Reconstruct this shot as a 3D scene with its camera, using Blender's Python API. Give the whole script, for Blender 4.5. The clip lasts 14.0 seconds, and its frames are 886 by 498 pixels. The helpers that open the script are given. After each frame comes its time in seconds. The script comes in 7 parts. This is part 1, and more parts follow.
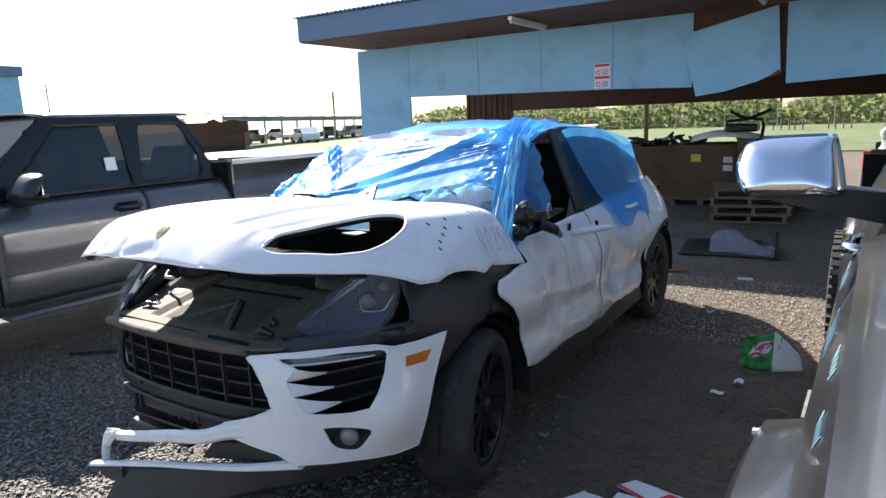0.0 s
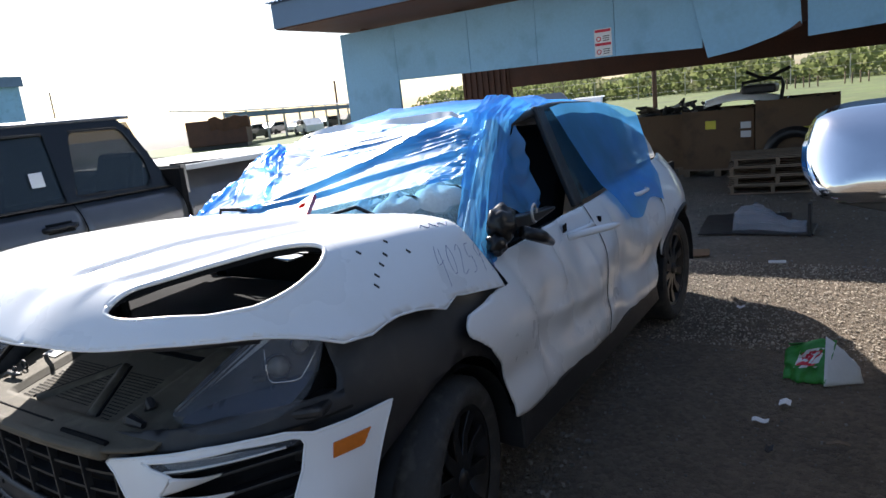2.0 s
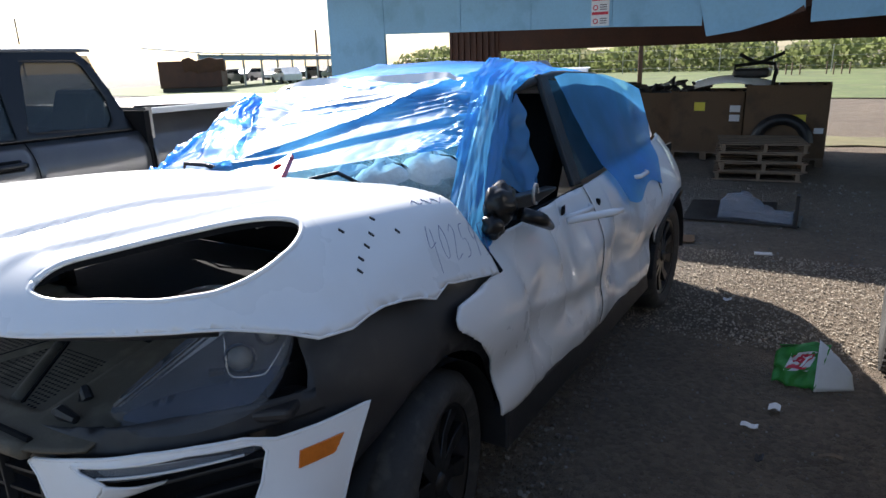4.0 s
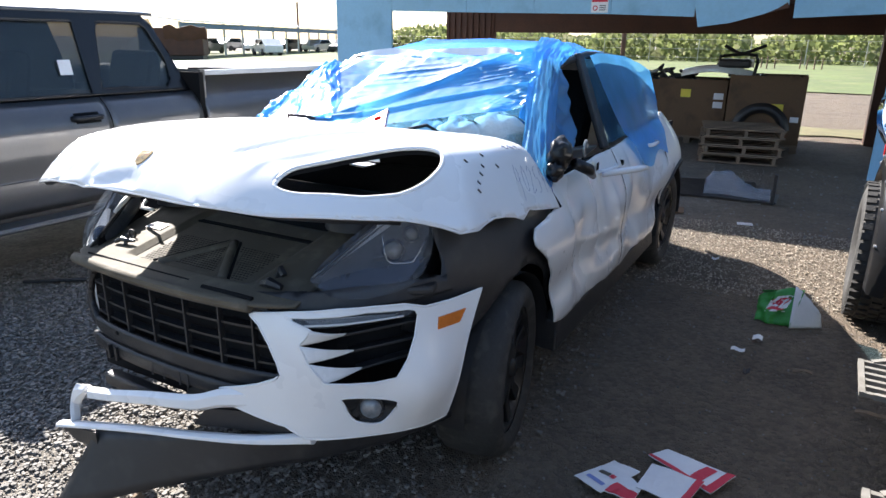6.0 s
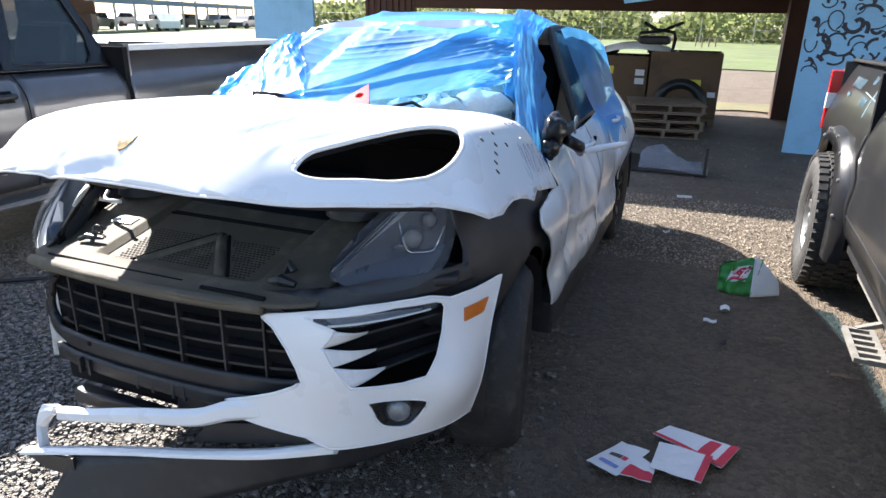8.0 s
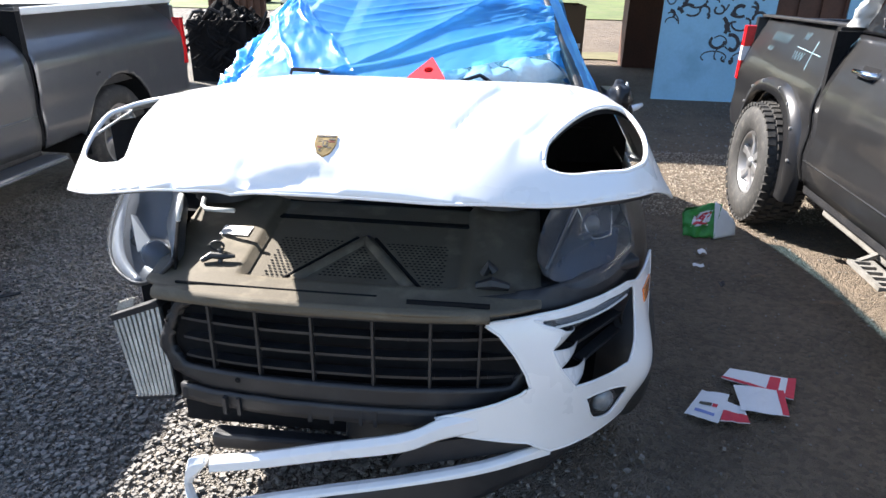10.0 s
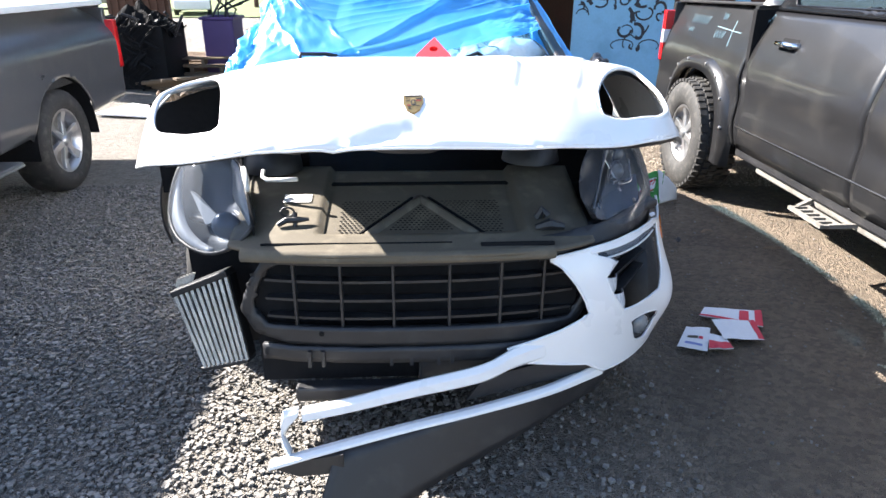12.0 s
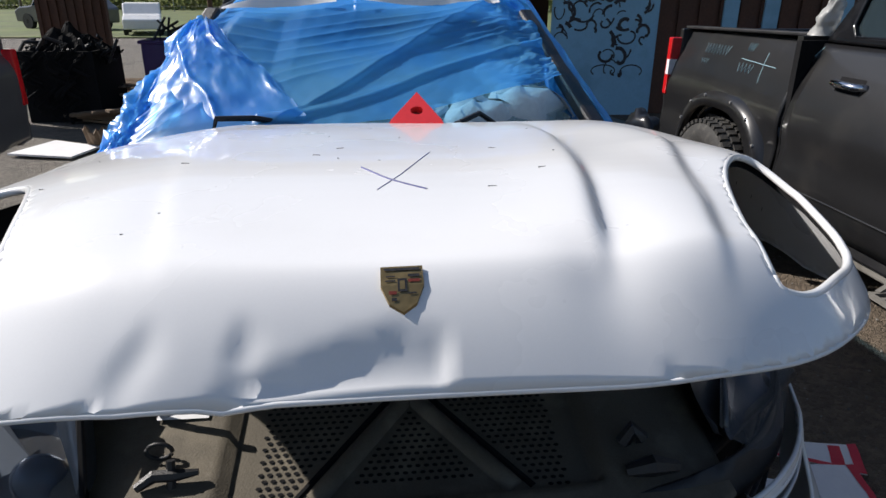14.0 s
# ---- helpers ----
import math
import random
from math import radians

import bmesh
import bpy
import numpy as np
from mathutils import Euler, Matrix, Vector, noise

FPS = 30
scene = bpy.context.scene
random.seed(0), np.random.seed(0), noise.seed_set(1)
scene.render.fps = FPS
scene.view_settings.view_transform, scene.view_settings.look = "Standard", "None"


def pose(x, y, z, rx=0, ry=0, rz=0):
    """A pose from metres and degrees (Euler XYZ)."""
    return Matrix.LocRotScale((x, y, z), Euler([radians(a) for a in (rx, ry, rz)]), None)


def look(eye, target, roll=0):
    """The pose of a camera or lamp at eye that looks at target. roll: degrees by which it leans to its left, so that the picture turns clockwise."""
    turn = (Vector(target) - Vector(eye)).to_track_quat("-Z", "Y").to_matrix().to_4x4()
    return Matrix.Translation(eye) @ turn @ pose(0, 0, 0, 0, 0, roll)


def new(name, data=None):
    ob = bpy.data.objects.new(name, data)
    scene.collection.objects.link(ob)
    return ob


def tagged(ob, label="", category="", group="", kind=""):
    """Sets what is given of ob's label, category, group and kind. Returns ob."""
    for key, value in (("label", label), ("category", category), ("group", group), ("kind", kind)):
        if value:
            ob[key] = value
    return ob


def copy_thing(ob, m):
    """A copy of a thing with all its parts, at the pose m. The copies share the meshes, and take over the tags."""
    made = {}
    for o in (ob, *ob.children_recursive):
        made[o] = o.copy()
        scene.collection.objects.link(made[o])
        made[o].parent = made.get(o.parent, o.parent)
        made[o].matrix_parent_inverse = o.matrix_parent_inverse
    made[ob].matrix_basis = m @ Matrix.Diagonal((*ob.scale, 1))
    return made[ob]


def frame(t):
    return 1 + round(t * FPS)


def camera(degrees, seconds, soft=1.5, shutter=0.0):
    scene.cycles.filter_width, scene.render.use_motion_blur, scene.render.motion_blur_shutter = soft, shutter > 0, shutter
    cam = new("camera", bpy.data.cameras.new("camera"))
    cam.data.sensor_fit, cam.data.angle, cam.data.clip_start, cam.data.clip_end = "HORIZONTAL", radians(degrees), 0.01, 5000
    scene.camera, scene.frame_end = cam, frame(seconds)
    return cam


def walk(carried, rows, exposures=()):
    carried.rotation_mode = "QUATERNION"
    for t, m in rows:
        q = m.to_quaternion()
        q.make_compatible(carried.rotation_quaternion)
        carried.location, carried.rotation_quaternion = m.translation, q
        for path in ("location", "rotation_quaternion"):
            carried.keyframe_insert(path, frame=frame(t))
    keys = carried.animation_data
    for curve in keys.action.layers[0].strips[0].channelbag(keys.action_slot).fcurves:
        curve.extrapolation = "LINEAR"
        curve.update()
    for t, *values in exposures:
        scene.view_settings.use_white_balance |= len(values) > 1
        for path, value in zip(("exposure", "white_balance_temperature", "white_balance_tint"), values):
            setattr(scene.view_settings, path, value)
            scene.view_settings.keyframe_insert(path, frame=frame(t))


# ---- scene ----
cam = camera(68.1, 14.0)
PATH = [
    (0, (2.263, -2.403, 1.639), (1.196, -0.755, 1.255), -2.3),
    (0.5, (2.276, -2.291, 1.629), (1.218, -0.637, 1.246), -4.3),
    (1, (2.152, -2.161, 1.647), (1.112, -0.495, 1.271), -4.3),
    (1.5, (2.092, -1.958, 1.638), (1.094, -0.266, 1.26), -4.7),
    (2, (2.06, -1.655, 1.632), (0.958, -0.043, 1.199), -6.2),
    (2.5, (1.954, -1.46, 1.616), (0.813, 0.11, 1.135), -6.6),
    (2.7, (1.863, -1.393, 1.631), (0.741, 0.187, 1.136), -6.1),
    (4.8, (1.863, -1.693, 1.636), (0.886, -0.044, 1.065), 0.2),
    (5, (1.924, -1.779, 1.621), (0.96, -0.125, 1.043), 0.6),
    (5.5, (1.946, -1.989, 1.632), (0.997, -0.332, 1.038), 0.9),
    (6, (1.823, -2.202, 1.623), (0.886, -0.544, 1.016), 0.8),
    (6.5, (1.775, -2.299, 1.636), (0.862, -0.629, 1.02), 0.9),
    (7, (1.773, -2.243, 1.607), (0.949, -0.531, 0.983), 2.0),
    (7.2, (1.744, -2.212, 1.599), (0.934, -0.496, 0.967), 1.9),
    (9.3, (0.799, -2.261, 1.591), (0.424, -0.438, 0.86), 1.2),
    (9.5, (0.705, -2.276, 1.593), (0.375, -0.45, 0.846), 1.4),
    (10, (0.43, -2.337, 1.639), (0.252, -0.505, 0.857), 1.5),
    (10.5, (0.314, -2.443, 1.632), (0.17, -0.619, 0.824), 0.7),
    (11, (0.304, -2.583, 1.573), (0.033, -0.764, 0.789), -0.5),
    (11.4, (0.178, -2.625, 1.572), (0.009, -0.8, 0.771), -0.4),
    (11.5, (0.149, -2.62, 1.57), (-0.001, -0.792, 0.773), -0.5),
    (12, (0.004, -2.587, 1.568), (0.1, -0.744, 0.797), 0.3),
    (12.5, (-0.04, -2.367, 1.56), (0.142, -0.53, 0.791), 0.8),
    (13, (-0.066, -2.116, 1.576), (-0.029, -0.265, 0.819), -1.5),
    (13.5, (-0.093, -1.848, 1.591), (0.023, 0.004, 0.845), -0.3),
    (14, (-0.015, -1.604, 1.587), (0.187, 0.249, 0.863), 0.5),
]
EXPOSURE = [(0.0, 1.68, 6300, 12), (2.5, 1.34, 6300, 12), (5.0, 1.64, 6300, 12), (7.0, 2.14, 6300, 12), (9.5, 2.16, 6300, 12), (11.0, 2.24, 6300, 12), (12.0, 2.54, 6300, 12), (13.0, 2.04, 6300, 12), (14.0, 0.34, 6300, 12)]
walk(cam, [(t, look(eye, target, roll)) for t, eye, target, roll in PATH], EXPOSURE)

# ---- light and sky ----
SUN_TRAVEL = Vector((1.12, -0.57, -1.0)).normalized()
world = bpy.data.worlds.new("sky")
scene.world = world
world.use_nodes = True
wn = world.node_tree.nodes
sky = wn.new("ShaderNodeTexSky")
sky.sky_type, sky.sun_disc = "NISHITA", False
sky.sun_elevation = math.asin(-SUN_TRAVEL.z)
sky.sun_rotation = math.atan2(-SUN_TRAVEL.x, -SUN_TRAVEL.y)
sky.air_density, sky.dust_density, sky.ozone_density = 1.0, 1.0, 1.0
world.node_tree.links.new(sky.outputs[0], wn["Background"].inputs[0])
wn["Background"].inputs[1].default_value = 0.072
sun_data = bpy.data.lights.new("sun", "SUN")
sun_data.energy, sun_data.angle, sun_data.color = 5.0, radians(0.53), (1.0, 0.94, 0.85)
sun = new("sun", sun_data)
sun.matrix_world = look(-SUN_TRAVEL * 60, (0, 0, 0))


# ---- materials ----
def surf(name, col, rough=0.5, metal=0.0, var=0.2, scale=3.0, fine=60.0, bump=0.1, coat=0.0, stain=None, stain_amount=0.0, spec=0.5):
    """A surface with broad and fine variation of colour and gloss, and a fine relief."""
    m = bpy.data.materials.new(name)
    m.use_nodes = True
    n, l = m.node_tree.nodes, m.node_tree.links
    b = n["Principled BSDF"]
    b.inputs["Roughness"].default_value, b.inputs["Metallic"].default_value = rough, metal
    b.inputs["Coat Weight"].default_value, b.inputs["Coat Roughness"].default_value = coat, 0.05
    b.inputs["Specular IOR Level"].default_value = spec
    co = n.new("ShaderNodeTexCoord")
    big, small = n.new("ShaderNodeTexNoise"), n.new("ShaderNodeTexNoise")
    for node, s, d in ((big, scale, 5.0), (small, fine, 3.0)):
        node.inputs["Scale"].default_value, node.inputs["Detail"].default_value = s, d
        l.new(co.outputs["Object"], node.inputs["Vector"])
    mix = n.new("ShaderNodeMath")
    mix.operation = "MULTIPLY_ADD"
    mix.inputs[1].default_value = 0.6
    l.new(big.outputs["Fac"], mix.inputs[0])
    half = n.new("ShaderNodeMath")
    half.operation = "MULTIPLY"
    half.inputs[1].default_value = 0.4
    l.new(small.outputs["Fac"], half.inputs[0])
    l.new(half.outputs[0], mix.inputs[2])
    ramp = n.new("ShaderNodeValToRGB")
    lo = [c * (1 - var) for c in col]
    hi = [min(1.0, c * (1 + var)) for c in col]
    ramp.color_ramp.elements[0].position, ramp.color_ramp.elements[0].color = 0.3, (*lo, 1)
    ramp.color_ramp.elements[1].position, ramp.color_ramp.elements[1].color = 0.7, (*hi, 1)
    l.new(mix.outputs[0], ramp.inputs[0])
    out = ramp.outputs[0]
    if stain:
        spots = n.new("ShaderNodeTexNoise")
        spots.inputs["Scale"].default_value, spots.inputs["Detail"].default_value = scale * 2.3, 8.0
        l.new(co.outputs["Object"], spots.inputs["Vector"])
        edge = n.new("ShaderNodeMapRange")
        edge.inputs["From Min"].default_value, edge.inputs["From Max"].default_value = 0.52, 0.72
        edge.inputs["To Max"].default_value = stain_amount
        l.new(spots.outputs["Fac"], edge.inputs["Value"])
        over = n.new("ShaderNodeMix")
        over.data_type = "RGBA"
        over.inputs[7].default_value = (*stain, 1)
        l.new(edge.outputs[0], over.inputs[0])
        l.new(out, over.inputs[6])
        out = over.outputs[2]
    l.new(out, b.inputs["Base Color"])
    rr = n.new("ShaderNodeMapRange")
    rr.inputs["To Min"].default_value, rr.inputs["To Max"].default_value = max(0.02, rough * 0.8), min(1.0, rough * 1.2)
    l.new(big.outputs["Fac"], rr.inputs["Value"])
    l.new(rr.outputs[0], b.inputs["Roughness"])
    if bump:
        bp = n.new("ShaderNodeBump")
        bp.inputs["Strength"].default_value, bp.inputs["Distance"].default_value = bump, 0.01
        l.new(small.outputs["Fac"], bp.inputs["Height"])
        l.new(bp.outputs[0], b.inputs["Normal"])
    return m


def glassy(name, tint, clear=0.6, rough=0.03):
    """A thin pane: partly clear, partly a tinted gloss."""
    m = bpy.data.materials.new(name)
    m.use_nodes = True
    n, l = m.node_tree.nodes, m.node_tree.links
    b = n["Principled BSDF"]
    b.inputs["Base Color"].default_value = (*tint, 1)
    b.inputs["Roughness"].default_value = rough
    see = n.new("ShaderNodeBsdfTransparent")
    see.inputs[0].default_value = (*[min(1.0, 0.55 + c) for c in tint], 1)
    mix = n.new("ShaderNodeMixShader")
    mix.inputs[0].default_value = clear
    l.new(b.outputs[0], mix.inputs[1])
    l.new(see.outputs[0], mix.inputs[2])
    l.new(mix.outputs[0], n["Material Output"].inputs[0])
    return m


def film_material():
    """Thin blue stretch film: glossy, translucent, clearer where it is drawn tight."""
    m = bpy.data.materials.new("blue_film")
    m.use_nodes = True
    n, l = m.node_tree.nodes, m.node_tree.links
    b = n["Principled BSDF"]
    b.inputs["Roughness"].default_value = 0.40
    b.inputs["Coat Weight"].default_value, b.inputs["Coat Roughness"].default_value = 1.0, 0.25
    b.inputs["Specular IOR Level"].default_value = 0.9
    co = n.new("ShaderNodeTexCoord")
    nz, nz2 = n.new("ShaderNodeTexNoise"), n.new("ShaderNodeTexNoise")
    for node, sc, d in ((nz, 16.0, 5.0), (nz2, 3.2, 3.0)):
        node.inputs["Scale"].default_value, node.inputs["Detail"].default_value = sc, d
        l.new(co.outputs["Object"], node.inputs["Vector"])
    ramp = n.new("ShaderNodeValToRGB")
    ramp.color_ramp.elements[0].position, ramp.color_ramp.elements[0].color = 0.35, (0.03, 0.27, 0.74, 1)
    ramp.color_ramp.elements[1].position, ramp.color_ramp.elements[1].color = 0.68, (0.14, 0.50, 0.93, 1)
    l.new(nz2.outputs["Fac"], ramp.inputs[0])
    l.new(ramp.outputs[0], b.inputs["Base Color"])
    bp = n.new("ShaderNodeBump")
    bp.inputs["Strength"].default_value, bp.inputs["Distance"].default_value = 0.10, 0.012
    l.new(nz.outputs["Fac"], bp.inputs["Height"])
    l.new(bp.outputs[0], b.inputs["Normal"])
    tr = n.new("ShaderNodeBsdfTranslucent")
    tr.inputs[0].default_value = (0.12, 0.50, 1.0, 1)
    m1 = n.new("ShaderNodeMixShader")
    m1.inputs[0].default_value = 0.40
    l.new(b.outputs[0], m1.inputs[1])
    l.new(tr.outputs[0], m1.inputs[2])
    see = n.new("ShaderNodeBsdfTransparent")
    see.inputs[0].default_value = (0.40, 0.74, 1.0, 1)
    m2 = n.new("ShaderNodeMixShader")
    mr = n.new("ShaderNodeMapRange")
    mr.inputs["From Min"].default_value, mr.inputs["From Max"].default_value = 0.35, 0.65
    mr.inputs["To Min"].default_value, mr.inputs["To Max"].default_value = 0.18, 0.48
    l.new(nz2.outputs["Fac"], mr.inputs["Value"])
    l.new(mr.outputs[0], m2.inputs[0])
    l.new(m1.outputs[0], m2.inputs[1])
    l.new(see.outputs[0], m2.inputs[2])
    l.new(m2.outputs[0], n["Material Output"].inputs[0])
    return m


def shattered_glass():
    """Laminated glass crazed with fine white cracks, dusty and half clear."""
    m = glassy("shattered_glass", (0.42, 0.50, 0.46), 0.5, 0.4)
    n, l = m.node_tree.nodes, m.node_tree.links
    co, v, big = n.new("ShaderNodeTexCoord"), n.new("ShaderNodeTexVoronoi"), n.new("ShaderNodeTexNoise")
    v.feature = "DISTANCE_TO_EDGE"
    v.inputs["Scale"].default_value, big.inputs["Scale"].default_value = 60.0, 3.5
    l.new(co.outputs["Object"], v.inputs["Vector"])
    l.new(co.outputs["Object"], big.inputs["Vector"])
    lines = n.new("ShaderNodeMapRange")
    lines.inputs["From Max"].default_value, lines.inputs["To Max"].default_value = 0.05, 1.45
    l.new(v.outputs["Distance"], lines.inputs["Value"])
    dust = n.new("ShaderNodeMath")
    dust.operation = "MULTIPLY"
    l.new(lines.outputs[0], dust.inputs[0])
    l.new(big.outputs["Fac"], dust.inputs[1])
    for node in n:
        if node.type == "MIX_SHADER":
            l.new(dust.outputs[0], node.inputs[0])
    return m


def ground_material():
    """Packed dirt and gravel: cells of stone in brown fines, with drier and darker patches."""
    m = surf("gravel_ground", (0.185, 0.166, 0.142), 0.9, var=0.25, scale=0.5, fine=9.0, bump=0.0, stain=(0.105, 0.096, 0.085), stain_amount=0.7)
    n, l = m.node_tree.nodes, m.node_tree.links
    b = n["Principled BSDF"]
    co = n.new("ShaderNodeTexCoord")
    cells = []
    for s in (45.0, 120.0):
        v = n.new("ShaderNodeTexVoronoi")
        v.inputs["Scale"].default_value = s
        l.new(co.outputs["Object"], v.inputs["Vector"])
        cells.append(v)
    add = n.new("ShaderNodeMath")
    add.operation = "ADD"
    l.new(cells[0].outputs["Distance"], add.inputs[0])
    l.new(cells[1].outputs["Distance"], add.inputs[1])
    bp = n.new("ShaderNodeBump")
    bp.invert = True
    bp.inputs["Strength"].default_value, bp.inputs["Distance"].default_value = 0.9, 0.02
    l.new(add.outputs[0], bp.inputs["Height"])
    l.new(bp.outputs[0], b.inputs["Normal"])
    hue = n.new("ShaderNodeHueSaturation")
    sep = n.new("ShaderNodeSeparateColor")
    l.new(cells[0].outputs["Color"], sep.inputs[0])
    mr = n.new("ShaderNodeMapRange")
    mr.inputs["To Min"].default_value, mr.inputs["To Max"].default_value = 0.78, 1.25
    l.new(sep.outputs[0], mr.inputs["Value"])
    l.new(mr.outputs[0], hue.inputs["Value"])
    old = b.inputs["Base Color"].links[0].from_socket
    l.new(old, hue.inputs["Color"])
    place = n.new("ShaderNodeSeparateXYZ")
    l.new(co.outputs["Object"], place.inputs[0])
    zone = n.new("ShaderNodeMapRange")
    zone.interpolation_type = "SMOOTHSTEP"
    zone.inputs["From Min"].default_value, zone.inputs["From Max"].default_value = 0.1, 1.5
    l.new(place.outputs[0], zone.inputs["Value"])
    dirt = n.new("ShaderNodeMix")
    dirt.data_type, dirt.blend_type = "RGBA", "MULTIPLY"
    dirt.inputs[7].default_value = (0.84, 0.72, 0.60, 1)
    l.new(zone.outputs[0], dirt.inputs[0])
    l.new(hue.outputs[0], dirt.inputs[6])
    l.new(dirt.outputs[2], b.inputs["Base Color"])
    return m


def stone_material(name, col):
    m = surf(name, col, 0.85, var=0.2, scale=30.0, fine=200.0, bump=0.2)
    n, l = m.node_tree.nodes, m.node_tree.links
    b = n["Principled BSDF"]
    g = n.new("ShaderNodeNewGeometry")
    mr = n.new("ShaderNodeMapRange")
    mr.inputs["To Min"].default_value, mr.inputs["To Max"].default_value = 0.55, 1.35
    l.new(g.outputs["Random Per Island"], mr.inputs["Value"])
    hue = n.new("ShaderNodeHueSaturation")
    l.new(mr.outputs[0], hue.inputs["Value"])
    l.new(b.inputs["Base Color"].links[0].from_socket, hue.inputs["Color"])
    l.new(hue.outputs[0], b.inputs["Base Color"])
    return m


def leaf_material():
    """Thin spring leaves and twigs that let light through."""
    m = surf("tree_leaves", (0.20, 0.23, 0.09), 0.8, var=0.45, scale=0.25, fine=3.0, bump=0.0, stain=(0.24, 0.21, 0.16), stain_amount=0.7)
    n, l = m.node_tree.nodes, m.node_tree.links
    tr, mix = n.new("ShaderNodeBsdfTranslucent"), n.new("ShaderNodeMixShader")
    l.new(n["Principled BSDF"].inputs["Base Color"].links[0].from_socket, tr.inputs[0])
    mix.inputs[0].default_value = 0.5
    l.new(n["Principled BSDF"].outputs[0], mix.inputs[1])
    l.new(tr.outputs[0], mix.inputs[2])
    l.new(mix.outputs[0], n["Material Output"].inputs[0])
    return m


WHITE = surf("white_car_paint", (0.80, 0.80, 0.80), 0.28, var=0.02, scale=2.0, fine=300.0, bump=0.0, coat=0.6, stain=(0.55, 0.53, 0.5), stain_amount=0.12)
BLACKP = surf("black_plastic", (0.017, 0.017, 0.019), 0.45, var=0.25, scale=6.0, fine=400.0, bump=0.15, stain=(0.07, 0.066, 0.06), stain_amount=0.25)
GREYP = surf("dusty_grey_plastic", (0.115, 0.100, 0.076), 0.7, var=0.2, scale=5.0, fine=300.0, bump=0.15, stain=(0.25, 0.215, 0.16), stain_amount=0.5)
SHELL = surf("lamp_shell_grey", (0.075, 0.085, 0.10), 0.3, metal=0.3, var=0.3, scale=7.0, bump=0.0)
SHELLBLUE = surf("lamp_reflector_blue_grey", (0.05, 0.07, 0.11), 0.25, metal=0.4, var=0.3, scale=7.0, bump=0.0)
BEZEL = surf("pale_lamp_bezel", (0.42, 0.44, 0.46), 0.3, metal=0.3, var=0.15, scale=9.0, bump=0.0)
LENSGREY = surf("lamp_lens_grey", (0.16, 0.175, 0.19), 0.06, var=0.3, scale=30.0, bump=0.0, coat=1.0)
# near-black: puts cavity shade into colour; also used for seams, seats and scrap
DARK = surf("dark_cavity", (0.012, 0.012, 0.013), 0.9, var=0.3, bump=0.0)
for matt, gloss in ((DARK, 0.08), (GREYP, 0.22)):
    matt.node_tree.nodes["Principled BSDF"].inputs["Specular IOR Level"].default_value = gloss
RUBBER = surf("tyre_rubber", (0.028, 0.027, 0.026), 0.75, var=0.3, scale=8.0, fine=90.0, bump=0.3, stain=(0.12, 0.11, 0.095), stain_amount=0.4)
BLACKRIM = surf("black_alloy", (0.012, 0.012, 0.013), 0.3, metal=0.2, var=0.2, bump=0.0)
ALLOY = surf("silver_alloy", (0.55, 0.55, 0.56), 0.32, metal=0.85, var=0.1, bump=0.0, stain=(0.2, 0.18, 0.16), stain_amount=0.3)
CHROME = surf("chrome", (0.82, 0.83, 0.85), 0.07, metal=1.0, var=0.03, bump=0.0)
STEEL = surf("bare_metal", (0.42, 0.41, 0.40), 0.42, metal=0.8, var=0.2, scale=9.0, bump=0.2)
FINS = surf("cooler_fins", (0.45, 0.44, 0.41), 0.5, metal=0.5, var=0.4, scale=14.0, fine=150.0, bump=0.4)
FILM = film_material()
GREYPAINT = surf("grey_truck_paint", (0.095, 0.097, 0.104), 0.3, metal=0.35, var=0.06, scale=1.5, bump=0.0, coat=0.7, stain=(0.17, 0.16, 0.145), stain_amount=0.35)
BLACKPAINT = surf("black_truck_paint", (0.013, 0.013, 0.014), 0.30, metal=0.0, var=0.2, scale=1.5, bump=0.0, coat=0.35, stain=(0.06, 0.056, 0.05), stain_amount=0.25)
GLOSSBLACK = surf("gloss_black_trim", (0.006, 0.006, 0.007), 0.2, var=0.2, scale=4.0, bump=0.0)
STEPGREY = surf("dull_step_metal", (0.20, 0.19, 0.17), 0.6, metal=0.2, var=0.25, scale=6.0, bump=0.1, stain=(0.10, 0.085, 0.065), stain_amount=0.5)
GLASS = glassy("tinted_glass", (0.028, 0.042, 0.05), 0.30)
SCREEN = glassy("clear_screen", (0.10, 0.13, 0.14), 0.70)
CLEAR = glassy("lamp_lens", (0.20, 0.22, 0.25), 0.78)
SHATTER = shattered_glass()
BAGCLOTH = surf("airbag_cloth", (0.78, 0.78, 0.73), 0.8, var=0.12, scale=5.0, bump=0.3)
RED = surf("red_plastic", (0.60, 0.03, 0.03), 0.22, var=0.12, bump=0.0, coat=0.8)
REDLENS = surf("red_lamp_lens", (0.55, 0.012, 0.015), 0.12, var=0.15, scale=9.0, bump=0.0, coat=0.6)
AMBER = surf("amber_lens", (0.62, 0.16, 0.015), 0.15, var=0.15, scale=20.0, bump=0.0, coat=0.6)
BLUEPANEL = surf("pale_blue_painted_panel", (0.26, 0.49, 0.68), 0.7, var=0.10, scale=1.1, fine=25.0, bump=0.12, stain=(0.15, 0.30, 0.43), stain_amount=0.5)
BLUEMETAL = surf("blue_grey_sheet_metal", (0.115, 0.19, 0.29), 0.5, metal=0.1, var=0.15, scale=1.5, bump=0.05)
BROWNWOOD = surf("dark_brown_timber", (0.085, 0.038, 0.024), 0.75, var=0.3, scale=2.5, fine=30.0, bump=0.3)
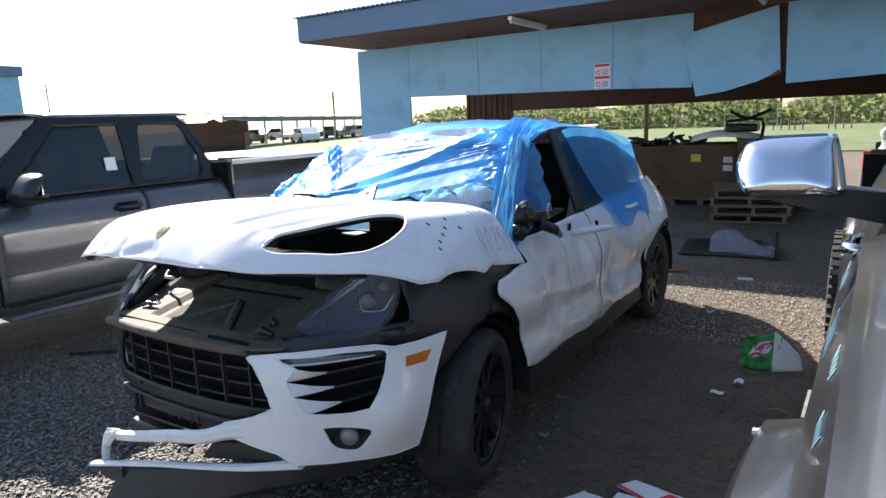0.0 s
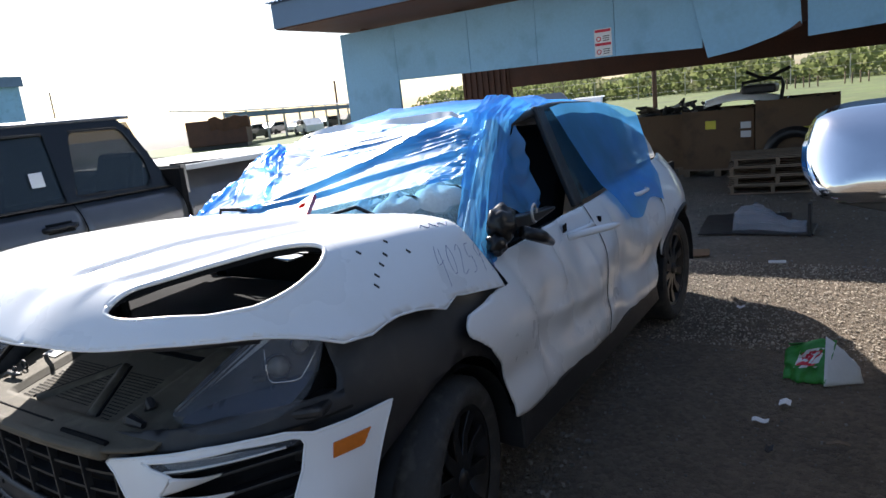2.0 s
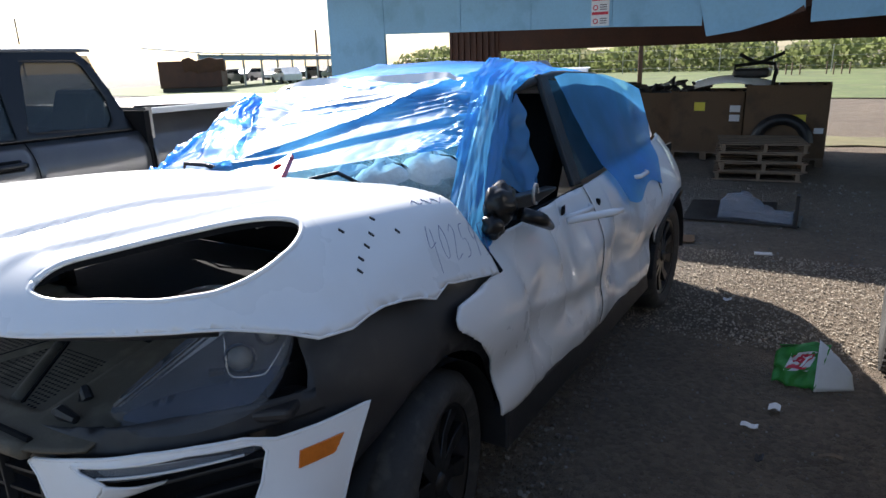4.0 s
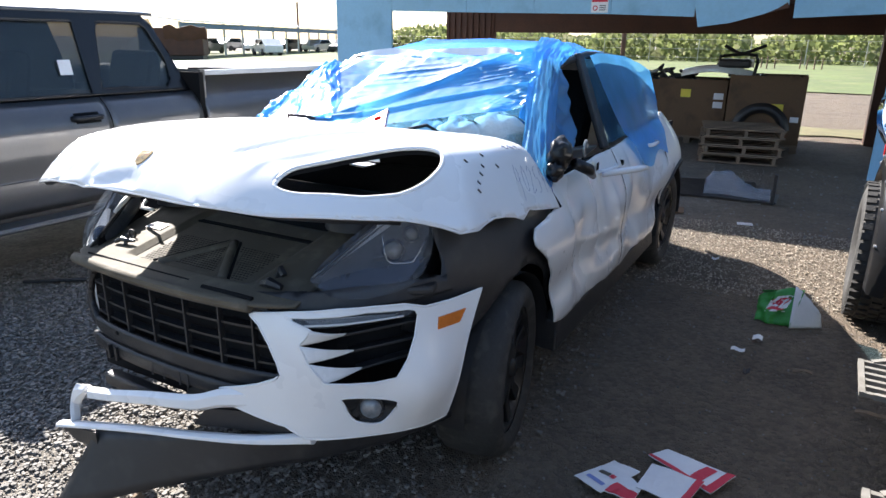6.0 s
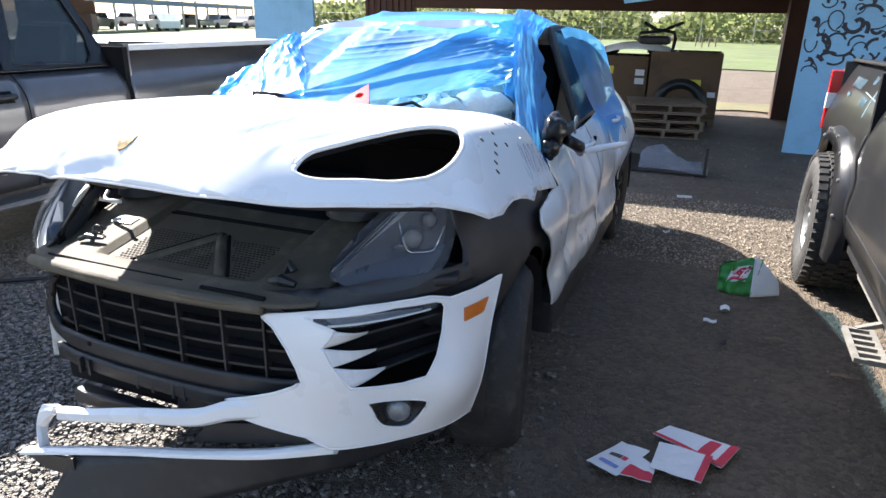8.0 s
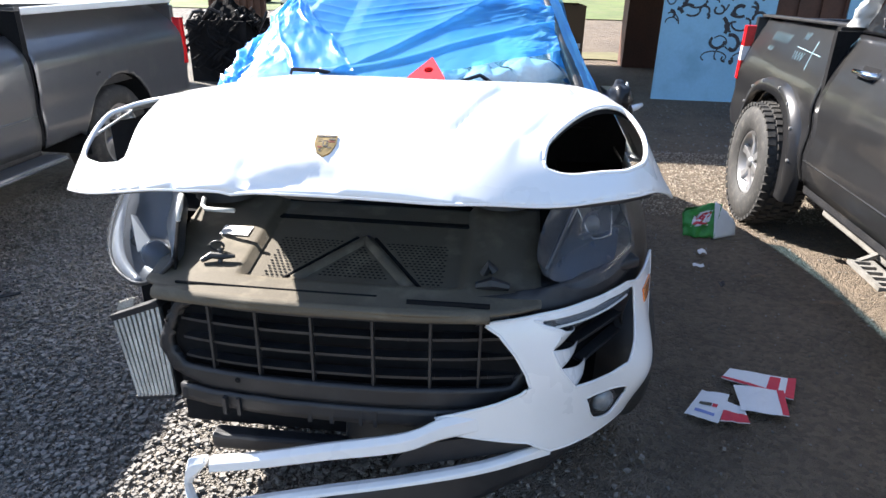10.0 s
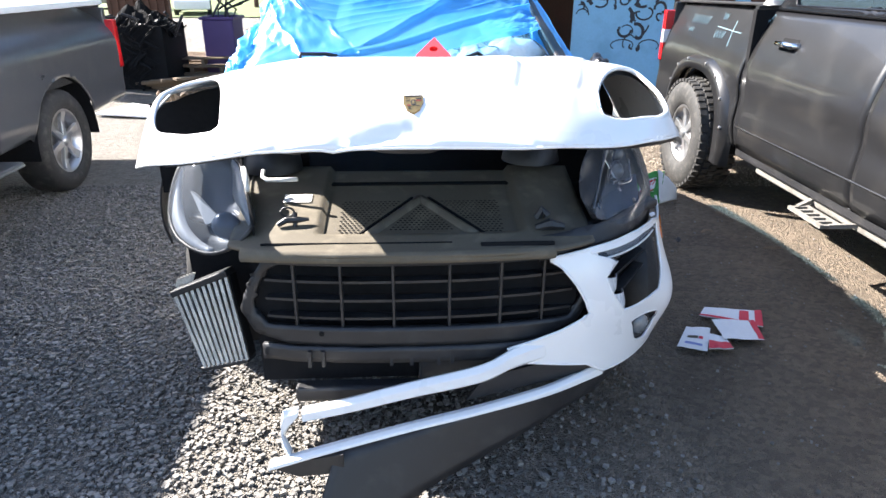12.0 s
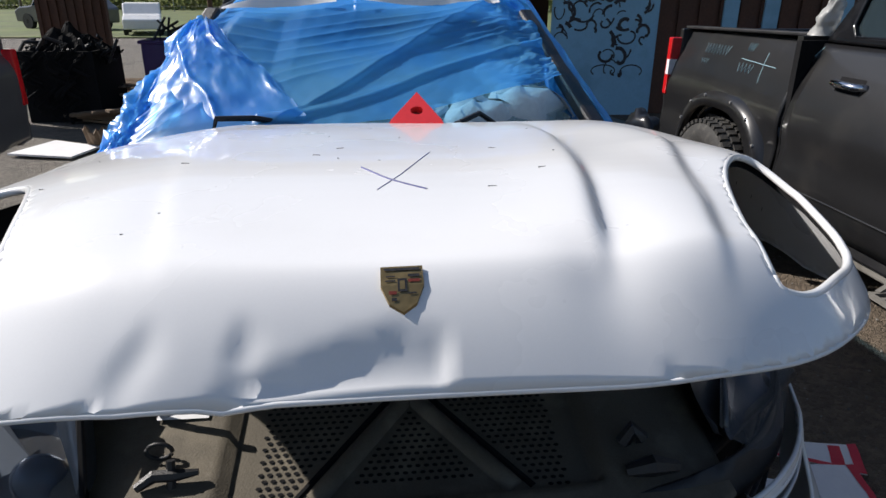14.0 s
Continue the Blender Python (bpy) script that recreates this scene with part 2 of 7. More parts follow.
PALEWOOD = surf("pallet_wood", (0.17, 0.12, 0.078), 0.8, var=0.35, scale=3.0, fine=40.0, bump=0.3)
CARD = surf("cardboard", (0.135, 0.08, 0.042), 0.85, var=0.15, scale=1.6, fine=50.0, bump=0.1, stain=(0.045, 0.03, 0.022), stain_amount=0.6)
PAPER = surf("printed_paper", (0.75, 0.75, 0.76), 0.6, var=0.05, scale=9.0, bump=0.05)
REDPAPER = surf("red_print", (0.60, 0.03, 0.06), 0.6, var=0.1, bump=0.0)
GREENBAG = surf("green_printed_carton", (0.035, 0.25, 0.04), 0.45, var=0.25, scale=12.0, bump=0.1)
GRASS = surf("grass", (0.085, 0.112, 0.030), 0.9, var=0.5, scale=0.35, fine=4.0, bump=0.3, stain=(0.17, 0.15, 0.07), stain_amount=0.7)
DRYGRASS = surf("dry_verge_grass", (0.13, 0.115, 0.055), 0.9, var=0.4, scale=1.5, fine=12.0, bump=0.3, stain=(0.09, 0.105, 0.03), stain_amount=0.6)
LEAF = leaf_material()
BARK = surf("bark", (0.11, 0.085, 0.065), 0.9, var=0.3, bump=0.4)
INK = surf("blue_marker_ink", (0.05, 0.06, 0.20), 0.6, var=0.1, bump=0.0)
CHALK = surf("pale_blue_paint_pen", (0.24, 0.38, 0.43), 0.6, var=0.2, bump=0.0)
GRAFFITI = surf("black_spray_paint", (0.02, 0.02, 0.03), 0.5, var=0.2, bump=0.0)
BRASS = surf("gilt_badge", (0.33, 0.24, 0.11), 0.3, metal=0.7, var=0.2, scale=60.0, bump=0.1)
PALEBOX = surf("silver_cover", (0.62, 0.63, 0.63), 0.35, var=0.06, scale=1.0, bump=0.05)
CONCRETE = surf("concrete", (0.33, 0.32, 0.30), 0.85, var=0.15, scale=2.0, bump=0.2)
PURPLE = surf("purple_bin_plastic", (0.075, 0.045, 0.16), 0.55, var=0.15, bump=0.05)
GROUND = ground_material()
STONE = stone_material("grey_stones", (0.20, 0.187, 0.17))
TANSTONE = stone_material("tan_stones", (0.36, 0.31, 0.245))


# ---- geometry helpers ----
class Geo:
    """Vertices and faces gathered into one mesh."""

    def __init__(self):
        self.v, self.f = [], []

    def add(self, v, f):
        k = len(self.v)
        self.v += [tuple(p) for p in v]
        self.f += [tuple(i + k for i in q) for q in f]
        return self

    def box(self, x0, x1, y0, y1, z0, z1):
        v = [(x, y, z) for x in (x0, x1) for y in (y0, y1) for z in (z0, z1)]
        return self.add(v, [(0, 1, 3, 2), (4, 6, 7, 5), (0, 4, 5, 1), (2, 3, 7, 6), (0, 2, 6, 4), (1, 5, 7, 3)])

    def prism(self, poly, axis, a, b):
        """A polygon in the other two axes, drawn out along one axis from a to b."""
        def at(p, w):
            return (w, p[0], p[1]) if axis == "x" else (p[0], w, p[1]) if axis == "y" else (p[0], p[1], w)
        n = len(poly)
        v = [at(p, a) for p in poly] + [at(p, b) for p in poly]
        f = [(i, (i + 1) % n, (i + 1) % n + n, i + n) for i in range(n)]
        return self.add(v, f + [tuple(range(n))[::-1], tuple(range(n, 2 * n))])

    def tube(self, pts, r, n=8):
        pts = [Vector(p) for p in pts]
        rs = r if isinstance(r, (list, tuple)) else [r] * len(pts)
        v, f = [], []
        for i, p in enumerate(pts):
            d = (pts[min(i + 1, len(pts) - 1)] - pts[max(i - 1, 0)]).normalized()
            s = d.cross(Vector((0, 0, 1)) if abs(d.z) < 0.9 else Vector((1, 0, 0))).normalized()
            u = s.cross(d)
            v += [p + rs[i] * (math.cos(2 * math.pi * k / n) * s + math.sin(2 * math.pi * k / n) * u) for k in range(n)]
        for i in range(len(pts) - 1):
            f += [(i * n + k, i * n + (k + 1) % n, (i + 1) * n + (k + 1) % n, (i + 1) * n + k) for k in range(n)]
        e = (len(pts) - 1) * n
        return self.add(v, f + [tuple(range(n))[::-1], tuple(range(e, e + n))])

    def bar(self, p, q, w, h, up=(0, 0, 1)):
        """A straight bar of section w by h from p to q."""
        p, q = Vector(p), Vector(q)
        d = (q - p).normalized()
        s = d.cross(Vector(up)).normalized()
        u = s.cross(d)
        v = [c + a * s * w / 2 + b * u * h / 2 for c in (p, q) for a, b in ((-1, -1), (1, -1), (1, 1), (-1, 1))]
        return self.add(v, [(0, 3, 2, 1), (4, 5, 6, 7), (0, 1, 5, 4), (1, 2, 6, 5), (2, 3, 7, 6), (3, 0, 4, 7)])

    def lathe(self, prof, centre, n=40, axis="x"):
        """Turns a profile of (along, radius) about an axis."""
        v, f = [], []
        c = Vector(centre)
        for a, r in prof:
            for k in range(n):
                s, t = r * math.cos(2 * math.pi * k / n), r * math.sin(2 * math.pi * k / n)
                v.append(c + (Vector((a, s, t)) if axis == "x" else Vector((s, a, t)) if axis == "y" else Vector((s, t, a))))
        m = len(prof)
        for i in range(m - 1):
            f += [(i * n + k, i * n + (k + 1) % n, (i + 1) * n + (k + 1) % n, (i + 1) * n + k) for k in range(n)]
        return self.add(v, f)

    def grid(self, nu, nv, fn):
        v = [fn(i / nu, j / nv) for i in range(nu + 1) for j in range(nv + 1)]
        f = [(i * (nv + 1) + j, (i + 1) * (nv + 1) + j, (i + 1) * (nv + 1) + j + 1, i * (nv + 1) + j + 1) for i in range(nu) for j in range(nv)]
        return self.add(v, f)

    def mesh(self, name):
        me = bpy.data.meshes.new(name)
        me.from_pydata(self.v, [], self.f)
        b = bmesh.new()
        b.from_mesh(me)
        bmesh.ops.recalc_face_normals(b, faces=b.faces)
        b.to_mesh(me)
        b.free()
        return me


def finish(ob, material, smooth, bevel, solid):
    me = ob.data
    me.materials.append(material)
    if smooth:
        me.polygons.foreach_set("use_smooth", [True] * len(me.polygons))
    if solid:
        md = ob.modifiers.new("thick", "SOLIDIFY")
        md.thickness, md.offset = solid, 0.0
    if bevel:
        md = ob.modifiers.new("round", "BEVEL")
        md.width, md.segments, md.limit_method, md.angle_limit = bevel, 2, "ANGLE", radians(40)
    return ob


def part(name, geo, material, parent, label="", smooth=False, bevel=0.0, solid=0.0):
    """One mesh object under a thing or under a part."""
    ob = finish(new(name, geo.mesh(name)), material, smooth, bevel, solid)
    ob.parent = parent
    return tagged(ob, label)


def thing(name, label, category, m=None, group="", kind=""):
    """An Empty at a thing's base."""
    ob = tagged(new(name), label, category, group, kind)
    ob.empty_display_size = 0.2
    if m is not None:
        ob.matrix_basis = m
    return ob


def solo(name, geo, material, label, category, m=None, group="", kind="", smooth=False, bevel=0.0, solid=0.0):
    """A thing that is one mesh."""
    ob = finish(new(name, geo.mesh(name)), material, smooth, bevel, solid)
    if m is not None:
        ob.matrix_basis = m
    return tagged(ob, label, category, group, kind)


def curve2(pts, n=8, closed=True):
    """A smooth line through points in the plane."""
    out, m = [], len(pts)
    for i in range(m if closed else m - 1):
        p = [np.array(pts[(i + k) % m] if closed else pts[min(max(i + k, 0), m - 1)], float) for k in (-1, 0, 1, 2)]
        for j in range(n):
            t = j / n
            out.append(tuple(0.5 * (2 * p[1] + (p[2] - p[0]) * t + (2 * p[0] - 5 * p[1] + 4 * p[2] - p[3]) * t * t + (3 * p[1] - p[0] - 3 * p[2] + p[3]) * t ** 3)))
    if not closed:
        out.append(tuple(pts[-1]))
    return out


def inside(poly, pts):
    poly = np.array(poly, float)
    x, y = pts[:, 0], pts[:, 1]
    hit = np.zeros(len(pts), bool)
    for (x0, y0), (x1, y1) in zip(poly, np.roll(poly, -1, 0)):
        if y0 != y1:
            hit ^= ((y0 > y) != (y1 > y)) & (x < (x1 - x0) * (y - y0) / (y1 - y0) + x0)
    return hit


def nearest(poly, pts):
    """The nearest place on a closed outline, and how far it is."""
    poly = np.array(poly, float)
    best, place = np.full(len(pts), 1e9), pts.copy()
    for a, b in zip(poly, np.roll(poly, -1, 0)):
        d = b - a
        s = np.clip(((pts - a) @ d) / max(d @ d, 1e-12), 0, 1)
        q = a + s[:, None] * d
        r = np.hypot(*(pts - q).T)
        near = r < best
        best[near], place[near] = r[near], q[near]
    return place, best


def sheet(outer, holes, step, fn):
    """A curved sheet: an outline with holes in the plane, cut cleanly along its edges and carried into space by fn."""
    o = np.array(outer, float)
    lo, hi = o.min(0) - step, o.max(0) + step
    nu, nv = [int(k) for k in np.ceil((hi - lo) / step)]
    g = np.array([(lo[0] + i * step, lo[1] + j * step) for i in range(nu + 1) for j in range(nv + 1)])
    out = lambda p: ~inside(outer, p) | np.any([inside(h, p) for h in holes], axis=0) if holes else ~inside(outer, p)
    f = np.array([(i * (nv + 1) + j, (i + 1) * (nv + 1) + j, (i + 1) * (nv + 1) + j + 1, i * (nv + 1) + j + 1) for i in range(nu) for j in range(nv)])
    far = out(g)
    f = f[(~far[f]).any(1)]
    d = np.full(len(g), 1e9)
    place = g.copy()
    for line in (outer, *holes):
        q, r = nearest(line, g)
        near = r < d
        d[near], place[near] = r[near], q[near]
    move = far | (d < 0.35 * step)
    g[move] = place[move]
    used = np.unique(f)
    back = {k: i for i, k in enumerate(used)}
    return Geo().add([fn(*g[k]) for k in used], [tuple(back[k] for k in q) for q in f])


def lerp(x, xs, ys):
    return float(np.interp(x, xs, ys))


def rough_noise(p, s):
    return noise.noise(Vector(p) * s)


# ---- ground and distance ----
def make_ground():
    g = Geo()
    xs = [-900, -300, -120, -60, -30] + [-16 + 0.4 * i for i in range(81)] + [30, 60, 120, 300, 900]
    ys = [-900, -300, -100, -40, -15] + [-8 + 0.4 * i for i in range(61)] + [20, 26, 40, 80, 150, 400, 1500]
    v = []
    for x in xs:
        for y in ys:
            near = abs(x) < 17 and -9 < y < 17
            z = 0.012 * rough_noise((x, y, 0), 1.3) - 0.012 if near else -0.03
            v.append((x, y, z))
    n = len(ys)
    g.add(v, [(i * n + j, (i + 1) * n + j, (i + 1) * n + j + 1, i * n + j + 1) for i in range(len(xs) - 1) for j in range(n - 1)])
    solo("ground", g, GROUND, "packed brown dirt and grey gravel yard", "ground", kind="structure", smooth=True)
    field = Geo().grid(30, 12, lambda a, b: (-60 + 260 * a, 25.5 + 55 * b ** 1.4 + 1.6 * rough_noise((a * 9, b, 0), 1.0), 0.01 + 0.05 * b))
    solo("grass_field", field, GRASS, "sunlit green and straw-coloured rough grass field", "grass", kind="stuff", smooth=True)


def make_tree(x, y, h, seed, bare):
    rnd = random.Random(seed)
    t = thing("tree", "bare-branched tree with thin early leaves" if bare else "leafy grey-green tree at the field edge", "tree", pose(x, y, 0), group="trees along the field")
    trunk = Geo().tube([(0, 0, 0), (0.1, 0, h * 0.4), (0.0, 0.1, h * 0.75)], [0.03 * h, 0.02 * h, 0.006 * h], 6)
    for k in range(9):
        a, z = rnd.uniform(0, 6.28), h * rnd.uniform(0.3, 0.7)
        e = (math.cos(a) * h * 0.28, math.sin(a) * h * 0.28, z + h * rnd.uniform(0.12, 0.3))
        trunk.tube([(0, 0, z), (e[0] * 0.5, e[1] * 0.5, z + (e[2] - z) * 0.6), e], [0.010 * h, 0.006 * h, 0.002 * h], 4)
    part("trunk", trunk, BARK, t)
    crown = Geo()
    for k in range(260 if bare else 620):
        a, r = rnd.uniform(0, 6.28), h * 0.34 * rnd.random() ** 0.5
        z = h * (0.33 + 0.67 * rnd.random())
        r *= 1.1 - 0.8 * abs(z / h - 0.6) * (1 + 0.4 * rough_noise((a, z, seed), 0.9))
        c = Vector((r * math.cos(a), r * math.sin(a), z))
        s = h * rnd.uniform(0.016, 0.038)
        d1 = Vector((rnd.gauss(0, 1), rnd.gauss(0, 1), rnd.gauss(0, 1))).normalized() * s
        d2 = Vector((rnd.gauss(0, 1), rnd.gauss(0, 1), rnd.gauss(0, 1))).normalized() * s
        crown.add([c - d1, c + d2, c + d1, c - d2 * 0.7], [(0, 1, 2, 3)])
    part("crown", crown, LEAF, t)


make_ground()
rt = random.Random(5)
for i in range(46):
    make_tree(-62 + i * 4.3 + rt.uniform(-1.6, 1.6), 118 + rt.uniform(-9, 16), rt.uniform(6.0, 11.5), i, i % 3 == 0)
def make_woods():
    """A far belt of brush and leaves behind the single trees."""
    r2, v, f = random.Random(77), [], []
    for k in range(24000):
        x = r2.uniform(-45, 75)
        top = 2.9 + 1.6 * rough_noise((x, 0, 0), 0.12) + 1.1 * rough_noise((x, 5, 0), 0.5)
        c = Vector((x, 68 + r2.uniform(-4, 6), max(0.2, top * r2.random() ** 0.8)))
        q = r2.uniform(0.10, 0.32)
        d1 = Vector((r2.gauss(0, 1), r2.gauss(0, 0.4), r2.gauss(0, 1))).normalized() * q
        d2 = Vector((-d1.z, r2.uniform(-0.3, 0.3), d1.x))
        f.append(tuple(range(len(v), len(v) + 4)))
        v += [c - d1, c + d2, c + d1 * 1.2, c - d2 * 0.8]
    solo("woods", Geo().add(v, f), LEAF, "belt of grey-green brush and woods beyond the field", "woods", kind="stuff")


make_woods()
for i, (x, y, h) in enumerate(((-27, 56, 3.4), (-24, 60, 3.9), (-21.5, 52, 2.8))):
    make_tree(x, y, h, 100 + i, True)


# ---- the open shed ----
WALL_Y, BACK_Y = 7.4, 11.6


def make_shed():
    def wall(name, x0, x1, z0, z1, y=WALL_Y, mat=BLUEPANEL, label="pale blue painted plywood wall panel", t=0.05):
        return solo(name, Geo().box(x0, x1, y, y + t, z0, z1), mat, label, "wall", kind="structure", bevel=0.004)

    wall("wall_left", -5.80, -4.655, -0.02, 2.95)
    xs = [-4.65, -3.25, -2.12, -0.97, 0.15]
    bottoms = [2.07, 2.04, 2.02, 2.0, 1.96]
    for i in range(4):
        g = Geo().prism([(xs[i] + 0.004, bottoms[i]), (xs[i + 1] - 0.004, bottoms[i + 1]), (xs[i + 1] - 0.004, 2.95), (xs[i] + 0.004, 2.95)], "y", WALL_Y + 0.002 * (i % 2), WALL_Y + 0.03)
        solo(f"wall_header_{i + 1}", g, BLUEPANEL, "pale blue painted header panel under the eave", "wall", kind="structure")
    solo("wall_header_5", Geo().prism([(1.32, 1.94), (2.44, 1.99), (2.44, 2.95), (1.30, 2.95)], "y", WALL_Y, WALL_Y + 0.03), BLUEPANEL, "pale blue painted header panel under the eave", "wall", kind="structure")
    hang = solo("hanging_panel", Geo().prism([(0.22, 1.83), (0.60, 1.88), (1.26, 2.06), (1.20, 2.92), (0.02, 2.66)], "y", WALL_Y - 0.06, WALL_Y - 0.035), BLUEPANEL, "loose pale blue panel hanging crooked from the eave", "panel", bevel=0.003)
    part("torn_corner", Geo().prism([(0.98, 1.98), (1.27, 2.06), (1.24, 2.12), (1.14, 2.05)], "y", WALL_Y - 0.075, WALL_Y - 0.062), BROWNWOOD, hang, "torn brown strip at the panel corner")
    for x, z in ((0.16, 2.60), (0.62, 2.72), (1.08, 2.82)):
        part("nail", Geo().lathe([(-0.006, 0.001), (-0.005, 0.008), (0.0, 0.009)], (x, WALL_Y - 0.06, z), 8, "y"), STEEL, hang)
    solo("wall_dark_gap", Geo().box(-4.65, 2.44, WALL_Y + 0.06, WALL_Y + 0.14, 2.12, 2.95), BROWNWOOD, "dark brown timber behind the header panels", "wall", kind="structure")
    board = solo("wall_right", Geo().box(2.45, 3.95, WALL_Y + 0.2, WALL_Y + 0.25, -0.02, 2.95), BLUEPANEL, "pale blue panel covered with black spray-paint scribbles", "wall", kind="structure")
    rnd = random.Random(11)
    for k in range(110):
        cx, cz = 2.60 + 0.21 * (k % 6) + rnd.gauss(0, 0.05), 0.62 + 0.20 * (k // 6 % 10) + rnd.gauss(0, 0.04)
        if cz < 1.05 and cx < 3.1 or cz < 0.85 and cx > 3.62:
            continue
        r, a0, turn = rnd.uniform(0.05, 0.12), rnd.uniform(0, 6.28), rnd.choice((-1, 1)) * rnd.uniform(0.35, 0.8)
        wide, tall = rnd.uniform(0.5, 1.2), rnd.uniform(0.6, 1.3)
        pts = curve2([(cx + r * wide * math.cos(a0 + q * turn) + 0.012 * q, cz + r * tall * math.sin(a0 + q * turn)) for q in range(rnd.randint(4, 9))], 4, False)
        g = Geo().tube([(x, 0, z) for x, z in pts], rnd.choice((0.010, 0.015, 0.022, 0.028)), 6)
        part("scribble", Geo().add([(x, WALL_Y + 0.197 + 0.08 * y, z) for x, y, z in g.v], g.f), GRAFFITI, board)
    # roof: fascia, corrugated sheet, soffit
    x0, x1, yf = -5.85, 9.0, 5.95
    solo("roof_fascia", Geo().box(x0, x1, yf, yf + 0.04, 3.015, 3.375), BLUEMETAL, "blue-grey metal eave fascia", "roof", kind="structure")
    roof = Geo().grid(640, 1, lambda a, b: (x0 - 0.05 + (x1 - x0) * a, yf - 0.06 + 7.2 * b, 3.395 + 0.25 * b + 0.018 * math.sin(a * 640 * math.pi / 2)))
    solo("roof_sheet", roof, BLUEMETAL, "corrugated metal roof sheet", "roof", kind="structure", solid=0.004)
    solo("ceiling", Geo().box(x0, x1, yf + 0.04, 13.0, 3.0, 3.03), BROWNWOOD, "dark brown boarded soffit and ceiling", "ceiling", kind="structure")
    for i in range(9):
        g = Geo().box(x0 + 0.4 + i * 1.9, x0 + 0.5 + i * 1.9, WALL_Y + 0.15, 13.0, 2.90, 3.0)
        solo("rafter", g, BROWNWOOD, "dark brown roof rafter", "rafter", kind="structure")
    # back of the shed
    solo("wall_back_header", Geo().box(-4.9, 3.4, BACK_Y, BACK_Y + 0.12, 1.80, 3.0), BROWNWOOD, "dark brown beam over the open back", "wall", kind="structure")
    pillar = solo("wall_back_left", Geo().box(-5.95, -4.75, BACK_Y - 0.02, BACK_Y + 0.1, -0.02, 2.97), BROWNWOOD, "brown corrugated back wall piece", "wall", kind="structure")
    for i in range(8):
        part("rib", Geo().box(-5.93 + i * 0.15, -5.87 + i * 0.15, BACK_Y - 0.05, BACK_Y - 0.02, 0, 2.9), BROWNWOOD, pillar)
    solo("wall_back_right", Geo().box(2.52, 3.3, BACK_Y - 0.5, BACK_Y + 0.1, -0.02, 2.97), BROWNWOOD, "dark brown timber post at the open back", "wall", kind="structure")
    # closed side beside the black truck
    side = solo("wall_right_timber", Geo().box(3.95, 9.0, WALL_Y + 0.3, WALL_Y + 0.38, -0.02, 2.97), BROWNWOOD, "brown timber wall with upright boards", "wall", kind="structure")
    for i in range(16):
        part("board", Geo().box(3.96 + i * 0.3, 4.2 + i * 0.3, WALL_Y + 0.27, WALL_Y + 0.30, 0, 2.9), BROWNWOOD, side)
    for x in (4.9, 5.5, 6.6):
        part("blue_board", Geo().box(x, x + 0.22, WALL_Y + 0.24, WALL_Y + 0.268, 0.9, 2.9), BLUEPANEL, side, "pale blue upright board")
    # fluorescent battens under the eave
    for i, x in enumerate((-1.95, 1.05)):
        lamp = thing("strip_light", "white fluorescent batten fixed under the eave", "light", group="strip lights")
        part("housing", Geo().box(x - 0.03, x + 0.03, 6.0, 7.2, 2.945, 2.998), PAPER, lamp, bevel=0.006)
        part("diffuser", Geo().tube([(x, 6.03, 2.925), (x, 7.17, 2.925)], 0.018, 10), PAPER, lamp)
    # warning notice
    sign = thing("warning_sign", "white notice with red header bands and pictograms", "sign")
    part("plate", Geo().box(-1.25, -1.01, WALL_Y - 0.012, WALL_Y - 0.004, 2.02, 2.38), PAPER, sign)
    for z in (2.335, 2.16):
        part("band", Geo().box(-1.24, -1.02, WALL_Y - 0.017, WALL_Y - 0.012, z, z + 0.035), REDPAPER, sign)
    for z in (2.25, 2.08):
        part("symbol", Geo().lathe([(-0.016, 0.035), (-0.013, 0.035), (-0.013, 0.022), (-0.016, 0.022)], (-1.19, WALL_Y, z), 16, "y"), REDPAPER, sign)
        for k in range(3):
            part("text_bar", Geo().box(-1.13, -1.04, WALL_Y - 0.016, WALL_Y - 0.0125, z - 0.03 + k * 0.028, z - 0.02 + k * 0.028), DARK, sign)


make_shed()

DARKRED = surf("dark_red_enamel", (0.16, 0.03, 0.02), 0.4, var=0.2, scale=80.0, bump=0.0)


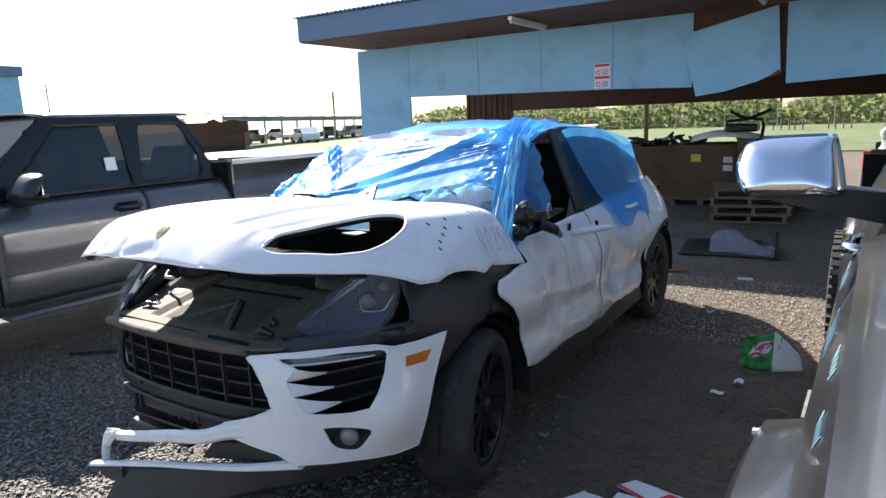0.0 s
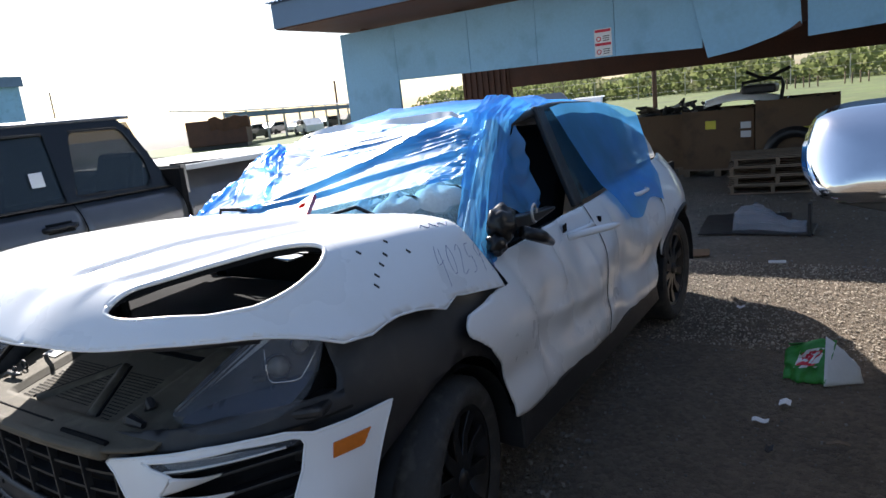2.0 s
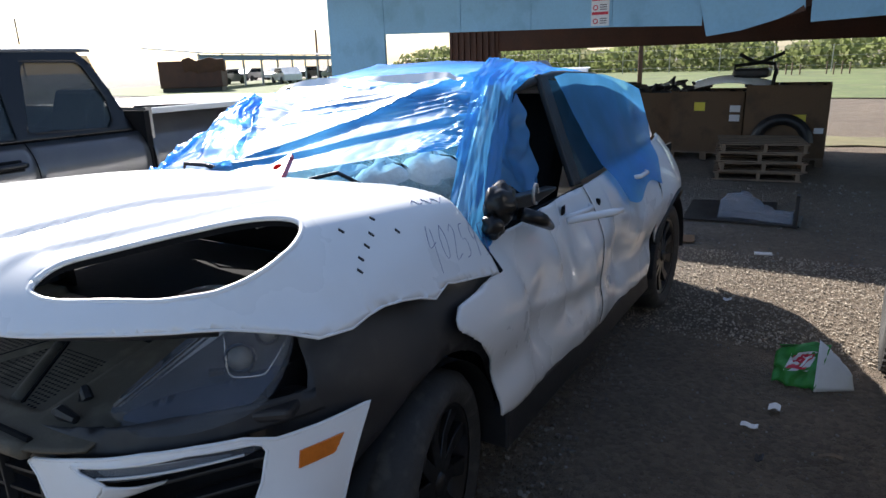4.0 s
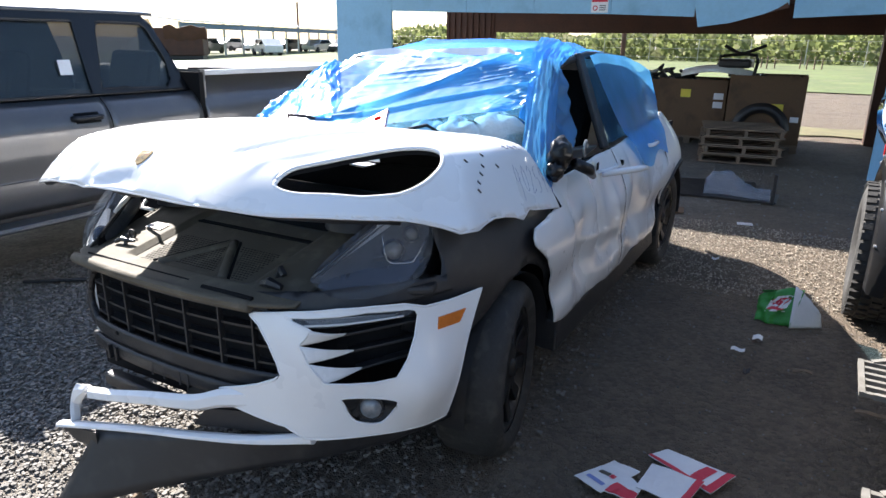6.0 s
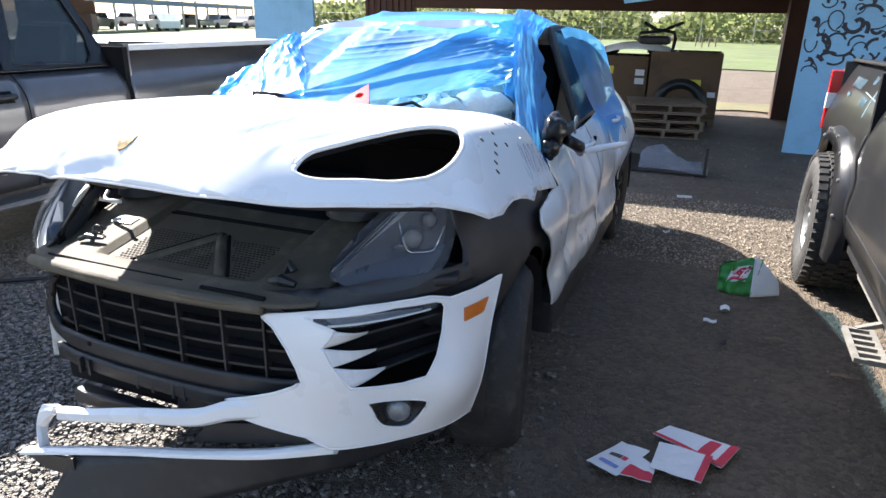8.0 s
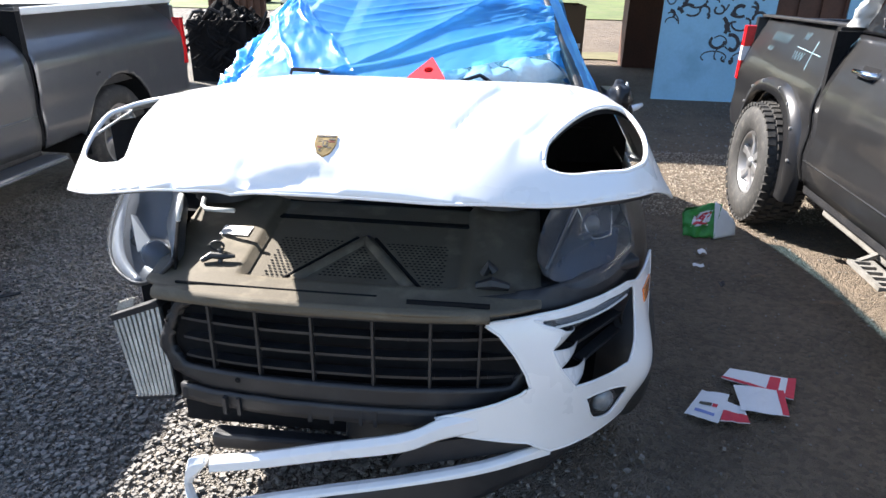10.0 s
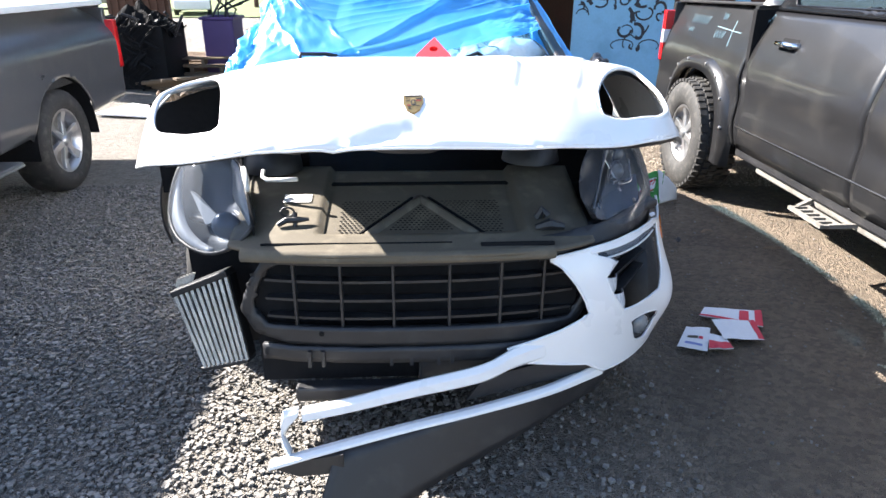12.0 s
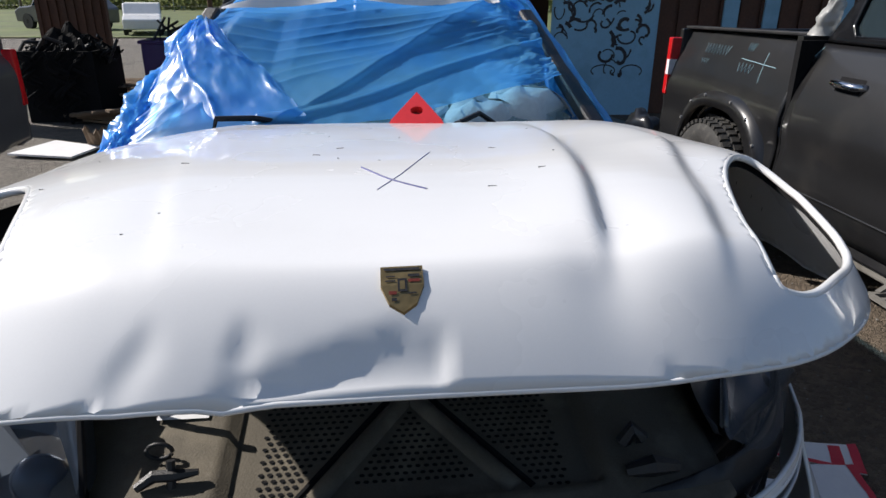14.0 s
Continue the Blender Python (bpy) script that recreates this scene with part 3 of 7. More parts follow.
# ---- wheels ----
def wheel(parent, centre, r, width, rim_mat, rim_r, spokes, out, tread=0, lug=0.0):
    """A wheel under a vehicle, its outer face towards out (+1 or -1 along x)."""
    c = Vector(centre)
    w = width / 2
    prof = [(-w * 0.82, rim_r), (-w * 0.98, rim_r + 0.03), (-w, (r + rim_r) / 2), (-w * 0.92, r - 0.03), (-w * 0.72, r - 0.006), (0, r),
            (w * 0.72, r - 0.006), (w * 0.92, r - 0.03), (w, (r + rim_r) / 2), (w * 0.98, rim_r + 0.03), (w * 0.82, rim_r)]
    hub = new("wheel", Geo().lathe([(-w * 0.8, rim_r), (-w * 0.8, rim_r - 0.02), (w * 0.8, rim_r - 0.02), (w * 0.8, rim_r)], c, 48).mesh("wheel"))
    finish(hub, rim_mat, True, 0, 0)
    hub.parent = parent
    part("tyre", Geo().lathe(prof, c, 64), RUBBER, hub, smooth=True)
    if tread:
        blocks = Geo()
        for k in range(tread):
            a = 2 * math.pi * k / tread
            for j, (s, off) in enumerate(((-0.78, 0.0), (-0.38, 0.5), (0.0, 0.0), (0.38, 0.5), (0.78, 0.0))):
                a2 = a + off * 2 * math.pi / tread
                b = Geo().box(-0.16 * w, 0.16 * w, -0.32 * 2 * math.pi * r / tread, 0.32 * 2 * math.pi * r / tread, -0.01, lug)
                m = Matrix.Translation(c) @ Matrix.Rotation(a2, 4, "X") @ Matrix.Translation((s * w, 0, r - (0.012 if abs(s) > 0.7 else 0.002)))
                blocks.add([m @ Vector(p) for p in b.v], b.f)
        part("tread", blocks, RUBBER, hub)
    face = c + Vector((out * w * 0.62, 0, 0))
    dish = Geo().lathe([(-out * 0.05, 0.02), (-out * 0.05, rim_r - 0.01)], face, 32)
    part("brake_disc", dish, STEEL, hub)
    for k in range(spokes):
        a = 2 * math.pi * k / spokes + 0.3
        d, s = Vector((0, math.cos(a), math.sin(a))), Vector((0, -math.sin(a), math.cos(a)))
        v = []
        for t, hw, dep in ((0.03, 0.028, 0.015), (rim_r * 0.6, 0.022, 0.004), (rim_r - 0.008, 0.034, 0.02)):
            for e in (0, -0.03):
                v += [face + d * t + s * hw + Vector((out * (e + dep), 0, 0)), face + d * t - s * hw + Vector((out * (e + dep), 0, 0))]
        f = []
        for i in range(2):
            o = i * 4
            f += [(o, o + 1, o + 5, o + 4), (o + 2, o + 6, o + 7, o + 3), (o, o + 4, o + 6, o + 2), (o + 1, o + 3, o + 7, o + 5)]
        part("spoke", Geo().add(v, f), rim_mat, hub, bevel=0.004)
    part("hub_cap", Geo().lathe([(out * 0.03, 0.001), (out * 0.03, 0.03), (out * 0.01, 0.045), (-out * 0.03, 0.05)], face, 20), rim_mat, hub, smooth=True)
    return hub


# ---- the wrecked white car, its front axle at the origin, facing -y ----
SMOOTH = lambda xs, ys: tuple(np.array(curve2(list(zip(xs, ys)), 8, False)).T)
HOOD_R = SMOOTH([0.50, 0.60, 0.70, 0.78, 0.842, 0.90, 0.93, 0.96], [0, 0.0, 0.010, 0.040, 0.125, 0.225, 0.285, 0.36])
HOOD_L = SMOOTH([0.30, 0.40, 0.57, 0.70, 0.75, 0.80, 0.86], [0, 0.004, 0.032, 0.062, 0.08, 0.105, 0.15])
HOOD_C = SMOOTH([-1.0, -0.92, -0.8, -0.5, -0.1, 0.2, 0.5], [1.262, 1.272, 1.288, 1.308, 1.285, 1.255, 1.21])
CREASE_1 = ([-0.93, -0.87, -0.77, -0.61, -0.40, -0.19], [0.268, 0.273, 0.293, 0.327, 0.36, 0.386])
CREASE_2 = ([-0.93, -0.88, -0.82, -0.66, -0.48, -0.24], [0.423, 0.434, 0.45, 0.503, 0.549, 0.619])


def hood_z(x, y):
    ax = abs(x)
    zc = lerp(y, HOOD_C[0], HOOD_C[1])
    if x > 0:
        z = zc - lerp(ax, HOOD_R[0], HOOD_R[1])
    else:
        z = zc - lerp(ax, HOOD_L[0], HOOD_L[1])
    d = y - hood_front(x)
    if x > 0:
        amp, wide = lerp(ax, [0, 0.78, 0.90], [0.09, 0.10, 0.0]), 0.12 + 0.10 * (ax / 0.8) ** 2
    else:
        amp, wide = 0.09 + 0.06 * (ax / 0.8) ** 2, 0.12 + 0.16 * (ax / 0.8) ** 2
    if d < wide:
        z -= amp * (1 - max(d, 0) / wide) ** 1.6
    if x > 0:
        ease = lambda t: min(1.0, max(0.0, t)) ** 2 * (3 - 2 * min(1.0, max(0.0, t)))
        z -= 0.020 * ease((x - 0.36) / 0.24) * ease((-y - 0.28) / 0.30) * ease((1.0 - x) / 0.06)
        z -= 0.014 * math.exp(-((x - 0.68) / 0.13) ** 2 - ((y + 0.74) / 0.13) ** 2)
    # pressed lines on both sides of the middle
    for line, k in ((CREASE_1, 0.020), (CREASE_2, 0.014)):
        cx = lerp(y, line[0], line[1])
        k *= min(1.0, max(0.0, (y + 0.90) * 8)) * min(1.0, max(0.0, (0.15 - y) * 4))
        z += k * (0.5 - 1 / (1 + math.exp(-(ax - cx) / 0.005))) * math.exp(-((ax - cx) / 0.12) ** 2) * (1 if x > 0 else 0.18)
    # dents of the front edge
    for px, py, s, k in ((0.27, -0.88, 0.05, -0.010), (-0.55, -0.80, 0.06, -0.006)):
        z += k * math.exp(-((x - px) ** 2 + 0.7 * (y - py) ** 2) / s ** 2)
    ease = lambda t: min(1.0, max(0.0, t)) ** 2 * (3 - 2 * min(1.0, max(0.0, t)))
    top = lerp(x, [-0.24, -0.19, -0.108, -0.048, 0.012, 0.062], [-0.99, -0.972, -0.957, -0.940, -0.928, -0.938])
    if y < top and -0.24 < x < 0.075:
        depth = max(0.02, top - hood_front(x))
        z -= 0.013 * math.sin(math.pi * min(1.0, (top - y) / depth)) * (1 - ease((x - 0.056) / 0.010)) * ease((x + 0.24) / 0.10)
    for x0, y0, x1, y1 in ((-0.335, -0.975, -0.265, -0.915), (-0.19, -0.972, -0.165, -0.92)):
        along = ((x - x0) * (x1 - x0) + (y - y0) * (y1 - y0)) / ((x1 - x0) ** 2 + (y1 - y0) ** 2)
        off = ((x - x0) * (y1 - y0) - (y - y0) * (x1 - x0)) / math.hypot(x1 - x0, y1 - y0)
        z -= 0.006 * math.exp(-((along - 0.6) / 0.35) ** 4) * math.exp(-((off - 0.012) / 0.02) ** 2) * (1 if off > 0 else math.exp(-(off / 0.008) ** 2))
    z += 0.004 * rough_noise((x, y, 0.3), 3.5)
    return z


def hood_front(x):
    return -0.985 + 0.76 * abs(x) ** 4.1 


def hood_rear(x):
    return 0.20 + 0.17 * (abs(x) / 0.9) ** 3


def side_x(y, z):
    """The half width of the car's side."""
    x = 0.958 - 0.105 * max(0.0, (z - 0.78) / 0.27) ** 2 - 0.05 * max(0.0, (0.55 - z) / 0.25) ** 2
    x += 0.018 * math.exp(-((y - 2.8) / 0.5) ** 2) * math.exp(-((z - 0.8) / 0.2) ** 2)
    x -= 0.30 * max(0.0, (y - 2.75) / 0.9) ** 1.8
    x -= 0.03 * math.exp(-((z - 0.60) / 0.09) ** 2)
    return x


def side_dent(y, z):
    k, fade = 0.0, min(1.0, max(0.0, (y - 0.30) / 0.35))
    for py, pz, s, a in ((0.75, 0.78, 0.16, -0.035), (1.15, 0.92, 0.14, -0.045), (1.75, 0.70, 0.22, -0.035), (0.55, 0.62, 0.10, 0.018), (1.45, 0.58, 0.12, 0.02), (2.1, 0.85, 0.12, -0.02)):
        k += a * math.exp(-((y - py) ** 2 * 0.9 + (z - pz) ** 2) / s ** 2)
    for y0, z0, y1, z1, a in ((0.50, 1.0, 0.72, 0.52, -0.020), (0.92, 1.02, 1.02, 0.60, -0.022), (1.20, 0.95, 1.30, 0.50, 0.016), (1.62, 0.98, 1.78, 0.55, -0.018), (0.62, 0.75, 1.25, 0.66, 0.012)):
        u = ((y - y0) * (y1 - y0) + (z - z0) * (z1 - z0)) / ((y1 - y0) ** 2 + (z1 - z0) ** 2)
        d = abs((y - y0) * (z1 - z0) - (z - z0) * (y1 - y0)) / math.hypot(y1 - y0, z1 - z0)
        k += 1.5 * a * math.exp(-d / 0.045) * math.exp(-((u - 0.5) / 0.6) ** 4)
    return fade * (k + 0.014 * rough_noise((y * 1.2, z * 2.0, 1.7), 2.4)) + 0.005 * rough_noise((y, z, 9.0), 9.0) * (0.3 + 0.7 * fade)


def arch(cy, cz, r, a0, a1, n=22):
    return [(cy + r * math.cos(radians(a0 + (a1 - a0) * i / n)), cz + r * math.sin(radians(a0 + (a1 - a0) * i / n))) for i in range(n + 1)]


def nose_y(x):
    """The front bumper's plan."""
    return -0.925 + 0.92 * abs(x) ** 5.5


NOSE = [(x, nose_y(x)) for x in np.linspace(-0.5, 0.955, 160)]
NOSE_S = np.concatenate([[0], np.cumsum([math.dist(a, b) for a, b in zip(NOSE, NOSE[1:])])])
NOSE_S = NOSE_S - np.interp(0.0, [p[0] for p in NOSE], NOSE_S)


def nose(s, z):
    """A place on the bumper's skin, s metres along it from the middle."""
    x = float(np.interp(s, NOSE_S, [p[0] for p in NOSE]))
    y = float(np.interp(s, NOSE_S, [p[1] for p in NOSE]))
    bulge = 0.05 * max(0.0, (z - 0.60) / 0.25) ** 2 + 0.06 * max(0.0, (0.45 - z) / 0.12) ** 2
    inward = Vector((-x * 0.25, 0.97, 0)).normalized()
    full = 0.066 * math.exp(-((s - 1.0) / 0.14) ** 2 - ((z - 0.57) / 0.13) ** 2)
    return Vector((x, y, z)) + inward * bulge + Vector((0.75, -0.66, 0)) * full


def nose_s(x):
    return float(np.interp(x, [p[0] for p in NOSE], NOSE_S))


def make_car():
    car = thing("wrecked_suv", "crashed white sport utility vehicle with smashed front and blue film", "car")
    # bonnet with two lamp openings
    hole_r = curve2([(0.512, -0.848), (0.535, -0.862), (0.588, -0.84), (0.656, -0.785), (0.733, -0.71), (0.786, -0.618), (0.806, -0.51), (0.797, -0.41), (0.765, -0.35), (0.715, -0.365), (0.652, -0.443), (0.603, -0.537), (0.561, -0.645), (0.526, -0.755)], 6)
    hole_l = curve2([(-0.482, -0.866), (-0.496, -0.884), (-0.526, -0.876), (-0.594, -0.837), (-0.668, -0.771), (-0.72, -0.70), (-0.755, -0.60), (-0.758, -0.50), (-0.72, -0.405), (-0.635, -0.405), (-0.57, -0.53), (-0.505, -0.735)], 6)
    edge = [(x, hood_front(x)) for x in np.linspace(-0.790, 0.908, 60)] + [(0.918, -0.37), (0.9135, -0.30), (0.911, -0.235), (0.914, -0.15), (0.919, -0.085), (0.9275, -0.02), (0.915, 0.065), (0.918, 0.10), (0.921, 0.22), (0.924, 0.375)] + [(x, hood_rear(x)) for x in np.linspace(0.90, -0.80, 40)] + [(-0.80, 0.0), (-0.795, -0.3), (-0.79, -0.55)]
    bonnet = part("bonnet", sheet(edge, [hole_r, hole_l], 0.010, lambda x, y: (x, y, hood_z(x, y))), WHITE, car, "buckled white bonnet with empty lamp openings", smooth=True, solid=0.006)
    for h in (hole_r, hole_l):
        rim = [(x, y, hood_z(x, y) - 0.0035) for x, y in h]
        part("opening_rim", Geo().tube(rim + rim[:1], 0.0075, 8), WHITE, bonnet, smooth=True)
    lip = [(x, y, hood_z(x, y) - 0.002) for x, y in edge]
    part("folded_edge", Geo().tube(lip + lip[:1], 0.0042, 8), WHITE, bonnet, smooth=True)
    under = [(x, y + 0.03, hood_z(x, y + 0.03) - 0.035) for x, y in [(x, hood_front(x)) for x in np.linspace(-0.66, 0.80, 40)]]
    part("inner_frame", Geo().tube(under, 0.014, 6), BLACKP, bonnet, smooth=True)
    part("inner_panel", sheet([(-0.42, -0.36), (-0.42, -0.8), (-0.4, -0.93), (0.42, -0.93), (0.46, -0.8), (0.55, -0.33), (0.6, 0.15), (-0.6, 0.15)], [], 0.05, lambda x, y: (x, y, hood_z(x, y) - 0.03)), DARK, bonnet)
    # near-black ring under the driver's lamp opening: its shade put into the colour
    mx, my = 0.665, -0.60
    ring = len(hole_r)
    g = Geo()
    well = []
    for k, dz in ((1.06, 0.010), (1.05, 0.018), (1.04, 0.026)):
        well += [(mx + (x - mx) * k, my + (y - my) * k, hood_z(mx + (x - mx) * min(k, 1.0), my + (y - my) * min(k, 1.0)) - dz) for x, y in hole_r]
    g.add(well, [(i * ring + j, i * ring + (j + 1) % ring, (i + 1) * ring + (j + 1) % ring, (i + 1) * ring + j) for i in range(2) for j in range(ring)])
    part("opening_shade_ring", g, DARK, bonnet, smooth=True)
    # white cowl piece, its outline cut to the sliver where sun falls
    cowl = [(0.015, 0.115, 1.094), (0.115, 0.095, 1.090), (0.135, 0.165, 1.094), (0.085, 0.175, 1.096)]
    # added near-black sheet that darkens the view below the bonnet's rear edge
    part("cowl_shade_sheet", Geo().grid(24, 4, lambda a, b: (0.145 + 0.735 * a, 0.185 + 0.03 * a, 0.93 + (hood_z(0.145 + 0.735 * a, 0.185) - 0.014 - 0.93) * b)), DARK, car, solid=0.006)
    part("sunlit_cowl_sliver", Geo().add(cowl + [(x, y, z - 0.005) for x, y, z in cowl], [(0, 1, 2, 3), (7, 6, 5, 4), (0, 4, 5, 1), (1, 5, 6, 2), (2, 6, 7, 3), (3, 7, 4, 0)]), WHITE, car, "white cowl piece cut to a sunlit sliver under the bonnet")
    # added near-black sheet standing in for shade behind the far lamp opening
    part("hole_shade_sheet", Geo().grid(12, 4, lambda a, b: (-0.86 + 0.51 * a, -0.34 + 0.02 * a, 0.86 + (hood_z(max(-0.79, -0.86 + 0.51 * a), -0.34) - 0.035 - 0.86) * b)), DARK, car, solid=0.01)
    badge = [(-0.025, 0.027), (0.025, 0.027), (0.0255, 0.0), (0.016, -0.022), (0.0, -0.032), (-0.016, -0.022), (-0.0255, 0.0)]
    cx, cy = 0.014, -0.902
    bz = lambda x, y: hood_z(cx + x, cy + y)
    part("badge", Geo().add([(cx + x, cy + y * 0.82, bz(x, y * 0.82) + e) for e in (0.004, 0.008) for x, y in badge], [tuple(range(7)), tuple(range(7, 14))] + [(i, (i + 1) % 7, (i + 1) % 7 + 7, i + 7) for i in range(7)]), BRASS, bonnet, "small gilt shield badge")
    for x0, y0, x1, y1, mt in ((0.007, 0.003, 0.021, 0.007, DARKRED), (0.007, 0.010, 0.021, 0.014, BLACKP), (-0.016, -0.012, -0.007, -0.008, DARKRED), (-0.013, -0.020, -0.007, -0.016, BLACKP), (-0.0055, -0.009, 0.0055, 0.008, BLACKP), (-0.003, -0.006, 0.003, 0.005, BRASS), (-0.020, 0.004, -0.008, 0.006, BLACKP), (-0.019, 0.010, -0.008, 0.012, BLACKP), (0.006, -0.012, 0.016, -0.010, BLACKP), (-0.021, 0.0195, 0.021, 0.0235, BLACKP)):
        g = Geo().add([(cx + p, cy + q * 0.82, bz(p, q * 0.82) + 0.0088) for p, q in ((x0, y0), (x1, y0), (x1, y1), (x0, y1))], [(0, 1, 2, 3)])
        part("badge_field", g, mt, bonnet)
    # marker cross and scratches
    for pts, r in (([(-0.036, -0.504), (0.01, -0.579), (0.065, -0.63)], 0.0022), ([(0.091, -0.384), (0.035, -0.538), (-0.011, -0.629)], 0.0010)):
        line = curve2(pts, 8, False)
        part("marker_stroke", Geo().tube([(x, y, hood_z(x, y) + 0.003) for x, y in line], r, 5), INK, bonnet)
    rnd = random.Random(3)
    for k in range(16):
        x, y = rnd.uniform(-0.6, 0.5), rnd.uniform(-0.88, -0.1)
        a, ln = rnd.uniform(-0.5, 0.5), rnd.choice((0.003, 0.004, 0.014))
        part("scratch", Geo().tube([(x + ln * t * math.cos(a), y + ln * t * math.sin(a), hood_z(x, y) + 0.0032) for t in (-0.5, 0.5)], 0.0009, 5), BLACKP, bonnet)
    for x, y in ((0.80, -0.26), (0.845, -0.245), (0.83, -0.20), (0.815, -0.16), (0.79, -0.12), (0.82, -0.05), (0.86, -0.27)):
        part("chip", Geo().tube([(x, y, hood_z(x, y) + 0.003), (x + 0.007, y + 0.012, hood_z(x + 0.007, y + 0.012) + 0.003)], 0.005, 6), BLACKP, bonnet)
    # stock number written on the wing
    strokes = {"4": [[(0.2, 1.0), (0.0, 0.4), (0.8, 0.5)], [(0.6, 0.9), (0.5, -0.3)]], "0": [[(0.5, 1.0), (0.1, 0.6), (0.2, 0.1), (0.6, 0.1), (0.8, 0.6), (0.5, 1.0)]], "2": [[(0.1, 0.8), (0.5, 1.0), (0.7, 0.7), (0.1, 0.0), (0.9, 0.1)]],
               "5": [[(0.8, 1.0), (0.3, 0.95), (0.2, 0.55), (0.7, 0.5), (0.7, 0.1), (0.2, 0.0)]], "9": [[(0.7, 0.6), (0.4, 0.5), (0.2, 0.8), (0.5, 1.0), (0.7, 0.8), (0.6, 0.0)]]}
    for i, ch in enumerate("402595"):
        for st in strokes[ch]:
            line = curve2(st, 5, False)
            pts = []
            for u, w in line:
                y = 0.05 + 0.058 * (i + 0.8 * u) + 0.03 * w
                x = 0.886 + 0.002 * i - 0.058 * w
                pts.append((x, y, hood_z(x, y) + 0.0045))
            part("marker_stroke", Geo().tube(pts, 0.0014, 5), INK, bonnet)
    part("marker_stroke", Geo().tube([(0.775 - 0.010 * math.sin(t * 1.9), 0.10 + t * 0.016, hood_z(0.775 - 0.010 * math.sin(t * 1.9), 0.10 + t * 0.016) + 0.004) for t in range(12)], 0.0015, 5), INK, bonnet)

    # red triangular marker on the cowl
    tri = thing("red_triangle", "red plastic triangle with a round hole on the bonnet edge", "marker")
    lying = lambda x, w, up=0.0: (0.104 + 0.92 * x + 0.06 * w, 0.182 - 0.11 * x + 0.80 * w - 0.5 * up, 1.250 + 0.44 * w + 0.87 * up)
    rim = []
    for t in np.linspace(0, 2 * math.pi, 48, endpoint=False):
        d = (math.cos(t), math.sin(t))
        reach = min(k for k in ((0.062 / -d[1]) if d[1] < 0 else 9, 0.044 / max(1e-6, d[0] * 0.876 + d[1] * 0.482), 0.044 / max(1e-6, -d[0] * 0.876 + d[1] * 0.482)) if k > 0)
        rim.append((d[0] * reach, 0.062 + d[1] * reach))
    n = len(rim)
    ringed = [lying(x, w, up) for up in (0.011, -0.011) for x, w in rim + [(0.019 * math.cos(t), 0.062 + 0.019 * math.sin(t)) for t in np.linspace(0, 2 * math.pi, n, endpoint=False)]]
    faces = []
    for q in range(n):
        r = (q + 1) % n
        faces += [(q, r, n + r, n + q), (2 * n + q, 3 * n + q, 3 * n + r, 2 * n + r), (q, 2 * n + q, 2 * n + r, r), (n + q, n + r, 3 * n + r, 3 * n + q)]
    part("plate", Geo().add(ringed, faces), RED, tri)
    part("recess", Geo().grid(4, 4, lambda a, b: lying(-0.024 + 0.048 * a, 0.038 + 0.048 * b, -0.010)), DARKRED, tri, "dark red recess under the round hole")

    # sides
    for sgn in (1, -1):
        skin = lambda y, z: (sgn * (side_x(y, z) + side_dent(y, z) * (1 if sgn > 0 else 0.3)), y, z)
        front = [(0.418, 0.965), (0.40, 1.01), (0.41, 1.045), (0.9, 1.055), (1.375, 1.065), (1.375, 0.40), (0.45, 0.425), (0.345, 0.45), (0.340, 0.50), (0.315, 0.60), (0.265, 0.70), (0.18, 0.795), (0.075, 0.87), (0.078, 0.90), (0.11, 0.93), (0.25, 0.94)]
        door = part("front_door", sheet(front, [], 0.02, skin), WHITE, car, "dented white front door" if sgn > 0 else "", smooth=True, solid=0.008)
        rear = [(1.385, 1.065), (2.1, 1.085), (2.40, 1.10), (2.41, 0.86), (2.36, 0.70), (2.30, 0.52), (2.22, 0.41), (1.385, 0.40)]
        part("rear_door", sheet(rear, [], 0.02, skin), WHITE, car, "", smooth=True, solid=0.008)
        quarter = [(2.41, 1.10), (3.05, 1.13), (3.45, 1.08), (3.62, 0.95), (3.68, 0.75), (3.66, 0.45), (3.25, 0.42)] + arch(2.807, 0.38, 0.42, 5, 158) + [(2.36, 0.69), (2.42, 0.86)]
        part("quarter_panel", sheet(quarter, [], 0.03, lambda y, z: (sgn * side_x(y, z), y, z)), WHITE, car, "", smooth=True, solid=0.008)
        part("sill", Geo().prism([(0.40, 0.28), (2.30, 0.30), (2.24, 0.42), (0.40, 0.43)], "x", sgn * 0.86, sgn * 0.945), BLACKP, car, bevel=0.01)
        liner = [(y, z) for y, z in arch(2.807, 0.36, 0.41, -5, 185, 20)]
        g = Geo()
        k = len(liner)
        g.add([(sgn * w, y, z) for w in (0.94, 0.55) for y, z in liner], [(i, i + 1, i + 1 + k, i + k) for i in range(k - 1)])
        part("wheel_arch", g, BLACKP, car, smooth=True)
        part("wheel_arch_lip", Geo().tube([(sgn * (side_x(y, z) + 0.004), y, z) for y, z in arch(2.807, 0.38, 0.425, 5, 158)], 0.014, 6), BLACKP, car, smooth=True)
        # front inner wing, bare and dark where the bonnet is lifted
        wing = [(-0.56, 0.72), (-0.46, 0.66), (-0.40, 0.64), (-0.36, 0.56)] + arch(0.0, 0.40, 0.40, 155, 20, 16) + [(0.36, 0.66), (0.38, 0.96), (0.2, 1.03), (-0.1, 1.06), (-0.40, 1.04), (-0.43, 0.89), (-0.56, 0.86)]
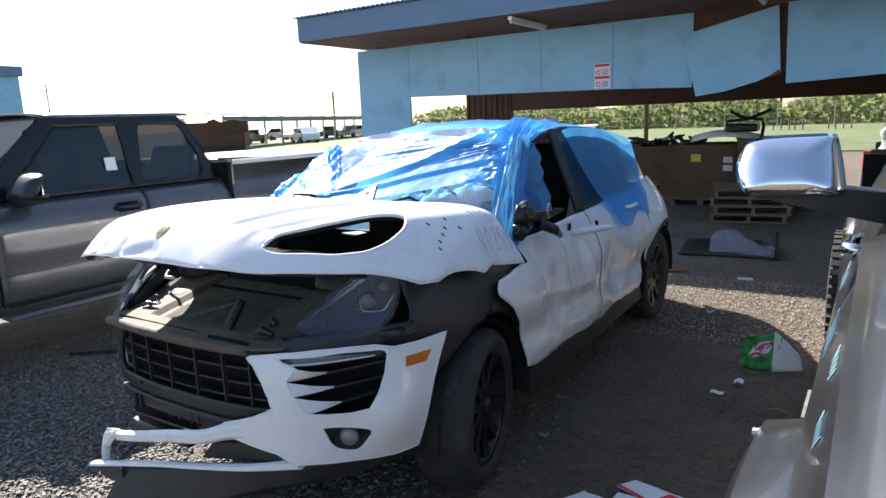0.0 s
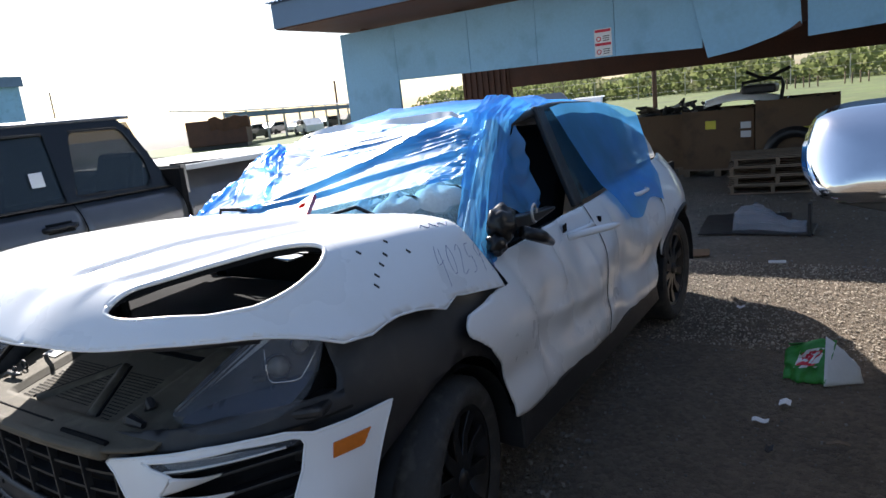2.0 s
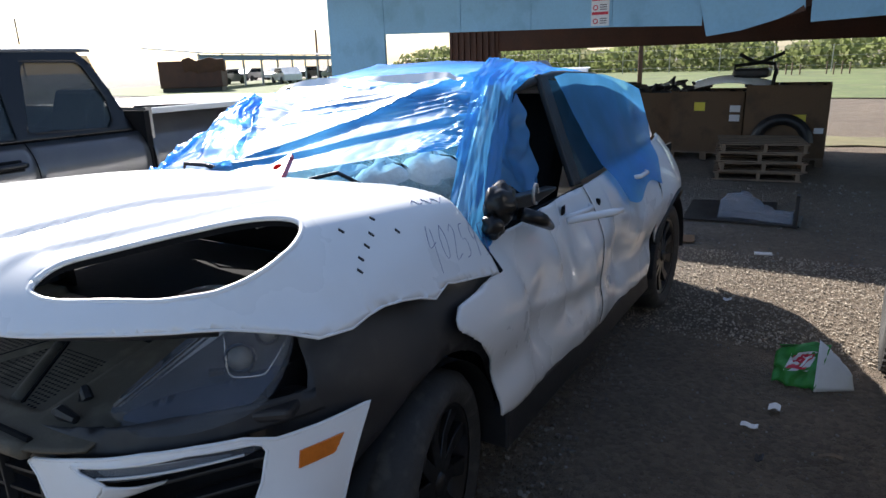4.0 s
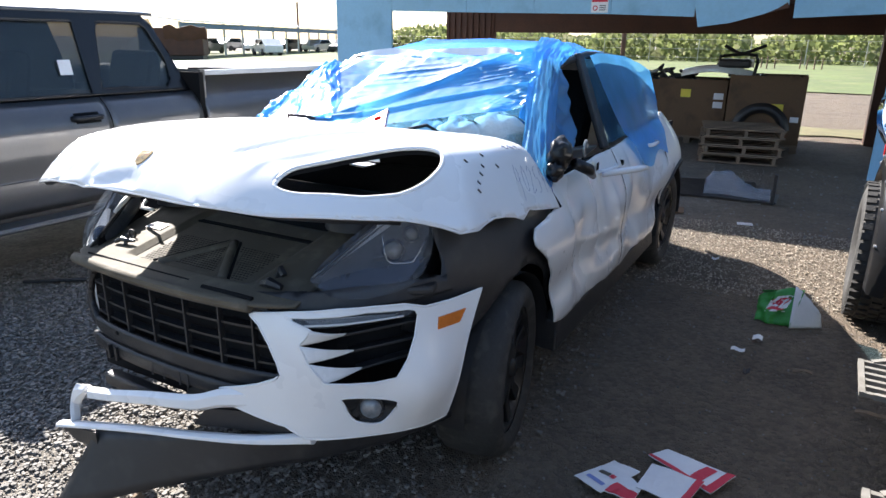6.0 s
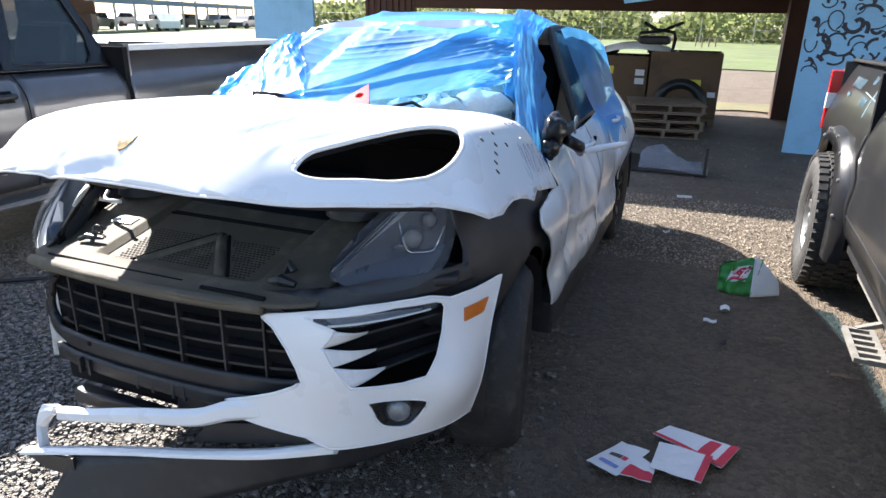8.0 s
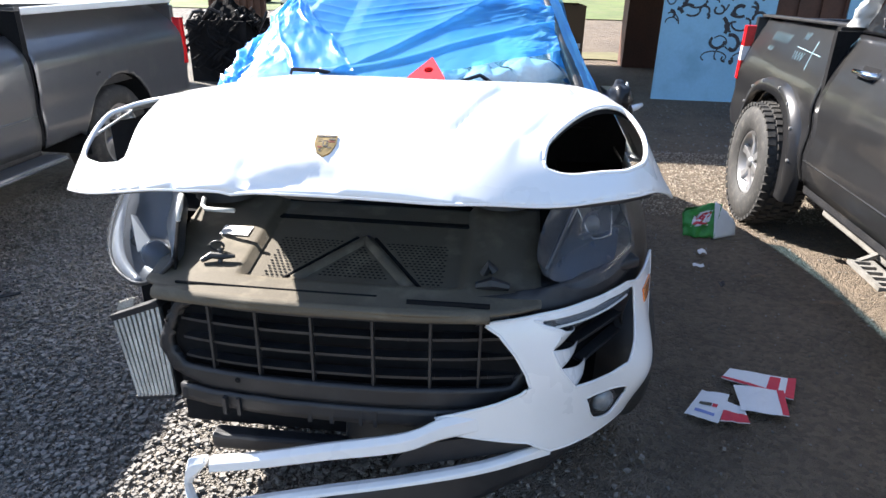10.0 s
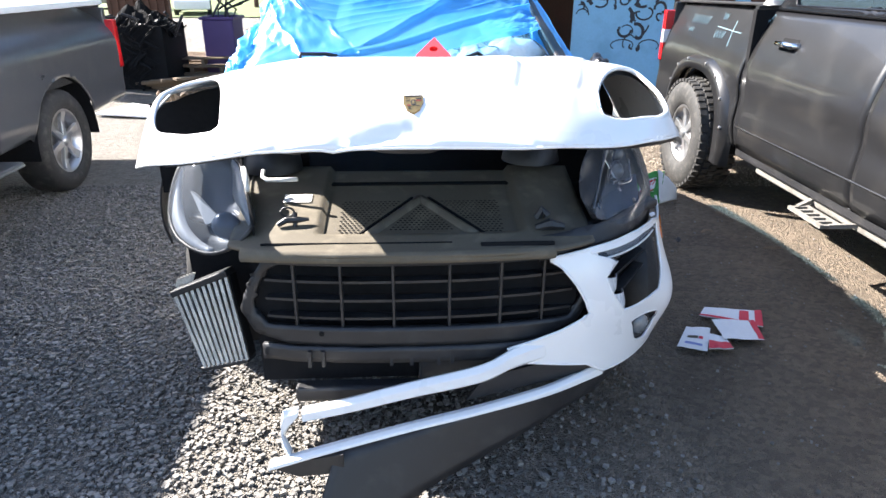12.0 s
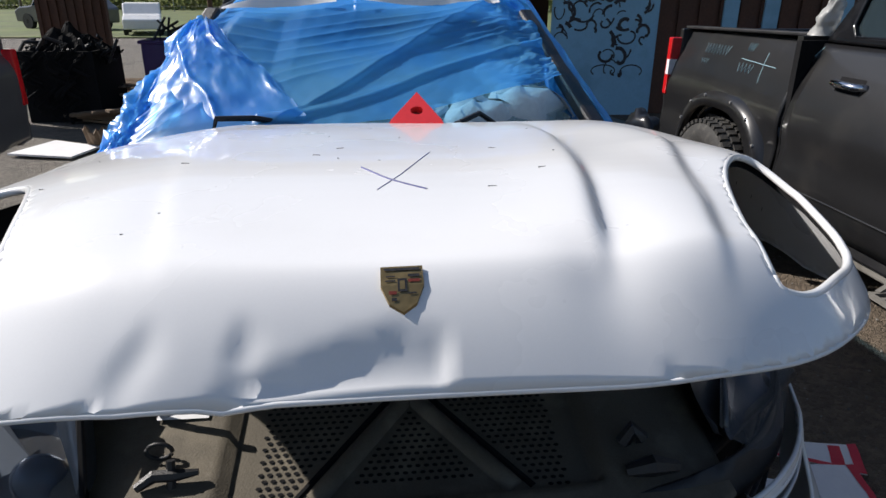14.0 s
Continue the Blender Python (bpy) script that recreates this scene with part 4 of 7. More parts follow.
        if sgn < 0:
            wing = [(-0.33, 0.66)] + arch(0.0, 0.40, 0.40, 140, 20, 16) + [(0.36, 0.66), (0.38, 0.96), (0.2, 1.03), (-0.1, 1.06), (-0.30, 1.04)]
        wing_skin = lambda y, z: (sgn * (side_x(0.3, z) - 0.035 - 0.32 * max(0.0, (-0.12 - y) / 0.6) ** 2 + 0.01 * rough_noise((y, z, 3), 6)), y, z)
        part("inner_wing", sheet(wing, [], 0.03, wing_skin), BLACKP, car, "exposed dark inner wing" if sgn > 0 else "", smooth=True, solid=0.006)
        lin = arch(0.0, 0.36, 0.40, -10, 190 if sgn > 0 else 95, 20)
        k = len(lin)
        part("wheel_arch", Geo().add([(sgn * w, y, z) for w in (0.90, 0.50) for y, z in lin], [(i, i + 1, i + 1 + k, i + k) for i in range(k - 1)]), BLACKP, car, smooth=True)
        for y in (0.0, 2.807):
            hub = wheel(car, (sgn * 0.80, y + (0.26 if sgn < 0 and y == 0 else 0.0), 0.36), 0.36, 0.27, BLACKRIM, 0.255, 10, sgn)
            if sgn > 0 and y == 0:
                c = Vector((0.80, 0.0, 0.36))
                hub.matrix_basis = Matrix.Translation(c) @ Matrix.Rotation(radians(11), 4, "Z") @ Matrix.Translation(-c)
    part("door_handle", Geo().tube([(side_x(y, 0.99) + side_dent(y, 0.99) + o, y, 0.985 + 0.012 * (y - 1.2)) for y, o in ((1.10, 0.0), (1.14, 0.03), (1.24, 0.036), (1.32, 0.03), (1.36, 0.0))], 0.013, 8), WHITE, car, smooth=True)
    part("handle_cup", Geo().grid(8, 5, lambda a, b: (side_x(1.16, 0.99) + side_dent(1.08 + 0.05 * a, 0.99) + 0.004, 1.06 + 0.06 * a, 0.985 + 0.05 * b)), DARK, car)
    for y in (1.38,):
        part("door_seam", Geo().tube([(side_x(y, z) + side_dent(y, z) - 0.001, y, z) for z in np.linspace(0.42, 1.06, 20)], 0.006, 5), DARK, car)
    part("door_seam", Geo().tube([(side_x(y, z) - 0.002, y, z) for y, z in curve2([(2.405, 1.10), (2.415, 0.87), (2.365, 0.70), (2.30, 0.52)], 6, False)], 0.006, 5), DARK, car)
    # added near-black blocks that keep the gap behind the wing in the dark
    part("dark_wing_filler", Geo().box(0.70, 0.80, 0.37, 0.47, 0.45, 0.95), DARK, car)
    part("dark_wing_filler", Geo().box(0.62, 0.79, -0.05, 0.47, 0.79, 0.96), DARK, car)
    part("wing_gap", Geo().tube([(side_x(y, z) + 0.001, y, z) for y, z in curve2([(0.352, 1.10), (0.368, 1.05), (0.385, 1.0), (0.402, 0.952)], 6, False)], 0.013, 6), DARK, car)
    handle = part("door_handle", Geo().tube([(0.93, 0.98, 1.0), (0.99, 1.04, 1.01), (1.07, 1.12, 1.02), (1.10, 1.16, 1.025)], [0.014, 0.017, 0.016, 0.010], 10), WHITE, car, "pulled-out white door handle", smooth=True)
    part("lock_hole", Geo().lathe([(0.0, 0.001), (0.0, 0.016), (-0.03, 0.016)], (side_x(1.45, 0.985) + 0.008, 1.45, 0.985), 14), DARK, car)
    part("rear_handle", Geo().tube([(0.90, 2.0, 1.01), (0.93, 2.04, 1.012), (0.93, 2.18, 1.012), (0.905, 2.22, 1.01)], 0.013, 8), WHITE, car, smooth=True)

    # greenhouse
    ROOF_Y, ROOF_Z = [0.98, 1.2, 1.66, 2.2, 2.5, 2.8, 3.3, 3.45], [1.515, 1.56, 1.60, 1.575, 1.53, 1.46, 1.30, 1.25]
    rail = lambda y: 0.585 - 0.05 * max(0.0, (y - 2.4) / 1.0) ** 2
    part("roof", Geo().grid(16, 24, lambda a, b: ((2 * a - 1) * rail(0.98 + 2.45 * b), 0.98 + 2.45 * b, lerp(0.98 + 2.45 * b, ROOF_Y, ROOF_Z) - 0.045 * (2 * a - 1) ** 4 - 0.012 * (2 * a - 1) ** 2)), WHITE, car, smooth=True, solid=0.012)
    scr = part("windscreen", Geo().grid(26, 14, lambda a, b: ((2 * a - 1) * (0.70 - 0.14 * b), 0.42 - 0.10 * (1 - (2 * a - 1) ** 2) + 0.60 * b, 1.075 + 0.39 * b - 0.01 * rough_noise((a * 6, b * 4, 0), 1.0))), SHATTER, car, "shattered whitened windscreen", smooth=True, solid=0.005)
    part("scuttle", Geo().grid(20, 3, lambda a, b: ((2 * a - 1) * 0.74, 0.18 + 0.22 * b, 1.10 + 0.015 * b)), BLACKP, car)
    for sgn in (1, -1):
        part("front_pillar", Geo().bar((sgn * 0.78, 0.36, 1.06), (sgn * 0.575, 1.02, 1.52), 0.06, 0.05), BLACKP, car, bevel=0.012)
        part("middle_pillar", Geo().bar((sgn * 0.80, 1.42, 1.06), (sgn * 0.60, 1.45, 1.56), 0.10, 0.03, (1, 0, 0)), BLACKP, car, bevel=0.008)
        part("rear_pillar", Geo().prism([(2.45, 1.08), (3.40, 1.06), (3.25, 1.18), (3.0, 1.33), (2.65, 1.43)], "x", sgn * 0.55, sgn * 0.655), WHITE, car, bevel=0.03)
        part("roof_rail", Geo().tube([(sgn * (rail(y) + 0.004), y, lerp(y, ROOF_Y, ROOF_Z) - 0.045) for y in np.linspace(1.0, 3.3, 16)], 0.022, 8), BLACKP, car, smooth=True)
        glass = Geo().add([(sgn * 0.80, 1.46, 1.075), (sgn * 0.80, 2.45, 1.10), (sgn * 0.64, 2.62, 1.43), (sgn * 0.615, 1.48, 1.54)], [(0, 1, 2, 3)])
        part("rear_side_window", glass, GLASS, car, solid=0.005)
    part("tailgate", Geo().grid(14, 10, lambda a, b: ((2 * a - 1) * (0.72 - 0.20 * b ** 2), 3.62 - 0.34 * b ** 1.5 - 0.25 * (2 * a - 1) ** 4, 0.55 + 0.74 * b)), WHITE, car, smooth=True, solid=0.01)
    part("rear_bumper", Geo().grid(14, 6, lambda a, b: ((2 * a - 1) * 0.78, 3.68 - 0.30 * (2 * a - 1) ** 4, 0.28 + 0.34 * b)), WHITE, car, smooth=True, solid=0.01)
    part("small_rear_light", Geo().prism([(2.78, 1.20), (2.90, 1.19), (2.88, 1.28), (2.80, 1.31)], "x", 0.62, 0.676), DARK, car, bevel=0.02)
    # inside: floor, dash, seats, spent airbags
    part("cabin_floor", Geo().box(-0.80, 0.80, 0.45, 3.5, 0.30, 0.40), DARK, car)
    part("far_trim", Geo().box(-0.83, -0.80, 0.45, 3.3, 0.40, 1.06), DARK, car)
    part("near_trim", Geo().box(0.78, 0.80, 0.45, 3.3, 0.40, 1.04), DARK, car)
    part("dashboard", Geo().prism([(0.42, 0.8), (0.42, 1.05), (0.62, 1.10), (0.85, 1.04), (0.85, 0.8)], "x", -0.72, 0.72), DARK, car, bevel=0.02)
    for x in (-0.38, 0.38):
        seat = Geo().prism([(1.15, 0.75), (1.6, 0.72), (1.86, 1.28), (1.80, 1.46), (1.72, 1.46), (1.50, 0.86), (1.15, 0.86)], "x", x - 0.23, x + 0.23)
        part("seat", seat, DARK, car, bevel=0.04)
    for x, y, z, r in ((0.50, 0.66, 1.19, 0.15), (0.33, 0.58, 1.165, 0.14), (0.16, 0.60, 1.16, 0.13), (0.02, 0.66, 1.14, 0.13), (0.42, 0.80, 1.25, 0.15), (-0.28, 0.72, 1.12, 0.17)):
        g = Geo().grid(18, 12, lambda a, b: (x + r * (1 + 0.7 * rough_noise((a * 5, b * 4, x), 1.3)) * math.cos(6.283 * a) * math.sin(3.1416 * b), y + r * 0.7 * math.sin(6.283 * a) * math.sin(3.1416 * b), z + r * 0.7 * (1 + 0.7 * rough_noise((a * 4, b * 5, y), 1.3)) * math.cos(3.1416 * b)))
        part("airbag", g, BAGCLOTH, car, "spent pale airbag", smooth=True)
    # wiper and cowl bits
    part("wiper_arm", Geo().tube([(0.22, 0.26, 1.24), (0.30, 0.33, 1.26), (0.40, 0.40, 1.19)], 0.008, 6), BLACKP, car)
    part("wiper_arm", Geo().tube([(-0.46, 0.24, 1.20), (-0.44, 0.25, 1.265), (-0.34, 0.27, 1.262), (-0.22, 0.30, 1.235)], 0.009, 6), BLACKP, car)
    # smashed mirror hanging on its cable
    def lump(cx, cy, cz, rx, ry, rz, seed):
        def at(a, b):
            d = Vector((math.cos(6.283 * a) * math.sin(3.1416 * b), math.sin(6.283 * a) * math.sin(3.1416 * b), math.cos(3.1416 * b)))
            k = 1 + 0.35 * rough_noise(d * 1.3 + Vector((seed, 0, 0)), 1.5)
            return (cx + rx * k * d.x, cy + ry * k * d.y, cz + rz * k * d.z)
        return Geo().grid(20, 14, at)
    mir = part("door_mirror", lump(0.875, 0.49, 1.165, 0.05, 0.085, 0.068, 1), BLACKRIM, car, "broken black door mirror with its glass gone", smooth=True)
    part("mirror_arm", Geo().prism([(0.45, 1.135), (0.70, 1.115), (0.91, 1.135), (0.935, 1.148), (0.75, 1.160), (0.52, 1.18)], "x", 0.85, 0.905), BLACKRIM, mir, bevel=0.012)
    part("mirror_foot", lump(0.875, 0.445, 1.10, 0.035, 0.055, 0.045, 5), BLACKRIM, mir, smooth=True)
    part("mirror_stalk", Geo().tube([(0.92, 0.57, 1.115), (0.95, 0.67, 1.075), (0.94, 0.78, 1.025)], [0.026, 0.028, 0.016], 8), BLACKRIM, mir, smooth=True)
    part("mirror_loop", Geo().tube([(0.93, 0.66 + 0.02 * math.cos(t), 1.17 + 0.035 * math.sin(t)) for t in np.linspace(0, 5, 12)], 0.006, 5), STEEL, mir)
    make_front(car)
    make_film()


def make_front(car):
    # white bumper skin, driver's half
    s = nose_s
    outer = [(0.406, 0.814), (0.422, 0.822), (0.549, 0.839), (0.689, 0.849), (0.798, 0.846), (0.90, 0.838), (0.945, 0.826), (0.98, 0.816), (1.091, 0.813), (1.232, 0.818), (1.193, 0.712), (1.14, 0.571), (1.084, 0.412), (0.987, 0.412), (0.896, 0.420), (0.794, 0.43), (0.701, 0.435), (0.60, 0.435), (0.534, 0.475), (0.45, 0.487), (0.36, 0.498), (0.29, 0.504), (0.285, 0.548), (0.36, 0.572), (0.445, 0.602), (0.507, 0.631), (0.529, 0.649), (0.517, 0.685), (0.485, 0.74), (0.442, 0.792)]
    intake = [(0.531, 0.825), (0.560, 0.81), (0.591, 0.80), (0.615, 0.79), (0.583, 0.745), (0.611, 0.691), (0.663, 0.625), (0.74, 0.617), (0.815, 0.613), (0.886, 0.622), (0.926, 0.676), (0.951, 0.736), (0.959, 0.797), (0.946, 0.814), (0.923, 0.822), (0.781, 0.835)]
    fog = curve2([(0.715, 0.573), (0.721, 0.546), (0.739, 0.504), (0.766, 0.481), (0.814, 0.467), (0.844, 0.472), (0.871, 0.502), (0.888, 0.535), (0.875, 0.551), (0.796, 0.567)], 4)
    marker = [(1.036, 0.785), (1.035, 0.748), (1.128, 0.747), (1.154, 0.784)]
    bumper = part("front_bumper", sheet(outer, [intake, fog], 0.006, lambda a, z: nose(a, z)), WHITE, car, "broken white front bumper torn loose on one side", smooth=True, solid=0.006)
    for line, r in ((outer, 0.0048), (intake, 0.0045), (fog, 0.0045)):
        fine = []
        for p, q in zip(line, line[1:] + line[:1]):
            m = max(1, int(math.dist(p, q) / 0.012))
            fine += [nose(p[0] + (q[0] - p[0]) * k / m, p[1] + (q[1] - p[1]) * k / m) for k in range(m)]
        part("folded_edge", Geo().tube(fine + fine[:1], r, 8), WHITE, bumper, smooth=True)
    # strips of the bumper that hang towards the torn side
    def strip(pts, width, name, mat, lab=""):
        line = curve2(pts, 10, False)
        g, n = Geo(), len(line)
        v = []
        for i, p in enumerate(line):
            w = lerp(i / (n - 1), [k / (len(width) - 1) for k in range(len(width))], width)
            for dy, dz in ((0.0, w / 2), (-0.016, w / 4), (-0.018, -w / 4), (0.0, -w / 2), (0.02, -w / 3), (0.02, w / 3)):
                v.append((p[0], p[1] + dy, p[2] + dz))
        f = [(i * 6 + k, i * 6 + (k + 1) % 6, (i + 1) * 6 + (k + 1) % 6, (i + 1) * 6 + k) for i in range(n - 1) for k in range(6)]
        return part(name, g.add(v, f + [tuple(range(6)), tuple(range((n - 1) * 6, n * 6))]), mat, bumper, lab, bevel=0.003)
    strip([(0.40, -0.905, 0.538), (0.30, -0.935, 0.521), (0.20, -0.965, 0.49), (0.0, -0.985, 0.455), (-0.18, -0.995, 0.415), (-0.32, -0.995, 0.385)], [0.075, 0.070, 0.062, 0.055, 0.05, 0.05], "cross_strip", WHITE)
    strip([(0.60, -0.845, 0.425), (0.42, -0.925, 0.402), (0.2, -0.98, 0.375), (0.0, -1.01, 0.345), (-0.2, -1.04, 0.31), (-0.41, -1.075, 0.272)], [0.05, 0.03, 0.022, 0.02, 0.02, 0.022], "lower_strip", WHITE)
    strip([(-0.33, -1.0, 0.40), (-0.37, -1.015, 0.375), (-0.375, -1.03, 0.33), (-0.35, -1.05, 0.285)], [0.02, 0.085, 0.055, 0.014], "torn_end", WHITE, "torn white bumper end")
    part("lower_mesh", Geo().add([(0.56, -0.86, 0.50), (0.22, -0.93, 0.46), (0.16, -0.94, 0.385), (0.56, -0.86, 0.43)], [(0, 1, 2, 3)]), BLACKP, bumper, solid=0.01)
    # black chin spoiler dropping to the ground
    def chin(a, b):
        x = 0.86 - 1.08 * a - 0.10 * b * a ** 3
        k = (0.86 - x) / 1.36
        top = lerp(k, [0, 0.2, 0.35, 0.6, 0.85, 1], [0.41, 0.405, 0.40, 0.345, 0.29, 0.25])
        low = lerp(k, [0, 0.2, 0.35, 0.6, 0.85, 1], [0.36, 0.33, 0.28, 0.15, 0.02, 0.01])
        yt = lerp(k, [0, 0.08, 0.2, 0.35, 0.6, 0.85, 1], [-0.44, -0.66, -0.83, -0.925, -1.0, -1.06, -1.09])
        yl = yt - lerp(k, [0, 0.3, 0.6, 0.85, 1], [-0.02, 0.0, 0.05, 0.13, 0.14])
        return (x, yt + (yl - yt) * b, top + (low - top) * b + 0.006 * rough_noise((a * 5, b * 2, 1), 1))
    part("chin_scrap", Geo().prism([(-0.42, 0.262), (-0.20, 0.30), (-0.20, 0.235), (-0.33, 0.225)], "y", -1.07, -1.06), BLACKP, bumper, "torn black spoiler end")
    part("chin_spoiler", Geo().grid(40, 6, chin), BLACKP, bumper, "black rubber chin spoiler sagging to the gravel", smooth=True, solid=0.008)
    # side intake: slats and running light
    # white fins that bend back into the intake, and dark slats behind them
    for (s0, z0), (s1, z1), tip in (((0.615, 0.790), (0.583, 0.745), (0.640, -0.715, 0.742)), ((0.583, 0.745), (0.611, 0.691), (0.658, -0.700, 0.684)), ((0.611, 0.691), (0.663, 0.625), (0.685, -0.699, 0.629))):
        hi, lo, tp = nose(s0, z0), nose(s1, z1), Vector(tip)
        def fin(a, b):
            p = hi.lerp(lo, b)
            q = tp + Vector((0, 0, 0.004 * (0.5 - b)))
            return p.lerp(q, a) + Vector((0.012, -0.010, 0.0)) * math.sin(math.pi * a) * (1 - b * 0.5)
        part("fin", Geo().grid(12, 5, fin), WHITE, bumper, smooth=True, solid=0.004)
        part("slat", Geo().bar(tp + Vector((-0.02, -0.004, -0.004)), Vector((0.79, -0.54, tp.z + 0.02)), 0.035, 0.010), BLACKP, bumper, bevel=0.003)
    # near-black sheet standing in for the shade inside the intake
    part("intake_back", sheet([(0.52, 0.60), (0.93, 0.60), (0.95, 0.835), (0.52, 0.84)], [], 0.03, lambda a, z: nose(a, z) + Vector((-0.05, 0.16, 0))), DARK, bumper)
    lamp = part("running_light", sheet([(0.536, 0.824), (0.591, 0.798), (0.635, 0.795), (0.749, 0.80), (0.915, 0.80), (0.95, 0.812), (0.923, 0.820), (0.781, 0.832)], [], 0.008, lambda a, z: nose(a, z) + Vector((-0.003, 0.005, 0))), CLEAR, bumper, "clear daytime running light strip", solid=0.004)
    part("reflector_bar", sheet([(0.585, 0.820), (0.606, 0.803), (0.748, 0.804), (0.90, 0.807), (0.80, 0.820), (0.70, 0.824)], [], 0.008, lambda a, z: nose(a, z) + Vector((-0.004, 0.010 - 0.3 * (z - 0.81), 0))), PALEBOX, lamp)
    part("light_strip", Geo().tube([nose(a, 0.8015 + 0.004 * math.sin((a - 0.59) * 9)) + Vector((-0.002, 0.003, 0)) for a in np.linspace(0.595, 0.905, 16)], 0.0035, 6), PALEBOX, lamp, smooth=True)
    part("fog_bowl", sheet(fog, [], 0.012, lambda a, z: nose(a, z) + Vector((-0.012, 0.035, 0)) * (0.1 + 0.9 * max(0.0, 1 - (((a - 0.80) / 0.09) ** 2 + ((z - 0.52) / 0.055) ** 2)))), BLACKP, bumper, smooth=True)
    c = nose(0.797, 0.520) + Vector((-0.004, 0.014, 0))
    out = Vector((0.45, -0.9, 0)).normalized()
    side = Vector((0.9, 0.45, 0)).normalized()
    lens = Geo().grid(24, 8, lambda a, b: c + side * 0.036 * math.cos(6.283 * a) * math.sin(1.57 * b) + Vector((0, 0, 0.036 * math.sin(6.283 * a) * math.sin(1.57 * b))) + out * 0.020 * math.cos(1.57 * b))
    fogl = part("fog_light", lens, LENSGREY, bumper, "round fog light", smooth=True)
    part("fog_rim", Geo().tube([c + side * 0.038 * math.cos(t) + Vector((0, 0, 0.038 * math.sin(t))) for t in np.linspace(0, 6.283, 28)], 0.005, 6), BLACKP, fogl, smooth=True)
    part("side_marker", sheet(marker, [], 0.008, lambda a, z: nose(a, z) + Vector((0.006, -0.004, -0.01))), AMBER, bumper, "amber side marker light", solid=0.008)

    # black grille
    gx0, gx1 = -0.47, 0.535
    front_y = lambda x: -0.898 + 0.32 * abs(x) ** 2.5
    def gface(x, z):
        return (x, front_y(x) + 0.02 * (z - 0.6), z)
    frame = [(-0.40, 0.845), (0.44, 0.845), (0.52, 0.76), (0.545, 0.68), (0.50, 0.60), (0.40, 0.555), (-0.36, 0.560), (-0.46, 0.59), (-0.50, 0.66), (-0.46, 0.76)]
    opening = [(-0.385, 0.812), (0.43, 0.814), (0.495, 0.745), (0.515, 0.68), (0.475, 0.616), (-0.42, 0.616), (-0.465, 0.67), (-0.43, 0.765)]
    grille = part("grille", sheet(frame, [opening], 0.016, gface), BLACKP, car, "black plastic radiator grille", smooth=True, solid=0.02)
    for x in (-0.335, -0.20, -0.05, 0.112, 0.262, 0.39):
        part("grille_post", Geo().bar((x, front_y(x) + 0.010, 0.60), (x, front_y(x) + 0.010, 0.815), 0.022, 0.008, (1, 0, 0)), BLACKP, grille, bevel=0.002)
    for z in (0.640, 0.698, 0.757):
        line = [(x, front_y(x) + 0.025, z + 0.006 * x) for x in np.linspace(-0.42, 0.48, 14)]
        g = Geo()
        for a, b in zip(line, line[1:]):
            g.bar(a, b, 0.035, 0.008)
        part("grille_slat", g, BLACKP, grille)
    part("grille_hole", Geo().lathe([(-0.004, 0.001), (-0.003, 0.008), (0.004, 0.008)], (-0.262, front_y(-0.262) - 0.010, 0.598), 12, "y"), DARK, grille)
    part("radiator", Geo().box(-0.46, 0.50, -0.83, -0.79, 0.40, 0.82), DARK, car)
    # broken beam under the grille with clips
    beam = Geo().grid(30, 3, lambda a, b: (-0.44 + 0.84 * a, front_y(-0.44 + 0.84 * a) - 0.012, 0.556 - 0.05 * b + 0.004 * rough_noise((a * 12, b, 0), 1)))
    part("lower_carrier", beam, BLACKP, car, "cracked black carrier under the grille", smooth=True, solid=0.015)
    for x in (-0.30, -0.26, -0.06, 0.0, 0.08, 0.12, 0.29, 0.32):
        part("clip", Geo().box(x - 0.005, x + 0.005, -0.918, -0.90, 0.496, 0.548), BLACKP, car)
    part("undertray", Geo().prism([(-0.86, 0.40), (-0.60, 0.30), (-0.55, 0.33), (-0.84, 0.47)], "x", 0.02, 0.45), BLACKP, car, bevel=0.01)
    part("metal_scrap", Geo().box(-0.24, -0.06, -0.80, -0.76, 0.44, 0.52), STEEL, car)
    part("broken_ledge", Geo().box(-0.35, 0.04, -0.92, -0.87, 0.375, 0.425), BLACKP, car, "cracked ledge inside the bumper", bevel=0.01)

    # top cover of the radiator, with chevron ribs and perforations
    def cover_z(x, y):
        base = 0.858 + 0.20 * max(0.0, y + 0.90)
        if y < -0.90:
            base -= 6 * (y + 0.90) ** 2
        if -0.265 < x < 0.34 and y > -0.82:
            base -= 0.018
        return base - 0.02 * max(0.0, abs(x) - 0.35)
    cover = part("radiator_cover", Geo().grid(80, 44, lambda a, b: (-0.52 + 1.06 * a, -0.93 + 0.535 * b + 0.10 * (2 * a - 1) ** 4 * (1 - b), cover_z(-0.52 + 1.06 * a, -0.93 + 0.535 * b))), GREYP, car, "dusty grey plastic radiator cover", smooth=True, solid=0.01)
    for sg in (-1, 1):
        a, b = (0.035 - sg * 0.004, -0.582), (0.035 + sg * 0.155, -0.795)
        pts = [(a[0] + (b[0] - a[0]) * k / 6, a[1] + (b[1] - a[1]) * k / 6) for k in range(7)]
        part("rib", Geo().tube([(x, y, cover_z(x, y) - 0.002) for x, y in pts], 0.019, 8), GREYP, cover, "chevron rib", smooth=True)
        # raised near-black tube painting the shade along the rib
        part("rib_shade", Geo().tube([(x + sg * 0.030, y, cover_z(x, y) + 0.004) for x, y in pts], 0.006, 6), DARK, cover)
    holes = Geo()
